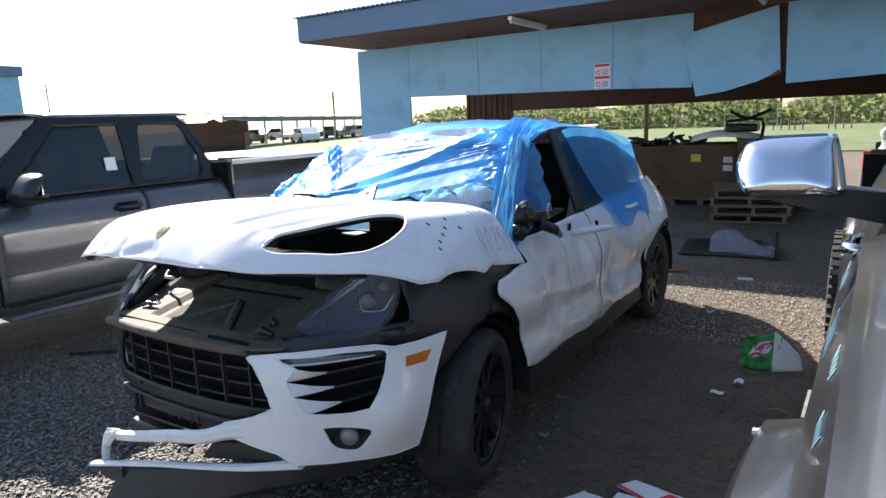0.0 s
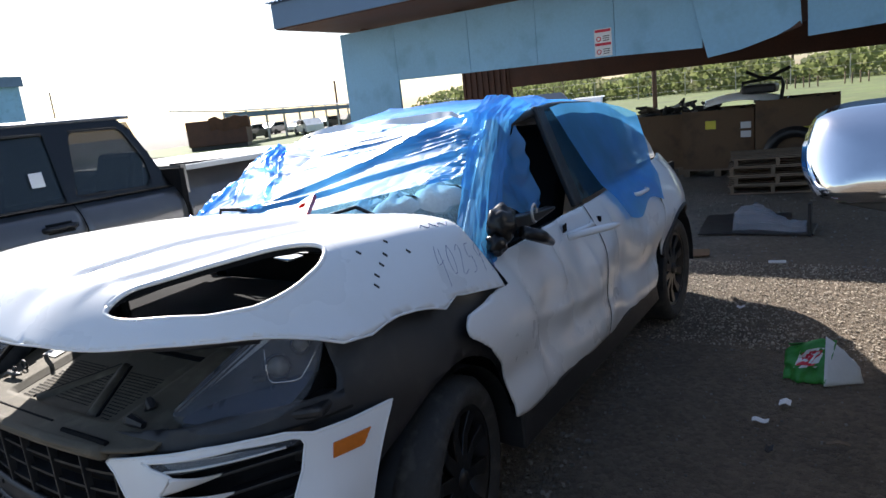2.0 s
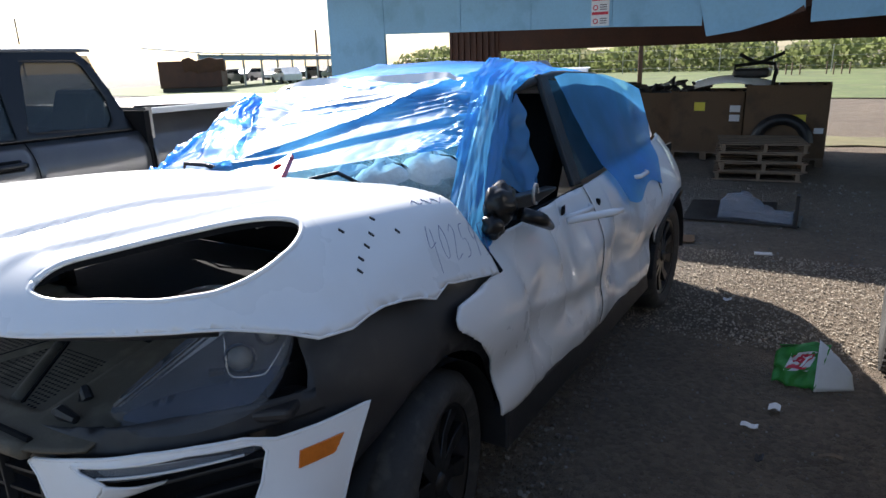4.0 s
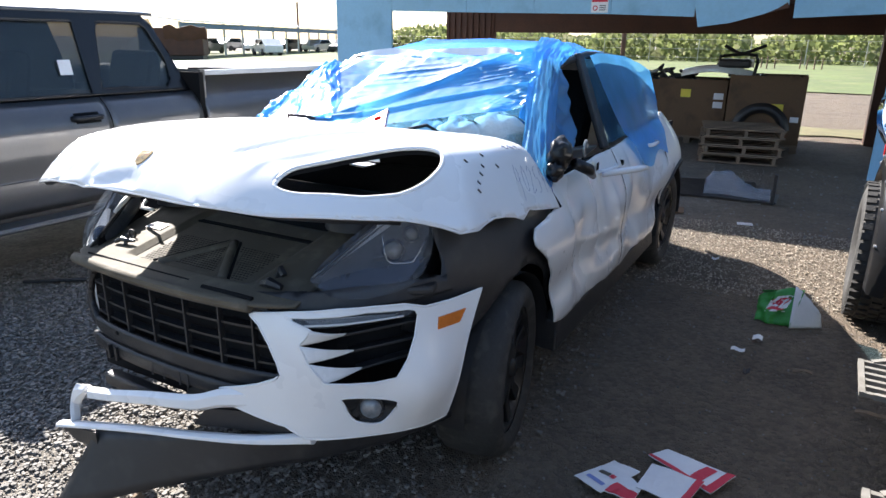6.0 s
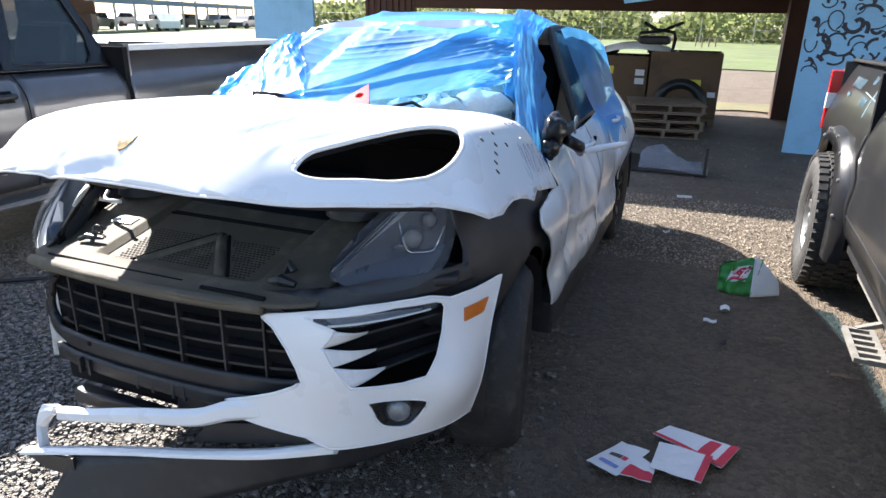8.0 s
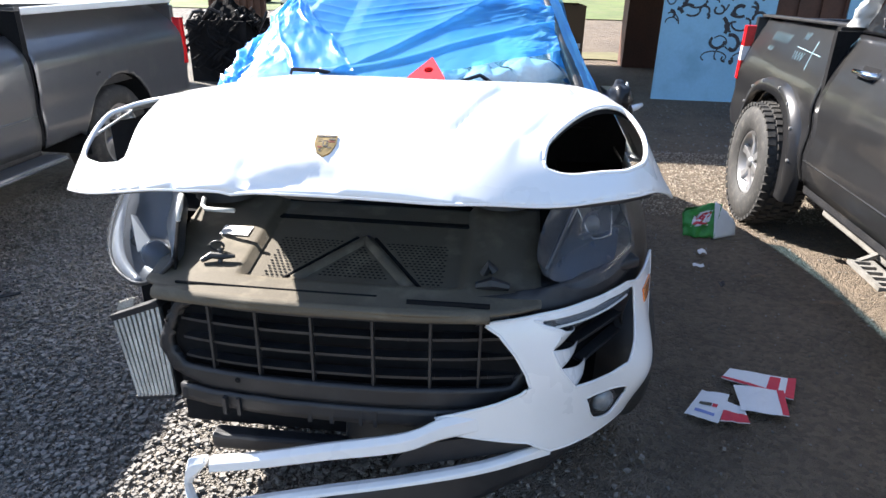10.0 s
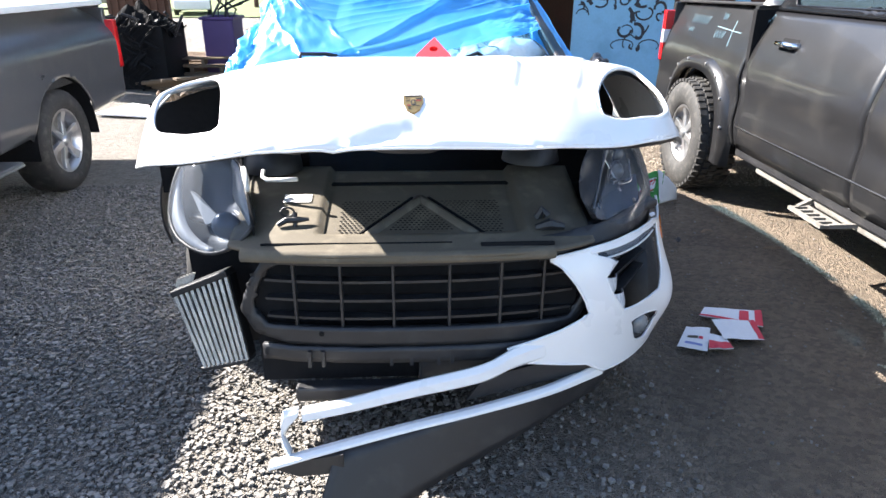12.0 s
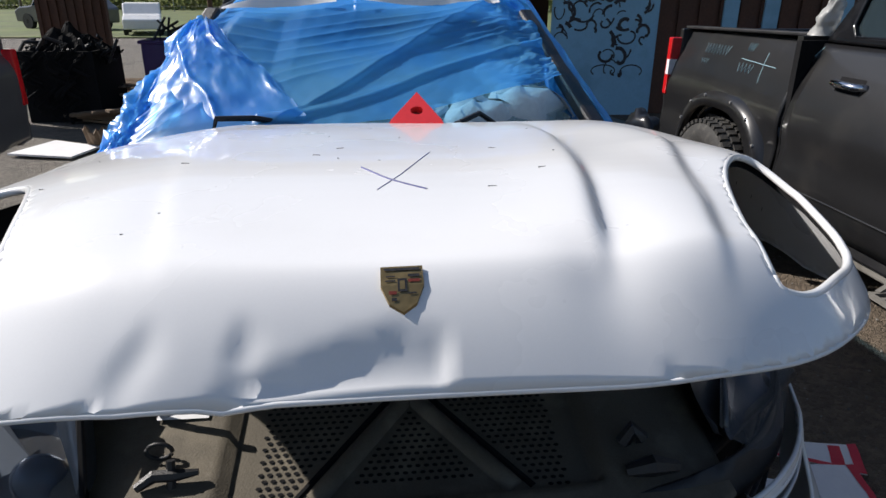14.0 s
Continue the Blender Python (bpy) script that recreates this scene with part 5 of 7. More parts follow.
    for i in range(40):
        for j in range(17):
            x, y = -0.235 + 0.0138 * i + (j % 2) * 0.0069, -0.795 + 0.0125 * j
            e = abs(x - 0.035) - (-0.582 - y) * 0.73
            if y > -0.60 or abs(x - 0.035) > 0.245 or -0.035 < e < 0.045 or (e < 0 and y < -0.77):
                continue
            holes.add([(x + 0.0048 * math.cos(t), y + 0.0042 * math.sin(t), cover_z(x, y) + 0.0065) for t in np.linspace(0, 6.283, 6, endpoint=False)], [tuple(range(6))])
    tagged(part("perforation", holes, DARK, cover), kind="stuff")
    part("latch", Geo().tube([(-0.365 + 0.020 * math.cos(t), -0.715, 0.912 + 0.014 * math.sin(t)) for t in np.linspace(0, 6.283, 16)], 0.0035, 6), BLACKP, cover, smooth=True)
    part("latch", Geo().tube([(-0.385, -0.775, 0.892), (-0.36, -0.765, 0.905), (-0.33, -0.765, 0.905), (-0.295, -0.76, 0.905)], [0.007, 0.010, 0.010, 0.005], 7), BLACKP, cover)
    part("latch_stem", Geo().tube([(-0.335, -0.77, 0.885), (-0.335, -0.755, 0.925)], 0.007, 7), BLACKP, cover)
    part("latch", Geo().tube([(0.385, -0.735, 0.89), (0.40, -0.735, 0.918), (0.415, -0.74, 0.90)], 0.013, 6), BLACKP, cover)
    part("latch", Geo().tube([(0.37, -0.795, 0.882), (0.41, -0.80, 0.895), (0.455, -0.795, 0.885)], [0.010, 0.018, 0.010], 7), BLACKP, cover)
    part("data_label", Geo().grid(1, 1, lambda a, b: (-0.390 + 0.085 * a, -0.640 + 0.048 * b, cover_z(-0.36, -0.640 + 0.048 * b) + 0.008)), PAPER, cover, "small white data label")
    part("ledge_groove", Geo().tube([(x, -0.868 + 0.04 * abs(x) ** 2, cover_z(x, -0.868) + 0.004) for x in np.linspace(-0.42, 0.12, 14)], 0.004, 5), DARK, cover)
    part("ledge_slot", Geo().tube([(x, -0.885 + 0.05 * abs(x) ** 2, cover_z(x, -0.88) + 0.004) for x in np.linspace(0.20, 0.41, 8)], 0.008, 6), DARK, cover)
    part("front_rail", Geo().tube([(x, -0.912 + 0.16 * abs(x) ** 2.2, 0.845) for x in np.linspace(-0.47, 0.41, 20)], 0.02, 8), GREYP, cover, smooth=True)
    # plain near-black box in place of the shaded engine bay
    part("dark_bay_block", Geo().box(-0.75, 0.75, -0.50, 0.30, 0.35, 0.93), DARK, car)
    part("strut_top", Geo().lathe([(0.0, 0.10), (0.06, 0.09), (0.08, 0.03), (0.08, 0.001)], (-0.46, -0.40, 0.96), 20, "z"), BLACKP, car, smooth=True)
    part("strut_top", Geo().lathe([(0.0, 0.10), (0.06, 0.09), (0.08, 0.03), (0.08, 0.001)], (0.42, -0.38, 0.98), 20, "z"), BLACKP, car, smooth=True)
    part("hose", Geo().tube([(-0.455, -0.573, 1.002), (-0.456, -0.59, 0.985), (-0.44, -0.605, 0.979), (-0.40, -0.618, 0.983), (-0.342, -0.632, 0.989)], 0.007, 8), PALEBOX, car, smooth=True)

    # headlights: lens, shell, bezel, projectors and light guide
    outline = curve2([(0.0, 0.918), (0.025, 0.897), (0.055, 0.876), (0.11, 0.867), (0.20, 0.866), (0.29, 0.880), (0.355, 0.92), (0.395, 0.98), (0.41, 1.04), (0.395, 1.085), (0.29, 1.095), (0.23, 1.055), (0.12, 0.988), (0.05, 0.947)], 4)
    def headlight(base, d, n, k, lab):
        o, d, n = Vector(base), Vector(d).normalized(), Vector(n).normalized()
        def at(u, z, off):
            return o + d * (u * k) + Vector((0, 0, z)) + n * (off - 0.75 * (z - 0.90))
        def dome(u, z):
            return max(0.0, 1 - ((u - 0.22) / 0.21) ** 2) * max(0.0, 1 - ((z - 0.90 - 0.27 * u) / 0.11) ** 2)
        hl = part("headlight", sheet(outline, [], 0.014, lambda u, z: at(u, z, 0.030 * dome(u, z) ** 0.6)), CLEAR, car, lab, smooth=True)
        part("lamp_shell", sheet(outline, [], 0.016, lambda u, z: at(u, z, -0.012 - 0.075 * dome(u, z) ** 0.5)), SHELL, hl, smooth=True)
        part("bezel", Geo().grid(10, 2, lambda a, b: at(0.006 + 0.225 * a + 0.052 * b * (0.25 + 0.75 * a), 0.921 + 0.130 * a - 0.004 * b, -0.004 - 0.012 * b)), BEZEL, hl, smooth=True)
        for du, rr in ((0.0, 0.005), (0.026, 0.0030)):
            part("bezel", Geo().tube([at(0.010 + du + 0.215 * a, 0.925 + 0.125 * a, 0.002 - 0.4 * du) for a in np.linspace(0, 1, 8)], rr, 6), SHELL, hl, smooth=True)
        lower = curve2([(0.025, 0.90), (0.055, 0.880), (0.11, 0.871), (0.20, 0.870), (0.29, 0.884), (0.35, 0.925), (0.365, 0.95), (0.25, 0.925), (0.12, 0.915)], 4)
        part("reflector", sheet(lower, [], 0.014, lambda u, z: at(u, z, -0.008 - 0.05 * dome(u, z))), SHELLBLUE, hl, smooth=True)
        for u, z, r in ((0.278, 0.968, 0.031), (0.345, 1.01, 0.022)):
            c = at(u, z, -0.045)
            ball = Geo().grid(18, 8, lambda a, b: c + d * r * math.cos(6.283 * a) * math.sin(1.57 * b) + Vector((0, 0, r * math.sin(6.283 * a) * math.sin(1.57 * b))) + n * r * math.cos(1.57 * b))
            part("projector", ball, LENSGREY, hl, smooth=True)
            part("projector_ring", Geo().tube([c + d * (r + 0.004) * math.cos(t) + Vector((0, 0, (r + 0.004) * math.sin(t))) for t in np.linspace(0, 6.283, 24)], 0.005, 6), SHELLBLUE, hl, smooth=True)
        guide = [at(u, z, -0.035) for u, z in curve2([(0.245, 1.02), (0.248, 0.955), (0.256, 0.940), (0.27, 0.935), (0.325, 0.933), (0.345, 0.945), (0.385, 0.99)], 4, False)]
        part("light_guide", Geo().tube(guide, 0.0028, 6), CHROME, hl, smooth=True)
        for u, z in ((0.275, 1.055), (0.355, 1.055), (0.225, 0.952)):
            part("lamp_module", Geo().bar(at(u - 0.018, z, -0.03), at(u + 0.018, z, -0.03), 0.02, 0.014), SHELL, hl, bevel=0.003)
        return hl
    headlight((0.555, -0.775, 0), (0.30, 0.305, 0), (0.305, -0.30, 0), 1.0, "dusty clear headlight")
    # the passenger's lamp, pushed out of line: a deep domed lens
    lamp_c, lamp_n = Vector((-0.605, -0.655, 0.925)), Vector((-0.46, -0.74, 0.49)).normalized()
    lamp_rim = [Vector(p) for p in curve2([(-0.455, -0.80), (-0.52, -0.805), (-0.61, -0.755), (-0.70, -0.69), (-0.748, -0.62), (-0.752, -0.55), (-0.715, -0.505), (-0.63, -0.51), (-0.53, -0.575), (-0.485, -0.69)], 4)]
    rim_z = [q[1] for q in curve2([(0, 0.895), (1, 0.835), (2, 0.80), (3, 0.815), (4, 0.86), (5, 0.94), (6, 1.02), (7, 1.06), (8, 1.03), (9, 0.965), (10, 0.895)], 4, False)]
    lamp_rim = [Vector((p.x, p.y, rim_z[min(i, len(rim_z) - 1)])) for i, p in enumerate(lamp_rim)]
    def bowl(deep, size=1.0, rings=7):
        k = len(lamp_rim)
        v = [lamp_c + (p - lamp_c) * size * (j / rings) + lamp_n * deep * math.sqrt(max(0.0, 1 - (j / rings) ** 2)) for j in range(1, rings + 1) for p in lamp_rim]
        v.append(lamp_c + lamp_n * deep)
        f = [(j * k + i, j * k + (i + 1) % k, (j + 1) * k + (i + 1) % k, (j + 1) * k + i) for j in range(rings - 1) for i in range(k)] + [(len(v) - 1, (i + 1) % k, i) for i in range(k)]
        return Geo().add(v, f)
    loose = part("headlight", bowl(0.055), CLEAR, car, "cracked clear headlight pushed out of line", smooth=True)
    part("lamp_shell", bowl(-0.085, 0.985), SHELL, loose, smooth=True)
    k = len(lamp_rim)
    def crescent(i0, i1, wide, lift):
        sel = [lamp_rim[(i0 + i) % k] for i in range((i1 - i0) % k + 1)]
        m = len(sel)
        inner = [p + (lamp_c - p) * wide * math.sin(math.pi * (0.12 + 0.80 * i / (m - 1))) for i, p in enumerate(sel)]
        return Geo().add([p + lamp_n * lift for p in sel] + [p - lamp_n * 0.008 for p in inner], [(i, i + 1, m + i + 1, m + i) for i in range(m - 1)])
    part("bezel", crescent(int(0.18 * k), int(0.58 * k), 0.30, -0.001), BEZEL, loose, "pale inner rim of the lamp", smooth=True, solid=0.003)
    # inner edge made pale: sun through the bonnet opening put into the colour
    part("reflector", crescent(int(0.78 * k), int(1.02 * k) % k, 0.42, -0.004), BEZEL, loose, smooth=True, solid=0.003)
    part("lamp_seal", Geo().tube(lamp_rim + lamp_rim[:1], 0.006, 6), BLACKP, loose, smooth=True)
    low = lamp_c + Vector((0.055, -0.06, -0.055))
    part("projector", Geo().grid(18, 10, lambda a, b: low + Vector((0.045 * math.cos(6.283 * a) * math.sin(3.1416 * b), 0.035 * math.sin(6.283 * a) * math.sin(3.1416 * b), 0.045 * math.cos(3.1416 * b)))), SHELLBLUE, loose, smooth=True)
    part("reflector_fin", Geo().add([lamp_c + Vector(q) for q in ((-0.075, 0.055, 0.02), (-0.01, -0.045, -0.055), (0.035, -0.03, -0.045), (-0.06, 0.062, 0.012))], [(0, 1, 2, 3)]), BEZEL, loose, solid=0.002)
    part("lamp_wall", Geo().add([(-0.450, -0.80, 0.87), (-0.522, -0.575, 0.90), (-0.522, -0.575, 1.04), (-0.450, -0.80, 0.905)], [(0, 1, 2, 3)]), DARK, car, solid=0.006)
    # pale tube standing in for sunlight along a grey plastic strip
    part("sunlit_bracket_edge", Geo().tube([(-0.478, -0.70, 0.975), (-0.492, -0.655, 1.0), (-0.507, -0.61, 1.02)], [0.006, 0.010, 0.008], 6), PALEBOX, car, smooth=True)
    part("headlight_tray", Geo().prism([(0.50, -0.78), (0.84, -0.52), (0.80, -0.40), (0.50, -0.50)], "z", 0.845, 0.875), BLACKP, car, bevel=0.01)
    part("headlight_tray", Geo().prism([(-0.49, -0.74), (-0.70, -0.60), (-0.68, -0.46), (-0.50, -0.50)], "z", 0.845, 0.868), BLACKP, car, bevel=0.01)
    skirt = sheet([(s(0.40), 0.80), (s(0.60), 0.83), (s(0.88), 0.83), (s(0.90), 0.88), (s(0.70), 0.90), (s(0.40), 0.87)], [], 0.02, lambda a, z: nose(a, z) + Vector((-0.02, 0.03, 0)))
    part("bumper_carrier", skirt, BLACKP, car, smooth=True, solid=0.008)

    # oil cooler hanging beside the grille
    cooler = part("side_cooler", Geo().add([(-0.768, -0.640, 0.600), (-0.562, -0.71, 0.705), (-0.508, -0.785, 0.452), (-0.680, -0.715, 0.378)] + [(-0.758, -0.60, 0.600), (-0.552, -0.67, 0.705), (-0.498, -0.745, 0.452), (-0.670, -0.675, 0.378)], [(0, 1, 2, 3), (7, 6, 5, 4), (0, 4, 5, 1), (1, 5, 6, 2), (2, 6, 7, 3), (3, 7, 4, 0)]), DARK, car, "hanging finned side cooler", bevel=0.003)
    tl, tr, br, bl = [Vector(p) for p in ((-0.768, -0.646, 0.600), (-0.562, -0.716, 0.705), (-0.508, -0.791, 0.452), (-0.680, -0.721, 0.378))]
    for i in range(10):
        a = (i + 0.5) / 10
        p, q = tl.lerp(tr, a), bl.lerp(br, a)
        part("fin", Geo().bar(p, q, 0.0100, 0.012, (0, 1, 0)), FINS, cooler)
    for i in range(6):
        p = tl.lerp(tr, 0.02 + 0.055 * i) + Vector((0.0, 0.03, 0.022))
        part("hose_rib", Geo().bar(p, p + Vector((0.012, 0.0, 0.03)), 0.010, 0.006, (0, 1, 0)), FINS, cooler)
    part("tank", Geo().bar(tl + Vector((0, 0.02, 0.008)), tr + Vector((0, 0.02, 0.008)), 0.05, 0.022), BLACKP, cooler, bevel=0.004)
    part("tank", Geo().bar(bl + Vector((0, 0.02, -0.006)), br + Vector((0, 0.02, -0.006)), 0.05, 0.016), BLACKP, cooler, bevel=0.004)


PLEATS = ((0.03, 0.012, 0.018), (0.10, 0.017, 0.024), (0.165, 0.010, 0.012), (0.225, 0.018, 0.02), (0.29, 0.011, 0.012), (0.355, 0.022, 0.026), (0.43, 0.011, 0.012), (0.50, 0.018, 0.018), (0.565, 0.010, 0.010), (0.64, 0.019, 0.018), (0.71, 0.010, 0.010), (0.77, 0.014, 0.014))


def make_film():
    """Blue wrapping film drawn over windscreen, roof and driver's side."""
    film = thing("blue_film", "creased translucent blue wrapping film over windscreen and roof", "film")
    bx = [0.0, 0.12, 0.30, 0.48, 0.60, 0.80, 1.0]
    def control(u):
        x = -0.77 + 1.40 * u
        low_y = lerp(u, bx, [0.24, 0.24, 0.25, 0.27, 0.34, 0.52, 0.64])
        low_z = lerp(u, bx, [1.13, 1.20, 1.235, 1.24, 1.245, 1.29, 1.33])
        mid_y = lerp(u, [0, 0.15, 0.35, 1], [0.55, 0.74, 0.68, 0.80])
        mid_z = lerp(u, [0, 0.10, 0.18, 0.30, 0.6, 1], [1.28, 1.42, 1.455, 1.40, 1.39, 1.40])
        head_z = lerp(u, [0, 0.1, 0.5, 0.9, 1], [1.42, 1.535, 1.575, 1.565, 1.52])
        top_z = lerp(u, [0, 0.08, 0.5, 0.92, 1], [1.50, 1.625, 1.635, 1.615, 1.57])
        squeeze = lambda k: x * k if abs(x) > 0.0 else x
        return [(x, low_y, low_z), (squeeze(0.93 if u < 0.5 else 0.96), mid_y, mid_z), (squeeze(0.84 if u < 0.5 else 0.95), 1.06, head_z), (squeeze(0.80 if u < 0.5 else 0.93), 1.72, top_z)]
    def skin(u, v):
        c = [np.array(p) for p in control(u)]
        t = v * 3
        i = min(2, int(t))
        t -= i
        p = [c[max(i - 1, 0)], c[i], c[i + 1], c[min(i + 2, 3)]]
        q = 0.5 * (2 * p[1] + (p[2] - p[0]) * t + (2 * p[0] - 5 * p[1] + 4 * p[2] - p[3]) * t * t + (3 * p[1] - p[0] - 3 * p[2] + p[3]) * t ** 3)
        # pleats that run together towards the driver's corner of the roof, and one long slanting fold
        wob = 0.035 * rough_noise((u * 1.7, v * 1.7, 1.0), 1.5) + 0.012 * rough_noise((u * 5, v * 5, 6.0), 1.3)
        c = (0.80 - v) * 1.6 / (1.6 - u) + wob
        k = 0.0
        for c0, a, w in PLEATS:
            fade = 0.35 + 0.65 * min(1.0, max(0.0, 0.6 + 1.3 * rough_noise((u * 2.2, c0 * 9, 2.0), 1.0)))
            d = c - c0
            k += 0.62 * a * fade * min(1.0, 0.25 + u / 0.09) * math.exp(-abs(d) / (w * (0.5 if d < 0 else 1.4)))
        off = (v - 0.04) - 1.10 * (u - 0.34) + 0.5 * wob
        if u > 0.30:
            k += 0.022 * min(1.0, (u - 0.30) * 8) * math.exp(-abs(off) / (0.016 if off < 0 else 0.08))
        hem = 0.06 + 0.34 * max(0.0, u - 0.40) / 0.6
        k += 0.018 * math.exp(-((v - hem) / 0.022) ** 2) * (1 if u > 0.3 else 0.3)
        ends = max(0.0, 1 - u / 0.13) + max(0.0, (u - 0.84) / 0.16)
        k += ends * (0.022 * rough_noise((u * 14, v * 11, 4), 1.3) + 0.016 * abs(rough_noise((u * 25, v * 22, 7), 1.5)))
        k += 0.006 * rough_noise((u * 5, v * 5, 8), 1.3) + 0.003 * abs(rough_noise((u * 13, v * 9, 3), 1.6))
        return (q[0], q[1] - 0.55 * k, q[2] + 0.8 * k)
    part("windscreen_sheet", Geo().grid(190, 210, skin), FILM, film, smooth=True)
    # crumpled edge on the far side
    def edge(a, b):
        p = skin(0.015 + 0.05 * b, 0.02 + 0.62 * b)
        r = 0.034 * (0.7 + 1.2 * abs(rough_noise((math.cos(6.283 * a) * 1.2, b * 3.5, math.sin(6.283 * a) * 1.2), 1.7)) + 0.45 * rough_noise((math.cos(6.283 * a) * 2.5, b * 11.3, math.sin(6.283 * a) * 2.5), 1.5) + 0.35 * rough_noise((a * 9, b * 31, 2), 1.1))
        return (p[0] + r * math.cos(6.283 * a), p[1] + 0.5 * r * math.sin(6.283 * a), p[2] - 0.005 + r * math.sin(6.283 * a))
    part("gathered_edge", Geo().grid(30, 90, edge), FILM, film, smooth=True)
    # white roof edge bare between two layers
    for u0, u1, w0 in ((0.10, 0.44, 0.020), (0.52, 0.90, 0.022)):
        def bare(a, b):
            u = u0 + (u1 - u0) * a
            p = skin(u, 0.605 + 0.012 * math.sin(a * 3.1))
            return (p[0], p[1] - 0.026 + 0.016 * b, p[2] + 0.016 + 1.5 * w0 * (b - 0.5) * (0.2 + math.sin(3.1416 * a)))
        part("bare_roof_edge", Geo().grid(24, 3, bare), WHITE, film, "bare white roof edge between film layers", smooth=True)
    # bunched strip down the driver's front pillar
    def pillar(a, b):
        y = 1.30 - 0.95 * b
        z = lerp(b, [0, 0.25, 0.6, 1], [1.60, 1.53, 1.30, 1.02])
        x = lerp(b, [0, 0.25, 0.6, 1], [0.57, 0.60, 0.71, 0.86])
        w = lerp(b, [0, 0.3, 1], [0.30, 0.20, 0.16])
        k = 0.010 * rough_noise((a * 5, b * 7, 5), 1.3) + 0.007 * rough_noise((a * 15, b * 13, 2), 1.3)
        return (x - 0.055 + 0.13 * a - 0.05 * a * a + 0.6 * k, y + (a - 0.55) * w - 0.03, z + 0.045 - 0.07 * a * a + 0.5 * k)
    part("pillar_strip", Geo().grid(40, 60, pillar), FILM, film, smooth=True)
    # taut sheet over the rear side window and door
    def rear(a, b):
        y0, y1 = lerp(b, [0, 0.5, 1], [1.78, 1.62, 1.50]), lerp(b, [0, 0.3, 0.6, 1], [2.42, 2.58, 2.70, 2.76])
        y = y0 + (y1 - y0) * a
        z = 0.93 + (lerp(y, [1.2, 1.66, 2.2, 2.5, 2.8, 3.3], [1.56, 1.60, 1.575, 1.53, 1.46, 1.30]) - 0.965) * b - 0.03 * math.sin(a * 7) * (1 - b)
        x = lerp(z, [0.9, 1.05, 1.12, 1.56, 1.6], [0.955, 0.88, 0.82, 0.635, 0.60])
        return (x + 0.012 + 0.006 * rough_noise((y * 3, z * 3, 2), 2.0), y, z)
    part("window_sheet", Geo().grid(40, 40, rear), FILM, film, smooth=True)
    def over(a, b):
        y = 1.60 + 1.26 * b
        x = -0.56 + 1.185 * a
        z = lerp(y, [1.2, 1.66, 2.2, 2.5, 2.8, 3.3], [1.56, 1.60, 1.575, 1.53, 1.46, 1.30]) - 0.045 * (x / 0.585) ** 4 - 0.012 * (x / 0.585) ** 2
        return (x, y, z + 0.016 + 0.012 * abs(rough_noise((x * 3, y * 5, 2), 1.4)))
    part("roof_sheet", Geo().grid(30, 40, over), FILM, film, smooth=True)
    def inner(a, b):
        return (0.72 - 0.13 * b + 0.03 * rough_noise((a * 5, b * 5, 1), 1.3), 0.62 + 0.56 * a + 0.05 * b, 1.13 + 0.05 * math.sin(a * 6) + (0.38 - 0.22 * (1 - a) ** 1.5) * b)
    part("loose_sheet", Geo().grid(24, 24, inner), FILM, film, smooth=True)
    # loose pocket of film hanging over the far third of the screen
    def pocket(a, b):
        keys = [0, 0.4, 0.75, 1]
        right = [lerp(b, keys, q) for q in ([-0.20, -0.345, -0.465, -0.53], [0.285, 0.54, 0.665, 0.80], [1.262, 1.362, 1.438, 1.50])]
        left = [lerp(b, keys, q) for q in ([-0.73, -0.685, -0.64, -0.60], [0.36, 0.52, 0.66, 0.76], [1.19, 1.31, 1.42, 1.49])]
        swell = 0.048 * math.sin(math.pi * min(1.0, a * 1.02)) ** 0.7 * math.sin(math.pi * (0.10 + 0.86 * b)) ** 0.8
        c = a * 1.3 + b * 0.7
        swell += 0.017 * math.exp(-abs(math.sin(4.2 * c + 1.3 * rough_noise((a * 3, b * 3, 5), 1.0))) / 0.22) + 0.009 * rough_noise((a * 7, b * 7, 9), 1.3) + 0.003 * abs(rough_noise((a * 15, b * 12, 4), 1.4))
        p = [left[i] + (right[i] - left[i]) * a for i in range(3)]
        return (p[0], p[1] - 0.55 * swell, p[2] + 0.8 * swell)
    part("loose_pocket", Geo().grid(60, 60, pocket), FILM, film, smooth=True)
    # gathered knot at the far front corner of the roof
    def knot(a, b):
        turn = 6.283 * a + 0.7 * b
        folds = 1 + 0.34 * rough_noise((math.cos(turn) * 2, b * 2.4, math.sin(turn) * 2), 1.4) + 0.12 * math.cos(9 * turn + 3 * b) + 0.10 * rough_noise((math.cos(turn) * 6, b * 9, math.sin(turn) * 6), 1.4)
        r = 0.098 * (1 - 0.22 * b) * min(1.0, (1 - b) / 0.22 + 0.002) ** 0.55 * folds
        return (-0.63 + 0.045 * b + r * math.cos(turn), 0.66 + 0.14 * b + r * 0.8 * math.sin(turn), 1.225 + 0.275 * b + 0.012 * rough_noise((math.cos(turn) * 3, b * 6, math.sin(turn) * 3), 1.0))
    part("gathered_corner", Geo().grid(72, 44, knot), FILM, film, smooth=True)


make_car()


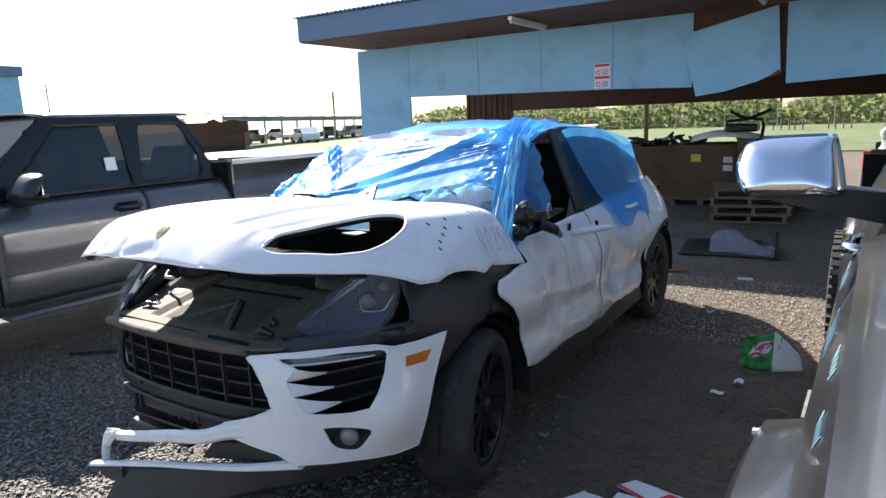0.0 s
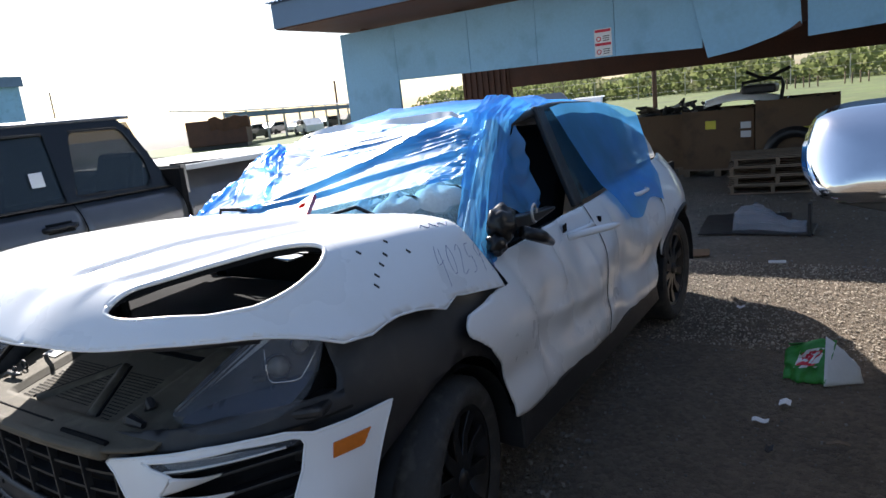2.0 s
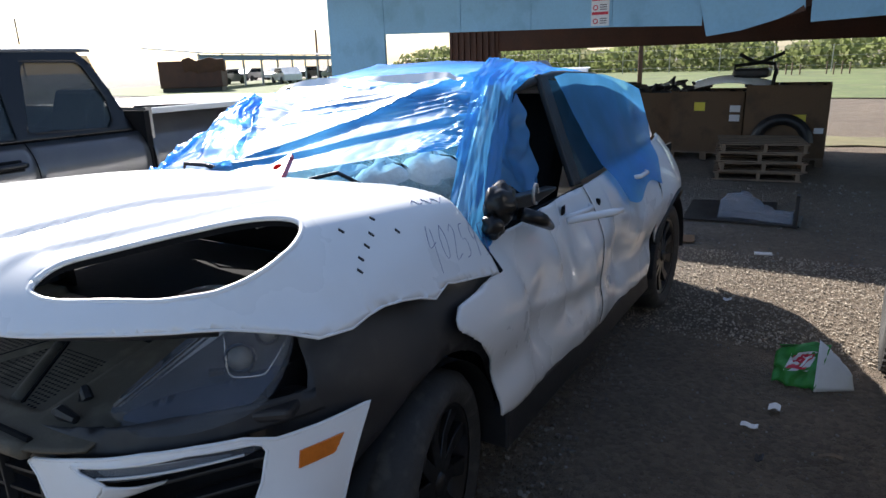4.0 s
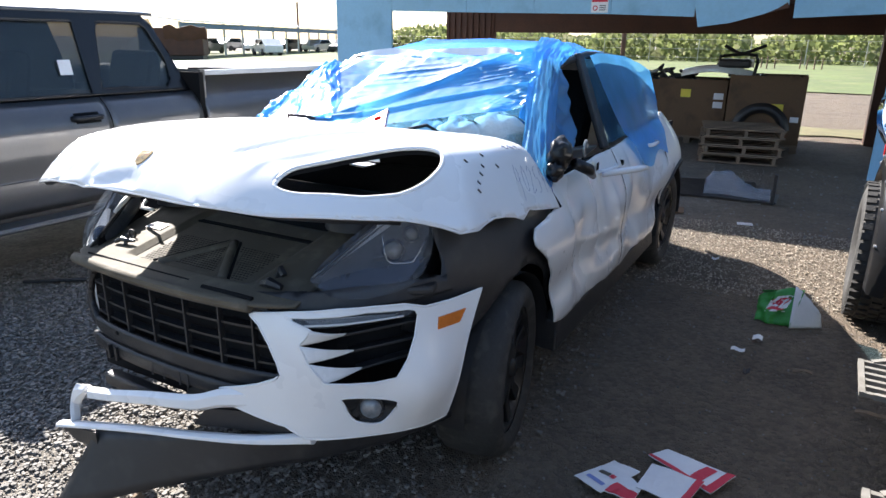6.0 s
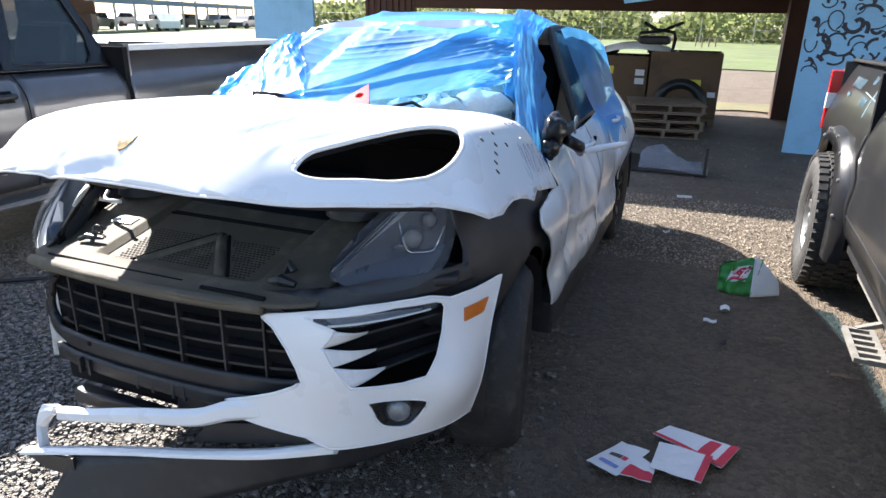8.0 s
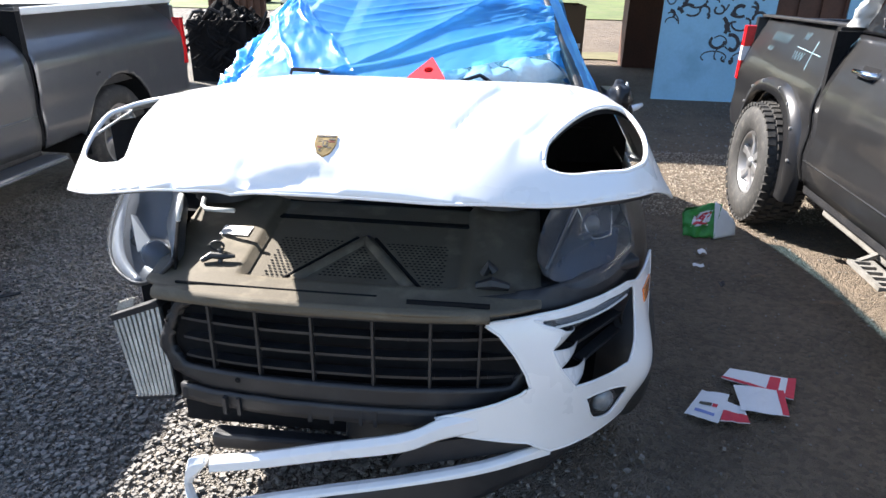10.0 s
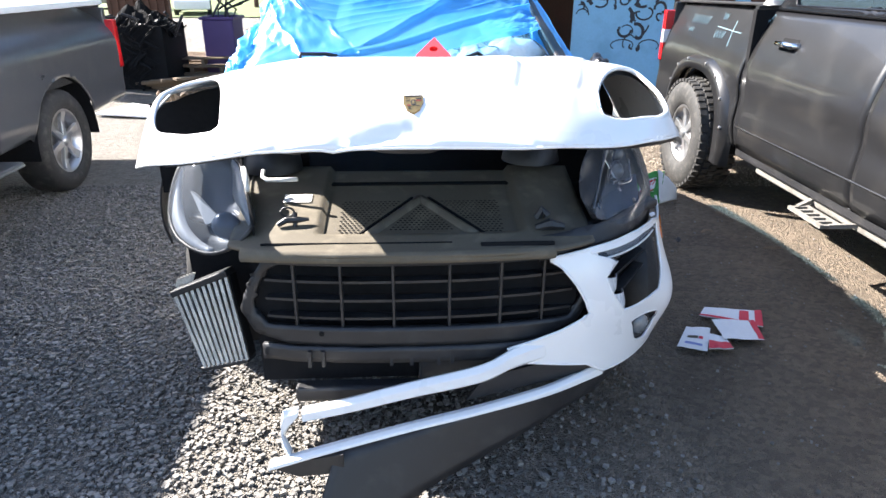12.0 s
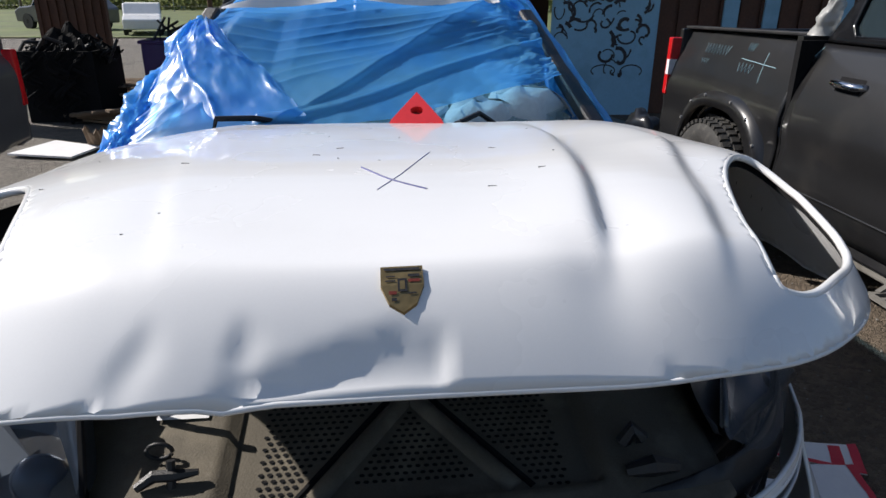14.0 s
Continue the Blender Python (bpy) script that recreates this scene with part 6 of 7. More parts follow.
# ---- the two pickup trucks; x = 0 is the visible side, the body lies towards +x, front towards -y, rear hub at y = 0 ----
def truck(name, label, m, paint, spec, mirrored):
    t = thing(name, label, "pickup truck", m)
    W = 1.98
    sx = -1 if mirrored else 1
    def prism(poly, a, b):
        return Geo().prism(poly, "x", sx * a, sx * b)
    S = spec
    wb, cab_y, roof, rail, belt, sill = S["wb"], S["cab"], S["roof"], S["rail"], S["belt"], S["sill"]
    tail, fr, r = S["tail"], -wb, S["r"]
    def skin(y, z):
        x = 0.0
        x += S["lean"] * max(0.0, (z - S["waist"]) / (belt - S["waist"])) ** S["curl"]
        x += 0.05 * max(0.0, (sill + 0.22 - z) / 0.25) ** 2
        x += 0.015 * math.exp(-((z - (belt + sill) / 2 + 0.12) / 0.09) ** 2) + S["wavy"] * rough_noise((y, z * 1.6, 3.0), 3.0)
        return x
    side = lambda y, z: (sx * skin(y, z), y, z)
    # bed side with its wheel arch
    ar = r + 0.09
    top = [(cab_y + 0.03, rail), (tail, rail - S["drop"])]
    bed = [top[0], top[1], (tail + 0.03, sill + 0.30), (tail, sill + 0.06), (ar * 0.98, sill + 0.02)] + arch(0, r, ar, -2, 182, 24) + [(-ar * 1.0, sill + 0.02), (cab_y + 0.03, sill)]
    b = part("bed_side", sheet(bed, [], 0.03, side), paint, t, smooth=True, solid=0.01)
    part("bed_rail", Geo().bar((sx * 0.15, cab_y + 0.03, rail + 0.008), (sx * 0.15, tail, rail - S["drop"] + 0.008), 0.09, 0.02), BLACKP, t, bevel=0.006)
    part("far_bed_side", prism([top[0], top[1], (tail, sill), (cab_y + 0.03, sill)], W - 0.06, W), paint, t)
    part("bed_floor", prism([(cab_y + 0.03, 0.78), (tail, 0.78), (tail, 0.84), (cab_y + 0.03, 0.84)], 0.05, W - 0.05), BLACKP, t)
    part("bed_front", prism([(cab_y + 0.03, 0.8), (cab_y + 0.08, 0.8), (cab_y + 0.08, rail), (cab_y + 0.03, rail)], 0.05, W - 0.05), paint, t)
    part("tailgate", prism([(tail - 0.06, 0.70), (tail, 0.70), (tail - 0.01, rail - S["drop"]), (tail - 0.06, rail - S["drop"])], 0.06, W - 0.06), paint, t, bevel=0.01)
    part("rear_bumper", prism([(tail - 0.05, 0.50), (tail + 0.14, 0.52), (tail + 0.14, 0.66), (tail - 0.05, 0.68)], 0.06, W - 0.06), S["bumper"], t, bevel=0.02)
    lam = [(tail - 0.055, S["lamp"][1]), (tail + 0.012, S["lamp"][1]), (tail + 0.03, S["lamp"][0]), (tail - 0.035, S["lamp"][0])]
    tl = part("tail_lamp", prism(lam, -0.012, 0.18), REDLENS, t, "red tail lamp", bevel=0.01)
    if S["lamp_white"]:
        z0, z1 = S["lamp"]
        h = z1 - z0
        part("reverse_lens", prism([(tail - 0.05, z0 + 0.36 * h), (tail - 0.004, z0 + 0.36 * h), (tail - 0.012, z0 + 0.62 * h), (tail - 0.05, z0 + 0.62 * h)], -0.016, 0.05), PAPER, tl)
    # cab side: two doors and pillars
    front_edge, mid = S["front_edge"], S["mid"]
    wing_end = front_edge - 0.02
    for nm, y0, y1 in (("front_door", front_edge, mid), ("rear_door", mid + 0.012, cab_y - 0.015)):
        d = part(nm, sheet([(y0, belt), (y1, belt), (y1, sill), (y0, sill)], [], 0.05, side), paint, t, smooth=True, solid=0.012)
        hy = y1 - S["handle_in"]
        if nm == "rear_door" and not S["rear_handle"]:
            continue
        inset = skin(hy, S["handle_z"])
        part("handle", Geo().tube([(sx * inset, hy - 0.11, S["handle_z"]), (sx * (inset - 0.04), hy - 0.08, S["handle_z"]), (sx * (inset - 0.04), hy + 0.08, S["handle_z"] + 0.004), (sx * inset, hy + 0.11, S["handle_z"])], 0.019, 8), S["handle_mat"], d, "", smooth=True)
        part("handle_cup", Geo().grid(10, 6, lambda a, bb: (sx * (skin(hy, S["handle_z"] - 0.035 + 0.07 * bb) - 0.0085), hy - 0.09 + 0.18 * a, S["handle_z"] - 0.035 + 0.07 * bb)), DARK, d)
    for y in (front_edge - 0.008, mid + 0.006, cab_y - 0.0):
        part("door_seam", Geo().tube([(sx * (skin(y, z) + 0.004), y, z) for z in np.linspace(sill + 0.02, belt, 12)], 0.009, 5), DARK, t)
    part("cab_gap", Geo().box(min(sx * 0.02, sx * 1.9), max(sx * 0.02, sx * 1.9), cab_y - 0.01, cab_y + 0.035, 0.55, rail - 0.02), DARK, t)
    part("rocker", prism([(fr + 0.6, sill - 0.06), (cab_y, sill - 0.06), (cab_y, sill + 0.02), (fr + 0.6, sill + 0.02)], 0.04, 0.14), S["rocker"], t, bevel=0.015)
    # added unseen skirt, low enough to block sun from the ground underneath
    part("far_sun_block", prism([(fr + 0.5, 0.17), (tail - 0.3, 0.17), (tail - 0.3, sill + 0.02), (fr + 0.5, sill + 0.02)], W - 0.28, W - 0.08), BLACKP, t)
    part("body_line", Geo().tube([(sx * (skin(y, S["line"]) - 0.004), y, S["line"]) for y in np.linspace(front_edge, cab_y - 0.02, 12)], 0.007, 6), paint, t, smooth=True)
    # glasshouse
    wy0, wy1, tz = S["win0"], cab_y - 0.05, roof - 0.09
    lean = lambda z: S["lean"] + 0.005 + 0.17 * (z - belt) / (roof - belt)
    house = [(front_edge - 0.10, belt), (wy0 + 0.31, roof - 0.10), (wy0 + 0.40, roof - 0.035), (wy0 + 0.52, roof - 0.015), (wy1 - 0.34, roof - 0.012), (wy1 - 0.24, roof - 0.035), (wy1 - 0.17, roof - 0.11), (wy1 - 0.08, roof - 0.32), (cab_y - 0.03, belt)]
    w1 = [(front_edge + 0.16, belt + 0.03), (wy0 + 0.50, tz), (mid - 0.03, tz), (mid - 0.03, belt + 0.03)]
    w2 = curve2([(mid + 0.045, belt + 0.06), (mid + 0.13, tz - 0.02), (mid + 0.17, tz), (wy1 - 0.27, tz - 0.005), (wy1 - 0.23, tz - 0.03), (wy1 - 0.13, belt + 0.24), (wy1 - 0.13, belt + 0.10), (wy1 - 0.18, belt + 0.045)], 1)
    part("cab_frame", sheet(house, [w1, w2], 0.018, lambda y, z: (sx * lean(z), y, z)), GLOSSBLACK, t, smooth=True, solid=0.03)
    part("pillar_trim", sheet([(mid - 0.03, belt + 0.03), (mid + 0.045, belt + 0.06), (mid + 0.13, tz - 0.02), (mid + 0.16, tz), (mid - 0.03, tz)], [], 0.05, lambda y, z: (sx * (lean(z) - 0.018), y, z)), GLOSSBLACK, t)
    for nm, w in (("front_window", w1), ("rear_window", w2)):
        ring = w + w[:1]
        part("window_seal", Geo().tube([(sx * (lean(z) - 0.012), y, z) for p, q in zip(ring, ring[1:]) for y, z in ((p[0] + (q[0] - p[0]) * k / 6, p[1] + (q[1] - p[1]) * k / 6) for k in range(6))] + [(sx * (lean(w[0][1]) - 0.012), w[0][0], w[0][1])], 0.007, 6), GLOSSBLACK, t, smooth=True)
        pane = part(nm, sheet(w, [], 0.08, lambda y, z: (sx * (lean(z) + 0.006), y, z)), GLASS, t)
        if nm == "front_window" and S["sticker"]:
            yy, zz = S["sticker"]
            part("window_sticker", Geo().grid(1, 1, lambda a, bb: (sx * (lean(zz) - 0.01 + 0.02 * bb), yy + 0.09 * a, zz + 0.10 * bb)), PAPER, pane, "white paper sticker")
    part("far_cab_side", prism([(front_edge - 0.1, belt), (wy0 + 0.42, roof - 0.02), (wy1 - 0.16, roof - 0.015), (cab_y - 0.03, belt), (cab_y - 0.03, sill), (front_edge - 0.1, sill)], W - 0.30, W - 0.2), DARK, t)
    part("roof", Geo().grid(20, 12, lambda a, bb: (sx * (0.27 + (W - 0.54) * a), wy0 + 0.40 + (wy1 - 0.14 - wy0 - 0.40) * bb, roof - 0.02 + 0.035 * (1 - (2 * a - 1) ** 4))), paint, t, smooth=True, solid=0.02)
    part("roof_fin", Geo().prism([(wy1 - 0.42, roof + 0.01), (wy1 - 0.22, roof + 0.01), (wy1 - 0.24, roof + 0.045), (wy1 - 0.32, roof + 0.04)], "x", sx * (W / 2 - 0.03), sx * (W / 2 + 0.03)), BLACKP, t, bevel=0.01)
    part("back_window", Geo().add([(sx * 0.2, cab_y - 0.03, belt), (sx * (W - 0.2), cab_y - 0.03, belt), (sx * (W - 0.3), wy1 - 0.15, roof - 0.05), (sx * 0.3, wy1 - 0.15, roof - 0.05)], [(0, 1, 2, 3)]), GLASS, t)
    part("windscreen", Geo().add([(sx * 0.12, front_edge - 0.16, belt), (sx * (W - 0.12), front_edge - 0.16, belt), (sx * (W - 0.28), wy0 + 0.41, roof - 0.02), (sx * 0.28, wy0 + 0.41, roof - 0.02)], [(0, 1, 2, 3)]), SCREEN, t)
    part("cabin", prism([(front_edge, sill + 0.05), (cab_y - 0.06, sill + 0.05), (cab_y - 0.06, belt - 0.05), (front_edge, belt - 0.05)], 0.14, W - 0.3), DARK, t)
    for yy in (front_edge + 0.55, mid + 0.45):
        part("seat", prism([(yy, belt - 0.3), (yy + 0.2, belt - 0.3), (yy + 0.32, belt + 0.30), (yy + 0.20, belt + 0.32)], 0.35, 0.85), DARK, t, bevel=0.04)
    # front wing, bonnet and nose
    wing = [(wing_end, belt - 0.03), (wing_end, sill)] + [(fr + ar, sill + 0.02)] + arch(fr, r, ar, -2, 182, 24) + [(fr - ar, 0.62), (fr - ar - 0.30, 0.66), (fr - ar - 0.34, belt - 0.15), (fr - 0.45, belt - 0.07), (fr - 0.1, belt - 0.035)]
    part("front_wing", sheet(wing, [], 0.03, lambda y, z: (sx * (skin(y, z) + 0.10 * max(0.0, (fr - 0.35 - y) / 0.4) ** 2), y, z)), paint, t, smooth=True, solid=0.012)
    part("far_wing", prism([(wing_end, belt - 0.05), (wing_end, sill), (fr - 0.8, 0.62), (fr - 0.8, belt - 0.15)], W - 0.06, W), paint, t)
    part("bonnet", Geo().grid(20, 14, lambda a, bb: (sx * (0.075 + (W - 0.15) * a), wing_end - 0.06 + (fr - 0.80 - wing_end) * bb, belt - 0.036 + 0.05 * (1 - (2 * a - 1) ** 6) - 0.12 * bb ** 3)), paint, t, smooth=True, solid=0.01)
    part("grille", prism([(fr - 0.86, 0.62), (fr - 0.80, 0.60), (fr - 0.78, belt - 0.17), (fr - 0.84, belt - 0.2)], 0.12, W - 0.12), BLACKP, t, bevel=0.02)
    part("front_bumper", prism([(fr - 0.92, 0.48), (fr - 0.70, 0.46), (fr - 0.70, 0.66), (fr - 0.90, 0.66)], 0.06, W - 0.06), S["bumper"], t, bevel=0.03)
    part("underbody", prism([(fr - 0.5, 0.42), (tail - 0.1, 0.42), (tail - 0.1, 0.60), (fr - 0.5, 0.60)], 0.30, W - 0.30), DARK, t)
    for y in (0, fr):
        for xx, o in ((S["tyre_w"] / 2 - S["poke"], -1), (W - S["tyre_w"] / 2, 1)):
            wheel(t, (sx * xx, y, r), r, S["tyre_w"], ALLOY, S["rim"], S["spokes"], sx * o, S["tread"], 0.014)
        lin = arch(y, r, ar - 0.005, -5, 185, 20)
        k = len(lin)
        part("wheel_arch", Geo().add([(sx * w, a, z) for w in (0.02, 0.45) for a, z in lin], [(i, i + 1, i + 1 + k, i + k) for i in range(k - 1)]), DARK, t, smooth=True)
    # mirror
    my, mz = S["mirror"]
    def cap(a, bb):
        p, q = 2 * a - 1, 2 * bb - 1
        e, h = p * (1 - (0.16 if p > 0 else 0.03) * q * q) * (1 - 0.05 * q), q * math.sqrt(1 - (0.42 if p > 0 else 0.10) * p ** 4)
        return (-sx * (0.125 + 0.135 * e + 0.012 * h), my - 0.105 * math.sqrt(max(0.0, 1 - 0.92 * max(abs(p), abs(q)) ** 3)) + 0.045 * h, mz + 0.012 + 0.084 * h - 0.006 * e)
    mr = part("door_mirror", Geo().grid(22, 16, cap), S["mirror_mat"], t, "large door mirror" if not S["chrome"] else "chrome-capped door mirror", smooth=True, solid=0.006)
    low = [(0.235, mz - 0.06, mz - 0.045, 0.035), (0.20, mz - 0.085, mz - 0.04, 0.075), (0.05, mz - 0.115, mz - 0.04, 0.085), (-0.12, mz - 0.15, mz - 0.055, 0.06), (-0.20, mz - 0.16, mz - 0.06, 0.05)]
    g = Geo()
    g.add([(-sx * u, my + dy, z) for u, z0, z1, w in low for dy, z in ((-w, z0 + 0.01), (-w, z1), (w * 0.6, z1), (w * 0.6, z0))], [(i * 4 + k, i * 4 + (k + 1) % 4, (i + 1) * 4 + (k + 1) % 4, (i + 1) * 4 + k) for i in range(4) for k in range(4)] + [(0, 1, 2, 3), (16, 17, 18, 19)])
    part("mirror_foot", g, BLACKP, mr, bevel=0.012)
    part("mirror_glass", prism([(my + 0.0, mz - 0.05), (my + 0.006, mz - 0.05), (my + 0.006, mz + 0.07), (my, mz + 0.07)], -0.215, -0.0), CHROME, mr)
    return t, sx, skin


GREY = dict(wavy=0.002, wb=3.68, cab=-0.94, roof=1.80, rail=1.37, drop=0.07, belt=1.20, sill=0.50, tail=1.09, r=0.385, lamp=(0.80, 1.20), lamp_white=False, front_edge=-2.91, mid=-1.77, win0=-2.79, rear_handle=False,
            handle_z=1.08, handle_in=0.17, handle_mat=BLACKP, bumper=CHROME, rocker=BLACKP, line=0.72, sticker=(-1.99, 1.36), tyre_w=0.27, poke=-0.03, rim=0.24, spokes=6, tread=0, mirror=(-2.67, 1.30), mirror_mat=BLACKP, chrome=False, lean=0.12, waist=1.0, curl=2.2)
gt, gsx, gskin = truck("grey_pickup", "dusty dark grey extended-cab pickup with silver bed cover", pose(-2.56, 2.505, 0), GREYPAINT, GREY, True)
board = part("running_board", Geo().box(-0.02, 0.14, -2.95, -0.95, 0.435, 0.475), GREYPAINT, gt, "dusty grey running board", bevel=0.012)
part("board_edge", Geo().tube([(0.142, y, 0.452) for y in np.linspace(-2.94, -0.96, 6)], 0.008, 6), GREYPAINT, board, smooth=True)
part("bed_cover", Geo().box(-1.92, -0.06, -0.87, 1.06, 1.32, 1.365), PALEBOX, gt, "pale folding bed cover", bevel=0.01)
BLACK = dict(wavy=0.003, wb=3.64, cab=-0.66, roof=1.93, rail=1.395, drop=0.03, belt=1.36, sill=0.47, tail=0.93, r=0.42, lamp=(0.88, 1.30), lamp_white=True, front_edge=-2.98, mid=-2.0, win0=-2.80, rear_handle=True,
             handle_z=1.19, handle_in=0.38, handle_mat=CHROME, bumper=CHROME, rocker=BLACKP, line=0.62, sticker=None, tyre_w=0.31, poke=0.12, rim=0.225, spokes=6, tread=44, mirror=(-2.72, 1.46), mirror_mat=CHROME, chrome=True, lean=0.15, waist=0.92, curl=1.6)
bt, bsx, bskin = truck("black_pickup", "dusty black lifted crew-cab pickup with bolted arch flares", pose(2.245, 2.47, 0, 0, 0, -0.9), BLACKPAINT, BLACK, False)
for cy, poke in ((0.0, 0.06), (-3.64, 0.105)):
    square = lambda rr: [(cy + rr * math.copysign(abs(math.cos(a)) ** 0.72, math.cos(a)), 0.42 + rr * math.copysign(abs(math.sin(a)) ** 0.86, math.sin(a))) for a in np.linspace(radians(-8), radians(188), 37)]
    outer, inn = square(0.60), square(0.50)
    g, n = Geo(), len(outer)
    v = []
    for (a, b), (c, d) in zip(outer, inn):
        v += [(0.035, a, b), (-0.7 * poke, 0.75 * a + 0.25 * c, 0.75 * b + 0.25 * d), (-poke, c, d), (-0.02, c, d)]
    g.add(v, [(i * 4 + k, i * 4 + k + 1, (i + 1) * 4 + k + 1, (i + 1) * 4 + k) for i in range(n - 1) for k in range(3)])
    fl = part("arch_flare", g, BLACKPAINT, bt, "black bolted arch flare", smooth=True)
    for i in range(1, 9):
        a = radians(-8 + 196 * i / 9)
        part("bolt", Geo().lathe([(-0.012, 0.001), (-0.010, 0.010), (0.004, 0.012)], (-0.72 * poke, cy + 0.565 * math.copysign(abs(math.cos(a)) ** 0.72, math.cos(a)), 0.42 + 0.565 * math.copysign(abs(math.sin(a)) ** 0.86, math.sin(a))), 8), STEEL, fl)
part("mud_flap", Geo().prism([(0.50, 0.38), (0.53, 0.36), (0.56, 0.62), (0.52, 0.66)], "x", -0.04, 0.26), STEEL, bt, bevel=0.006)
step = part("side_step", Geo().bar((0.09, -2.95, 0.40), (0.09, -0.95, 0.395), 0.06, 0.06), STEPGREY, bt, "dull grey metal side step bar with hoop treads", bevel=0.01)
for y in (-1.83, -2.80):
    tread = part("step_tread", Geo().box(-0.10, -0.08, y - 0.16, y + 0.16, 0.365, 0.385), STEPGREY, step)
    part("tread_bar", Geo().box(0.0, 0.02, y - 0.16, y + 0.16, 0.365, 0.385), STEPGREY, tread)
    for k in range(6):
        part("tread_bar", Geo().box(-0.08, 0.0, y - 0.16 + 0.060 * k, y - 0.14 + 0.060 * k, 0.367, 0.383), STEPGREY, tread)
    for sg in (-1, 1):
        part("step_arm", Geo().bar((-0.05, y + sg * 0.155, 0.376), (0.09, y + sg * 0.22, 0.405), 0.022, 0.022), STEPGREY, step)

# pale paint-pen marks on the bed side, the rear door and the front wing
def scrawl(y0, y1, z0, z1, n, r=0.0035):
    pts = []
    for k in range(2 * n + 1):
        u = k / (2 * n)
        y, z = y0 + (y1 - y0) * u, z0 if k % 2 else z1
        pts.append((bskin(y, z) - 0.008, y, z))
    part("paint_pen_mark", Geo().tube(pts, r, 5), CHALK, bt)


scrawl(0.52, 0.20, 1.225, 1.285, 8, 0.0022)
scrawl(0.0, -0.08, 1.275, 1.32, 3, 0.0022)
scrawl(0.50, 0.40, 1.16, 1.19, 3, 0.0018)
scrawl(0.0, -0.17, 1.15, 1.20, 4, 0.0022)
for ya, za, yb, zb in ((-0.25, 1.28, -0.29, 1.11), (0.0, 1.225, -0.40, 1.205), (-0.70, 1.345, -0.61, 1.20), (-0.61, 1.20, -0.57, 1.235)):
    part("paint_pen_mark", Geo().tube([(bskin(ya + (yb - ya) * k / 8, za + (zb - za) * k / 8) - 0.008, ya + (yb - ya) * k / 8, za + (zb - za) * k / 8) for k in range(9)], 0.0026, 5), CHALK, bt)
scrawl(-3.84, -3.74, 1.14, 1.165, 5, 0.0016)
scrawl(-3.58, -3.44, 1.15, 1.18, 4, 0.0018)
scrawl(-3.20, -2.98, 1.06, 1.13, 5, 0.0022)
scrawl(-2.60, -2.42, 1.08, 1.14, 4, 0.0022)
wrap = Geo().grid(16, 20, lambda a, b: (0.16 + 0.07 * math.cos(6.283 * a) * (1.2 - b) + 0.03 * rough_noise((a * 6, b * 6, 1), 1.3), -0.62 - 0.10 * b + 0.06 * math.sin(6.283 * a) * (1.1 - b) + 0.02 * rough_noise((a * 6, b * 6, 4), 1.3), 1.40 + 0.26 * b))
solo("plastic_wrap", wrap, glassy("milky_plastic", (0.6, 0.6, 0.58), 0.45, 0.3), "crumpled milky plastic stuck on the bed corner", "plastic", pose(2.245, 2.47, 0, 0, 0, -0.9), smooth=True)


# ---- clutter in the shed ----
def carton(x0, x1, y0, y1, h, label, labels, turn=0.0):
    """A pallet box of heavy cardboard, open at the top, on its pallet."""
    cx, cy = (x0 + x1) / 2, (y0 + y1) / 2
    t = thing("pallet_box", label, "box", pose(cx, cy, 0, 0, 0, turn), group="cardboard pallet boxes")
    a, b = (x1 - x0) / 2, (y1 - y0) / 2
    for nm, g in (("front_wall", Geo().box(-a, a, -b, -b + 0.015, 0.13, h)), ("back_wall", Geo().box(-a, a, b - 0.015, b, 0.13, h)), ("side_wall", Geo().box(-a, -a + 0.015, -b + 0.016, b - 0.016, 0.13, h - 0.003)), ("side_wall", Geo().box(a - 0.015, a, -b + 0.016, b - 0.016, 0.13, h - 0.003))):
        part(nm, g, CARD, t)
    part("base", Geo().box(-a, a, -b, b, 0.10, 0.128), PALEWOOD, t)
    for k in (-1, 0, 1):
        part("runner", Geo().box(k * (a - 0.05) - 0.05, k * (a - 0.05) + 0.05, -b, b, 0.0, 0.10), PALEWOOD, t)
    part("fill", Geo().grid(14, 10, lambda u, v: (-a + 0.02 + (2 * a - 0.04) * u, -b + 0.02 + (2 * b - 0.04) * v, h - 0.10 + 0.16 * rough_noise((u * 5, v * 5, cx), 1.2))), DARK, t, "dark heap of scrap parts")
    for nm, mt, px, pz, w, hh in labels:
        part(nm, Geo().box(px - w / 2, px + w / 2, -b - 0.003, -b - 0.001, pz - hh / 2, pz + hh / 2), mt, t)
    return t


YELLOW = surf("yellow_label", (0.72, 0.60, 0.06), 0.6, var=0.08, bump=0.0)
carton(-0.66, 0.42, 9.62, 10.7, 1.06, "brown cardboard pallet box with scrap and a yellow label", [("yellow_label", YELLOW, -0.10, 0.83, 0.16, 0.13), ("white_label", PAPER, 0.42, 0.80, 0.15, 0.10), ("white_label", PAPER, 0.42, 0.66, 0.15, 0.10)])
carton(0.46, 1.55, 9.35, 10.4, 1.16, "brown cardboard pallet box with a scuffed dark arc", [("yellow_label", YELLOW, 0.18, 0.68, 0.17, 0.13), ("white_label", PAPER, 0.44, 0.52, 0.12, 0.08)], 2)
carton(-1.85, -0.72, 9.95, 11.0, 1.02, "dark stained cardboard pallet box", [])
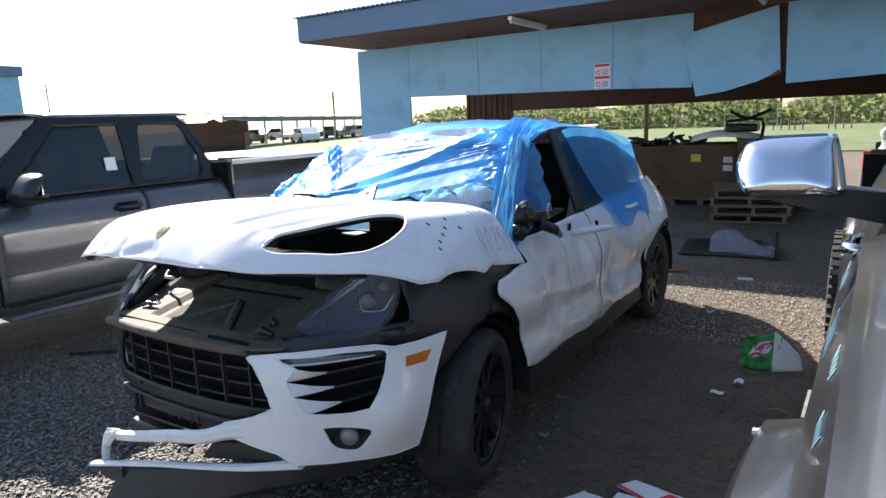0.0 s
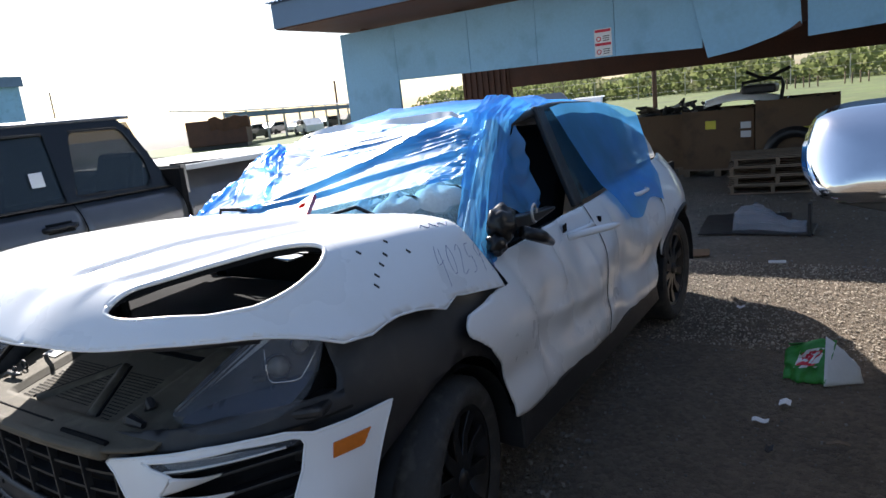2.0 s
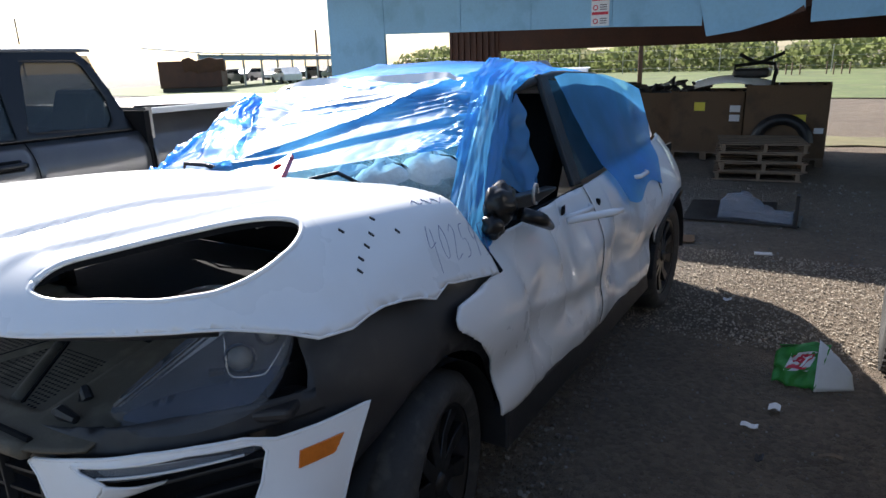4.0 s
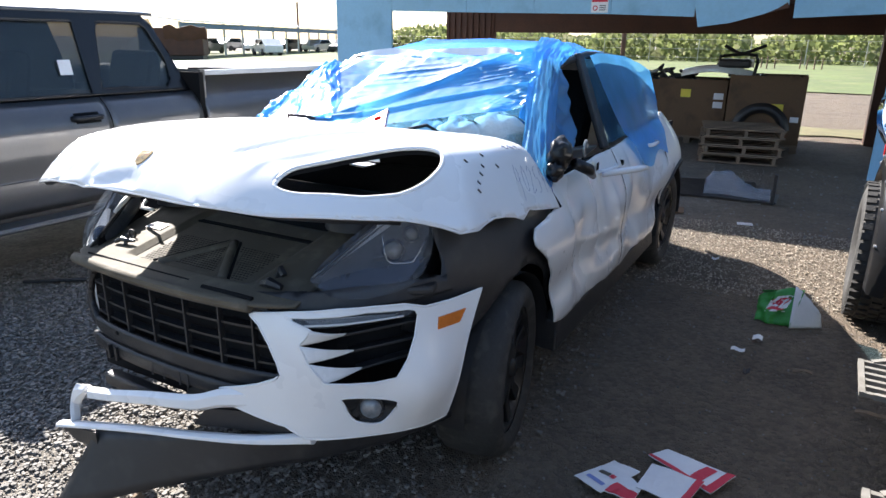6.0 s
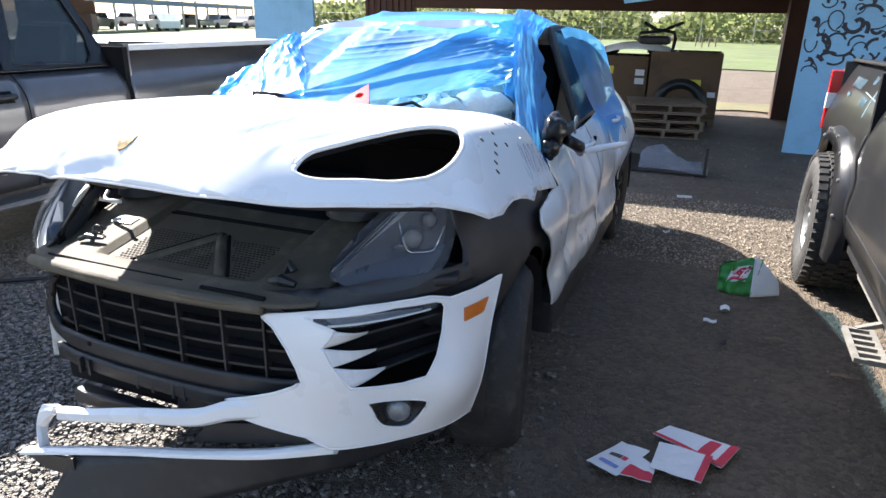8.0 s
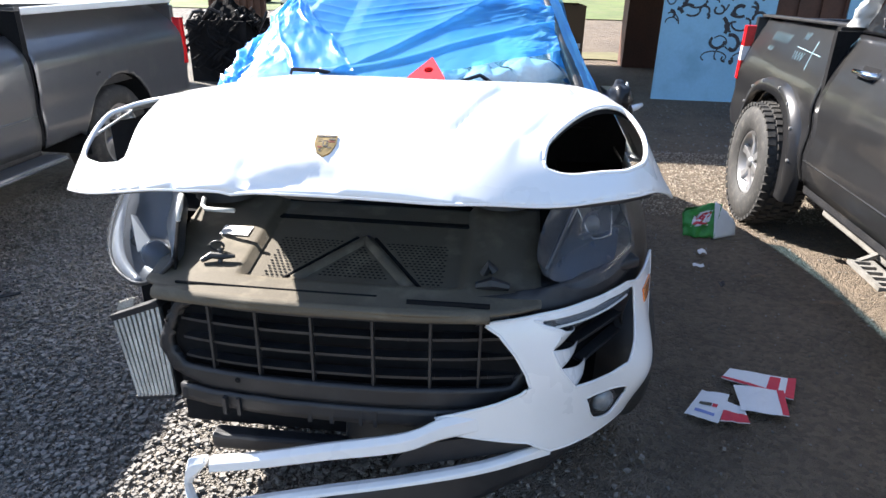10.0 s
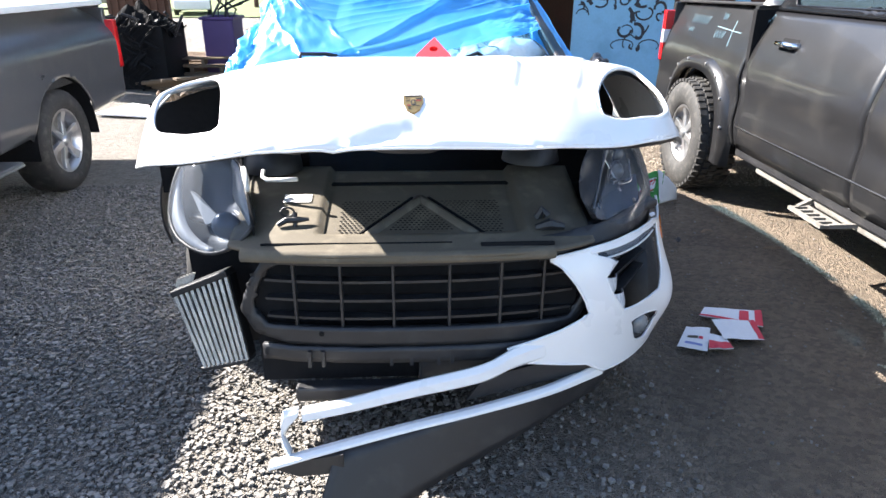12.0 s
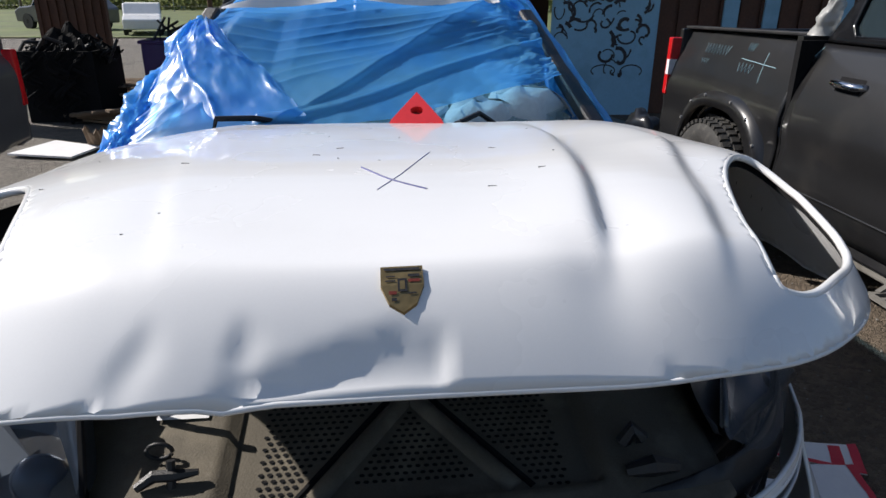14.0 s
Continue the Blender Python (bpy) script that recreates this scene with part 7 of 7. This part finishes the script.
solo("wheel_liner", Geo().grid(24, 4, lambda a, b: (1.0 + (0.42 - 0.16 * b) * math.cos(0.05 + 3.05 * a), 9.30 - 0.10 * math.sin(3.14 * b), 0.34 + (0.42 - 0.16 * b) * math.sin(0.05 + 3.05 * a))), BLACKP, "black plastic wheel-arch liner leaning on a box", "car part", smooth=True)
rnd = random.Random(21)
for i in range(26):
    x, y = rnd.uniform(-1.5, 1.2), rnd.uniform(10.05, 10.35)
    p0 = Vector((x, y, 0.98 + rnd.uniform(0, 0.06)))
    pts = [p0]
    for k in range(4):
        pts.append(pts[-1] + Vector((rnd.uniform(-0.18, 0.18), rnd.uniform(-0.1, 0.1), rnd.uniform(-0.05, 0.09))))
    solo("scrap_part", Geo().tube(pts, [0.045, 0.06, 0.035, 0.05, 0.02], 6), rnd.choice((BLACKP, BLACKP, STEEL, GREYP)), "bent scrap car part on top of a box", "car part", group="scrap on the boxes", smooth=True)
solo("white_bumper", Geo().grid(24, 6, lambda a, b: (-0.40 + 1.15 * a, 9.75 + 0.25 * b + 0.25 * (2 * a - 1) ** 2, 1.08 + 0.11 * math.sin(3.14 * b) + 0.10 * math.sin(3.14 * a))), WHITE, "white plastic bumper piece thrown on a box", "car part", smooth=True, solid=0.01)
wreck = thing("seat_frame", "black seat frame and brackets on top of the boxes", "car part", pose(0.45, 10.0, 1.15))
part("cushion", Geo().box(-0.25, 0.25, -0.2, 0.25, 0.10, 0.24), BLACKP, wreck, bevel=0.04)
part("side_bar", Geo().tube([(-0.3, 0, 0.05), (-0.25, 0, 0.28), (0.1, 0, 0.32), (0.42, 0.05, 0.46)], 0.03, 6), BLACKP, wreck)
part("side_bar", Geo().tube([(0.30, 0, -0.02), (0.33, 0, 0.2), (0.30, 0, 0.30), (0.0, 0, 0.34), (-0.2, 0, 0.45)], 0.03, 6), BLACKP, wreck)


def pallet(m, group):
    t = thing("pallet", "weathered wooden pallet in a stack", "pallet", m, group)
    for i in range(6):
        part("deck_board", Geo().box(-0.53, 0.53, -0.5 + i * 0.185, -0.41 + i * 0.185, 0.10, 0.118), PALEWOOD, t)
    for x in (-0.50, 0.0, 0.46):
        part("runner", Geo().box(x, x + 0.045, -0.5, 0.515, 0.018, 0.10), PALEWOOD, t)
    for y in (-0.5, 0.0, 0.42):
        part("bottom_board", Geo().box(-0.53, 0.53, y, y + 0.09, 0.0, 0.018), PALEWOOD, t)
    return t


base_pallet = pallet(pose(0.80, 8.42, 0.0, 0, 0, 8), "stacked pallets")
for i in range(1, 4):
    copy_thing(base_pallet, pose(0.80 + 0.03 * (i % 2), 8.42, 0.122 * i, 0, 0, 8 + 3 * (i % 2)))
for i in range(3):
    copy_thing(base_pallet, pose(-3.45 + 0.1 * i, 8.6, 0.122 * i, 0, 0, -14 + 9 * i))
for i in range(7):
    g = Geo().box(-0.9, 0.9, -0.06, 0.06, 0, 0.03)
    solo("plank", g, PALEWOOD, "pale broken plank on a wood pile", "plank", pose(-3.3 + 0.12 * i, 7.2 + 0.05 * i, 0.01 + 0.032 * i, 0, 0, 12 * i - 30), group="wood pile")
# tray, mat and plastic sack on the floor
solo("floor_mat", Geo().grid(12, 10, lambda a, b: (0.50 + 0.85 * a - 0.1 * b, 5.35 + 1.0 * b + 0.2 * a, 0.012 + 0.008 * rough_noise((a * 3, b * 3, 0), 1))), BLACKP, "thin black rubber mat lying on the dirt", "mat", solid=0.01)
SACK = glassy("clear_plastic", (0.34, 0.36, 0.40), 0.55, 0.2)
sack = solo("plastic_sack", Geo().grid(30, 18, lambda a, b: (0.80 + 0.68 * a, 5.55 + 0.30 * b + 0.05 * math.sin(a * 5), 0.02 + 0.24 * math.sin(3.14 * b) * (0.35 + 0.65 * math.exp(-((a - 0.25) / 0.28) ** 2)) * (1 + 0.5 * rough_noise((a * 7, b * 6, 0), 1.2)))), SACK, "crumpled clear plastic sack on a tray", "sack", smooth=True)
solo("tray", Geo().prism([(0.70, 5.45), (1.55, 5.45), (1.55, 5.95), (0.70, 5.95)], "z", 0.0, 0.02), BLACKP, "flat black plastic tray", "tray", bevel=0.005)
solo("tray_upright", Geo().box(1.50, 1.53, 5.42, 5.52, 0.0, 0.32), BLACKP, "short black upright beside the sack", "stake")
solo("flat_card", Geo().prism([(0.46, 4.70), (0.74, 4.76), (0.78, 4.52), (0.52, 4.42)], "z", 0.004, 0.012), CARD, "flattened piece of brown cardboard", "cardboard")
solo("litter_strip", Geo().prism([(1.30, 4.34), (1.43, 4.37), (1.42, 4.41), (1.29, 4.38)], "z", 0.006, 0.022), PAPER, "small white plastic strip on the ground", "litter")
# carton of drink cans
crate = thing("drink_carton", "crushed green printed drinks carton with a white end", "carton", pose(1.82, 2.06, 0, 0, 0, -8) @ Matrix.Scale(0.82, 4))
def crate_face(a, b):
    z = 0.27 * b
    return (-0.18 + 0.24 * a + 0.06 * b * (a - 0.3), -0.09 + 0.13 * b + 0.045 * rough_noise((a * 4, b * 4, 0), 1) + 0.02 * abs(rough_noise((a * 9, b * 9, 2), 1)), z - 0.12 * (1 - a) ** 2 * b + 0.02 * rough_noise((a * 5, 0, 3), 1) * b)
part("front_panel", Geo().grid(14, 12, crate_face), GREENBAG, crate, smooth=True, solid=0.004)
part("white_end", Geo().grid(10, 10, lambda a, b: (0.06 + 0.19 * a - 0.02 * b, -0.10 + 0.16 * a * (1 - b) + 0.13 * b, 0.0 + 0.29 * b * (1 - 0.62 * a ** 1.3) + 0.03 * rough_noise((a * 4, b * 4, 3), 1) * b)), PAPER, crate, "white carton end", smooth=True, solid=0.004)
part("top_panel", Geo().grid(8, 8, lambda a, b: (-0.18 + 0.26 * a, 0.04 + 0.16 * b, 0.20 + 0.06 * a - 0.10 * b)), GREENBAG, crate, smooth=True, solid=0.004)
for k, (mt, u0, u1, v0, v1, lift) in enumerate(((PAPER, 0.28, 0.78, 0.36, 0.80, 0.004), (REDPAPER, 0.33, 0.73, 0.42, 0.74, 0.006), (PAPER, 0.40, 0.44, 0.48, 0.70, 0.008), (PAPER, 0.50, 0.54, 0.48, 0.70, 0.008), (PAPER, 0.60, 0.66, 0.48, 0.70, 0.008))):
    part("print_patch", Geo().grid(4, 4, lambda a, b: tuple(Vector(crate_face(u0 + (u1 - u0) * a + 0.10 * (b - 0.5), v0 + (v1 - v0) * b)) + Vector((0, -lift, lift * 0.3)))), mt, crate)
# printed papers
def leaflet(pts, z, mats, label):
    t = thing("leaflet", label, "paper", group="scattered leaflets")
    part("sheet", Geo().grid(8, 8, lambda a, b: tuple((1 - a) * (1 - b) * pts[0][i] + a * (1 - b) * pts[1][i] + a * b * pts[2][i] + (1 - a) * b * pts[3][i] for i in (0, 1)) + (z + 0.010 * abs(rough_noise((a * 2, b * 2, z * 99), 1.2)),)), PAPER, t, solid=0.003)
    for (a0, a1, b0, b1), mt in mats:
        part("print_area", Geo().grid(5, 5, lambda a, b: tuple((1 - (a0 + (a1 - a0) * a)) * (1 - (b0 + (b1 - b0) * b)) * pts[0][i] + (a0 + (a1 - a0) * a) * (1 - (b0 + (b1 - b0) * b)) * pts[1][i] + (a0 + (a1 - a0) * a) * (b0 + (b1 - b0) * b) * pts[2][i] + (1 - (a0 + (a1 - a0) * a)) * (b0 + (b1 - b0) * b) * pts[3][i] for i in (0, 1)) + (z + 0.004 + 0.010 * abs(rough_noise(((a0 + (a1 - a0) * a) * 2, (b0 + (b1 - b0) * b) * 2, z * 99), 1.2)),)), mt, t)
BLUEPRINT = surf("blue_print", (0.20, 0.26, 0.55), 0.6, var=0.1, bump=0.0)
leaflet([(1.21, -0.05), (1.33, -0.10), (1.43, 0.10), (1.32, 0.12)], 0.008, [((0.2, 0.8, 0.15, 0.25), BLUEPRINT), ((0.2, 0.6, 0.45, 0.55), GREYP), ((0.62, 0.78, 0.45, 0.55), REDPAPER)], "white printed leaflet lying on the dirt")
leaflet([(1.34, -0.09), (1.45, -0.10), (1.46, 0.0), (1.40, 0.05)], 0.014, [((0.0, 1.0, 0.0, 0.5), REDPAPER)], "white leaflet with a red lower band")
leaflet([(1.43, 0.23), (1.49, 0.31), (1.76, 0.26), (1.69, 0.10)], 0.010, [((0.0, 0.16, 0.0, 1.0), REDPAPER), ((0.0, 1.0, 0.88, 1.0), REDPAPER), ((0.0, 0.9, 0.62, 0.78), REDPAPER)], "white envelope with red edges")
leaflet([(1.44, -0.02), (1.62, -0.04), (1.66, 0.14), (1.46, 0.16)], 0.024, [((0.86, 1.0, 0.0, 1.0), REDPAPER)], "white folded brochure with a red spine")
# small litter and stones
for i, (x, y, w, h, mt) in enumerate(((1.71, 1.69, 0.05, 0.035, PAPER), (1.63, 1.46, 0.07, 0.02, PAPER), (1.70, 1.21, 0.03, 0.03, BLACKP), (1.95, 1.36, 0.09, 0.012, PALEWOOD), (2.24, 1.06, 0.13, 0.014, PALEWOOD), (1.28, 3.1, 0.05, 0.02, PAPER), (0.02, -1.05, 0.05, 0.02, PALEWOOD), (-0.12, -1.0, 0.04, 0.02, PALEWOOD))):
    g = Geo().grid(5, 3, lambda a, b: (x + w * (a - 0.5), y + h * 1.4 * (b - 0.5) + 0.2 * w * (a - 0.5), 0.012 + 0.012 * math.sin(3 * a + i) ** 2 + 0.005 * b))
    solo("litter", g, mt, "small scrap of litter on the dirt", "litter", group="litter", solid=0.004)
solo("stick", Geo().tube([(-2.72, 0.03, 0.015), (-2.4, 0.27, 0.02), (-2.08, 0.51, 0.018)], [0.012, 0.014, 0.008], 6), BLACKP, "thin dark rod lying on the gravel", "rod")
# bins and boards beyond the grey truck
bin_ = thing("scrap_bin", "black bin heaped with dark car parts", "bin", pose(-3.95, 7.9, 0))
for nm, g in (("front", Geo().box(-0.45, 0.45, -0.5, -0.46, 0.02, 0.88)), ("back", Geo().box(-0.45, 0.45, 0.46, 0.5, 0.02, 0.88)), ("side", Geo().box(-0.45, -0.41, -0.455, 0.455, 0.02, 0.88)), ("side", Geo().box(0.41, 0.45, -0.455, 0.455, 0.02, 0.88)), ("floor_plate", Geo().box(-0.45, 0.45, -0.5, 0.5, 0.0, 0.02))):
    part(nm, g, DARK, bin_)
part("scrap_heap", Geo().grid(30, 24, lambda a, b: (-0.5 + 1.0 * a, -0.5 + 1.0 * b, 0.78 + 0.35 * math.sin(3.14 * a) * math.sin(3.14 * b) + 0.16 * rough_noise((a * 8, b * 8, 2), 1.1))), DARK, bin_)
for i in range(40):
    p = Vector((rnd.uniform(-0.45, 0.45), -0.53, rnd.uniform(0.3, 1.0)))
    pts = [p + Vector((0.10 * math.sin(q * 1.3 + i), -0.02 * q, -0.07 * q + 0.03 * math.sin(q + i))) for q in range(5)]
    part("hanging_wire", Geo().tube(pts, rnd.choice((0.008, 0.014, 0.022)), 5), DARK, bin_)
for i in range(14):
    p = Vector((rnd.uniform(-0.45, 0.45), rnd.uniform(-0.5, 0.1), rnd.uniform(0.85, 1.1)))
    pts = [p + Vector((rnd.uniform(-0.2, 0.2), rnd.uniform(-0.15, 0.1), rnd.uniform(-0.25, 0.1))) * k for k in (0, 0.5, 1.0, 1.3)]
    part("loose_hose", Geo().tube(pts, 0.022, 6), BLACKP, bin_)
solo("white_board", Geo().prism([(-3.75, 5.45), (-3.05, 5.25), (-2.95, 5.75), (-3.55, 6.1)], "z", 0.01, 0.03), PAPER, "white board lying in the sun", "board")
solo("bark_block", Geo().grid(16, 6, lambda a, b: (-3.1 + 0.55 * a, 5.75 + 0.10 * b, 0.02 + 0.26 * (1 - b) * (0.7 + 0.4 * rough_noise((a * 9, b, 0), 1)))), PALEWOOD, "split brown board leaning on edge", "board", solid=0.03)
pb = thing("purple_bin", "tall purple plastic bin with scrap inside", "bin", pose(-2.97, 8.65, 0))
part("body", Geo().prism([(-0.24, -0.3), (0.24, -0.3), (0.26, 0.3), (-0.26, 0.3)], "z", 0.0, 0.92), PURPLE, pb, bevel=0.03)
part("rim", Geo().tube([(-0.25, -0.31, 0.93), (0.25, -0.31, 0.93), (0.27, 0.31, 0.93), (-0.27, 0.31, 0.93), (-0.25, -0.31, 0.93)], 0.025, 6), PURPLE, pb)
for i in range(7):
    x = rnd.uniform(-0.2, 0.2)
    part("scrap_rod", Geo().tube([(x, 0, 0.85), (x + rnd.uniform(-0.15, 0.15), 0.05, 1.05), (x + rnd.uniform(-0.35, 0.35), 0.0, rnd.uniform(1.1, 1.25))], 0.018, 5), BLACKP, pb)

# ---- far off ----
def far_car(x, y, turn, paint, label, size=1.0):
    t = thing("parked_car", label, "car", pose(x, y, 0, 0, 0, turn) @ Matrix.Scale(size, 4), group="cars parked far off")
    part("body", Geo().prism([(-2.2, 0.30), (2.2, 0.30), (2.25, 0.75), (1.9, 0.92), (1.1, 0.98), (0.6, 1.5), (-1.3, 1.52), (-2.0, 1.05), (-2.25, 0.9)], "x", -0.88, 0.88), paint, t, bevel=0.06)
    for sgn in (-1, 1):
        part("side_glass", Geo().prism([(0.95, 1.0), (0.5, 1.42), (-1.2, 1.44), (-1.75, 1.05)], "x", sgn * 0.885, sgn * 0.895), GLASS, t)
        for yy in (-1.35, 1.4):
            part("wheel", Geo().lathe([(-0.1, 0.05), (-0.1, 0.33), (0.1, 0.33), (0.1, 0.05)], (sgn * 0.82, yy, 0.33), 16), RUBBER, t)
paints = (WHITE, GREYPAINT, WHITE, BLACKPAINT, ALLOY, GREYPAINT)
rf = random.Random(8)
far_car(-45.5, 46.6, 62, WHITE, "white estate car parked far off in the lot")
far_car(-52.5, 45.5, 20, GREYPAINT, "grey car parked far off in the lot")
for i in range(13):
    far_car(-66 + 3.1 * i + rf.uniform(-0.4, 0.4), 58 + 1.3 * i + rf.uniform(-0.5, 0.5), rf.choice((10, 190)) + rf.uniform(-6, 6), paints[i % 6], "car parked far off in the lot")
for i in range(8):
    far_car(-50 + 3.4 * i, 82 + rf.uniform(-1, 1), rf.uniform(-8, 8), paints[(i + 2) % 6], "car parked far off in the lot")
far_car(-9.1, 27.6, 195, WHITE, "white car parked behind the shed", 0.78)
far_car(-13.4, 31.0, 60, GREYPAINT, "grey car parked behind the shed")
cp = thing("carport", "long open carport with pale roof on slim posts", "carport")
A, B = Vector((-44, 33, 0)), Vector((-62, 78, 0))
d = (B - A).normalized()
n2 = Vector((-d.y, d.x, 0))
up = Vector((0, 0, 1))
q = [A - n2 * 2.6 + up * 2.75, A + n2 * 2.6 + up * 3.25, B + n2 * 2.6 + up * 3.25, B - n2 * 2.6 + up * 2.75]
part("roof", Geo().add(q + [p + up * 0.1 for p in q], [(0, 1, 2, 3), (7, 6, 5, 4), (0, 4, 5, 1), (1, 5, 6, 2), (2, 6, 7, 3), (3, 7, 4, 0)]), PALEBOX, cp)
part("beam", Geo().bar(A - n2 * 2.2 + up * 2.45, B - n2 * 2.2 + up * 2.45, 0.2, 0.45), BLUEMETAL, cp)
for i in range(14):
    p = A.lerp(B, i / 13) - n2 * 2.2
    part("post", Geo().bar(p, p + up * 2.75, 0.14, 0.14, (1, 0, 0)), STEEL, cp)
wk = thing("wrecked_trailer", "rusty brown wrecked trailer standing in the lot", "trailer", pose(-40.5, 32.0, 0, 0, 0, 40))
part("body", Geo().box(-2.2, 2.2, -1.2, 1.2, 0.3, 2.2), BROWNWOOD, wk, bevel=0.05)
part("loose_sheet", Geo().grid(6, 4, lambda a, b: (-0.4 + 2.9 * a, -1.25 - 0.3 * b, 1.4 + 0.9 * b + 0.3 * rough_noise((a * 4, b, 0), 1))), BROWNWOOD, wk, solid=0.04)
part("skid", Geo().box(-2.1, 2.1, -1.0, 1.0, 0.0, 0.3), BLACKP, wk)
bb = thing("far_building", "pale blue metal warehouse far off", "building", pose(-74.0, 27.0, 0))
part("wall", Geo().box(-8, 8, -3.2, 3.2, 0, 7.9), BLUEPANEL, bb)
part("roof", Geo().box(-8.2, 8.2, -3.4, 3.4, 7.9, 8.25), PALEBOX, bb)
part("gutter", Geo().box(8.2, 8.5, -3.4, 3.4, 7.3, 8.2), BLUEMETAL, bb)
for x, y, h in ((-119.5, 60, 10.6), (-53.3, 60, 5.6), (-7.6, 33, 3.6)):
    solo("utility_pole", Geo().tube([(x, y, 0), (x, y, h)], 0.12, 8), BROWNWOOD, "dark utility pole standing far off", "pole", group="poles")
hut = thing("site_hut", "pale blue portable hut at the field edge", "hut", pose(-19.1, 71, 0))
part("body", Geo().box(-1.1, 1.1, -1.1, 1.1, 0, 2.4), BLUEPANEL, hut)
part("roof", Geo().box(-1.2, 1.2, -1.2, 1.2, 2.4, 2.6), PALEBOX, hut)
part("window", Geo().box(-0.5, 0.1, -1.12, -1.1, 1.1, 1.8), GLASS, hut)
for i in range(9):
    x = -3.4 + 0.45 * i + (1.1 if i > 4 else 0.0)
    solo("stake", Geo().tube([(x, 50 + 0.6 * (i % 3), 0), (x, 50 + 0.6 * (i % 3), 0.75 + 0.12 * (i % 2))], 0.05, 5), PALEWOOD, "pale wooden stake in the grass field", "stake", group="field stakes")
fence = thing("wire_fence", "grey wire fence along the far field", "fence")
for i in range(30):
    part("post", Geo().tube([(-40 + i * 4, 58, 0), (-40 + i * 4, 58, 2.0)], 0.035, 5), STEEL, fence)
for z in (0.5, 1.2, 1.95):
    part("wire", Geo().tube([(-40, 58, z), (76, 58, z)], 0.010, 4), STEEL, fence)
solo("grass_verge", Geo().grid(30, 8, lambda a, b: (-1.5 + 9.5 * a, 11.9 + 1.5 * b + 0.5 * rough_noise((a * 9, b, 0), 1), 0.01 + 0.03 * abs(rough_noise((a * 20, b * 8, 0), 1)))), DRYGRASS, "thin dry grass along the shed's back edge", "grass", kind="stuff", smooth=True)


# ---- loose gravel ----
def scatter(name, label, count, region, r0, r1, seed, weight, mat=STONE):
    """Loose stones as jittered blocks, denser where weight says."""
    rng = np.random.default_rng(seed)
    x0, x1, y0, y1 = region
    p = np.stack([rng.uniform(x0, x1, count), rng.uniform(y0, y1, count)], 1)
    p = p[rng.random(count) < np.array([weight(a, b) for a, b in p])]
    n = len(p)
    r = r0 + (r1 - r0) * rng.random(n) ** 2.2
    unit = np.array([(x, y, z) for x in (-1, 1) for y in (-1, 1) for z in (-1, 1)], float)
    v = unit[None] * rng.uniform(0.45, 0.85, (n, 8, 3)) * r[:, None, None] * np.stack([rng.uniform(0.7, 1.3, n), rng.uniform(0.7, 1.3, n), rng.uniform(0.5, 0.9, n)], 1)[:, None]
    a = rng.uniform(0, 6.283, n)
    c, s = np.cos(a)[:, None], np.sin(a)[:, None]
    w = np.stack([v[:, :, 0] * c - v[:, :, 1] * s, v[:, :, 0] * s + v[:, :, 1] * c, v[:, :, 2]], 2)
    w += np.stack([p[:, 0], p[:, 1], r * 0.25 - 0.006], 1)[:, None]
    quad = np.array([(0, 1, 3, 2), (4, 6, 7, 5), (0, 4, 5, 1), (2, 3, 7, 6), (0, 2, 6, 4), (1, 5, 7, 3)])
    f = (quad[None] + 8 * np.arange(n)[:, None, None]).reshape(-1, 4)
    me = bpy.data.meshes.new(name)
    me.from_pydata(w.reshape(-1, 3).tolist(), [], f.tolist())
    ob = new(name, me)
    me.materials.append(mat)
    tagged(ob, label, "gravel", kind="stuff")


scatter("gravel", "loose grey and tan gravel stones", 75000, (-3.2, 1.0, -2.6, 2.6), 0.005, 0.0135, 1, lambda x, y: min(1.0, max(0.12, 1.1 - max(0.0, x + 0.1) * 1.2)))
scatter("gravel", "loose tan gravel in the sunlit strip", 14000, (0.5, 3.0, 2.4, 4.4), 0.003, 0.0095, 2, lambda x, y: 0.8, TANSTONE)
scatter("gravel", "scattered pebbles on packed dirt", 4500, (0.6, 3.0, -2.6, 2.6), 0.003, 0.008, 3, lambda x, y: 0.3)
scatter("gravel", "scattered pebbles under the shed eave", 3000, (-2.5, 3.5, 4.2, 8.0), 0.005, 0.015, 4, lambda x, y: 0.5)
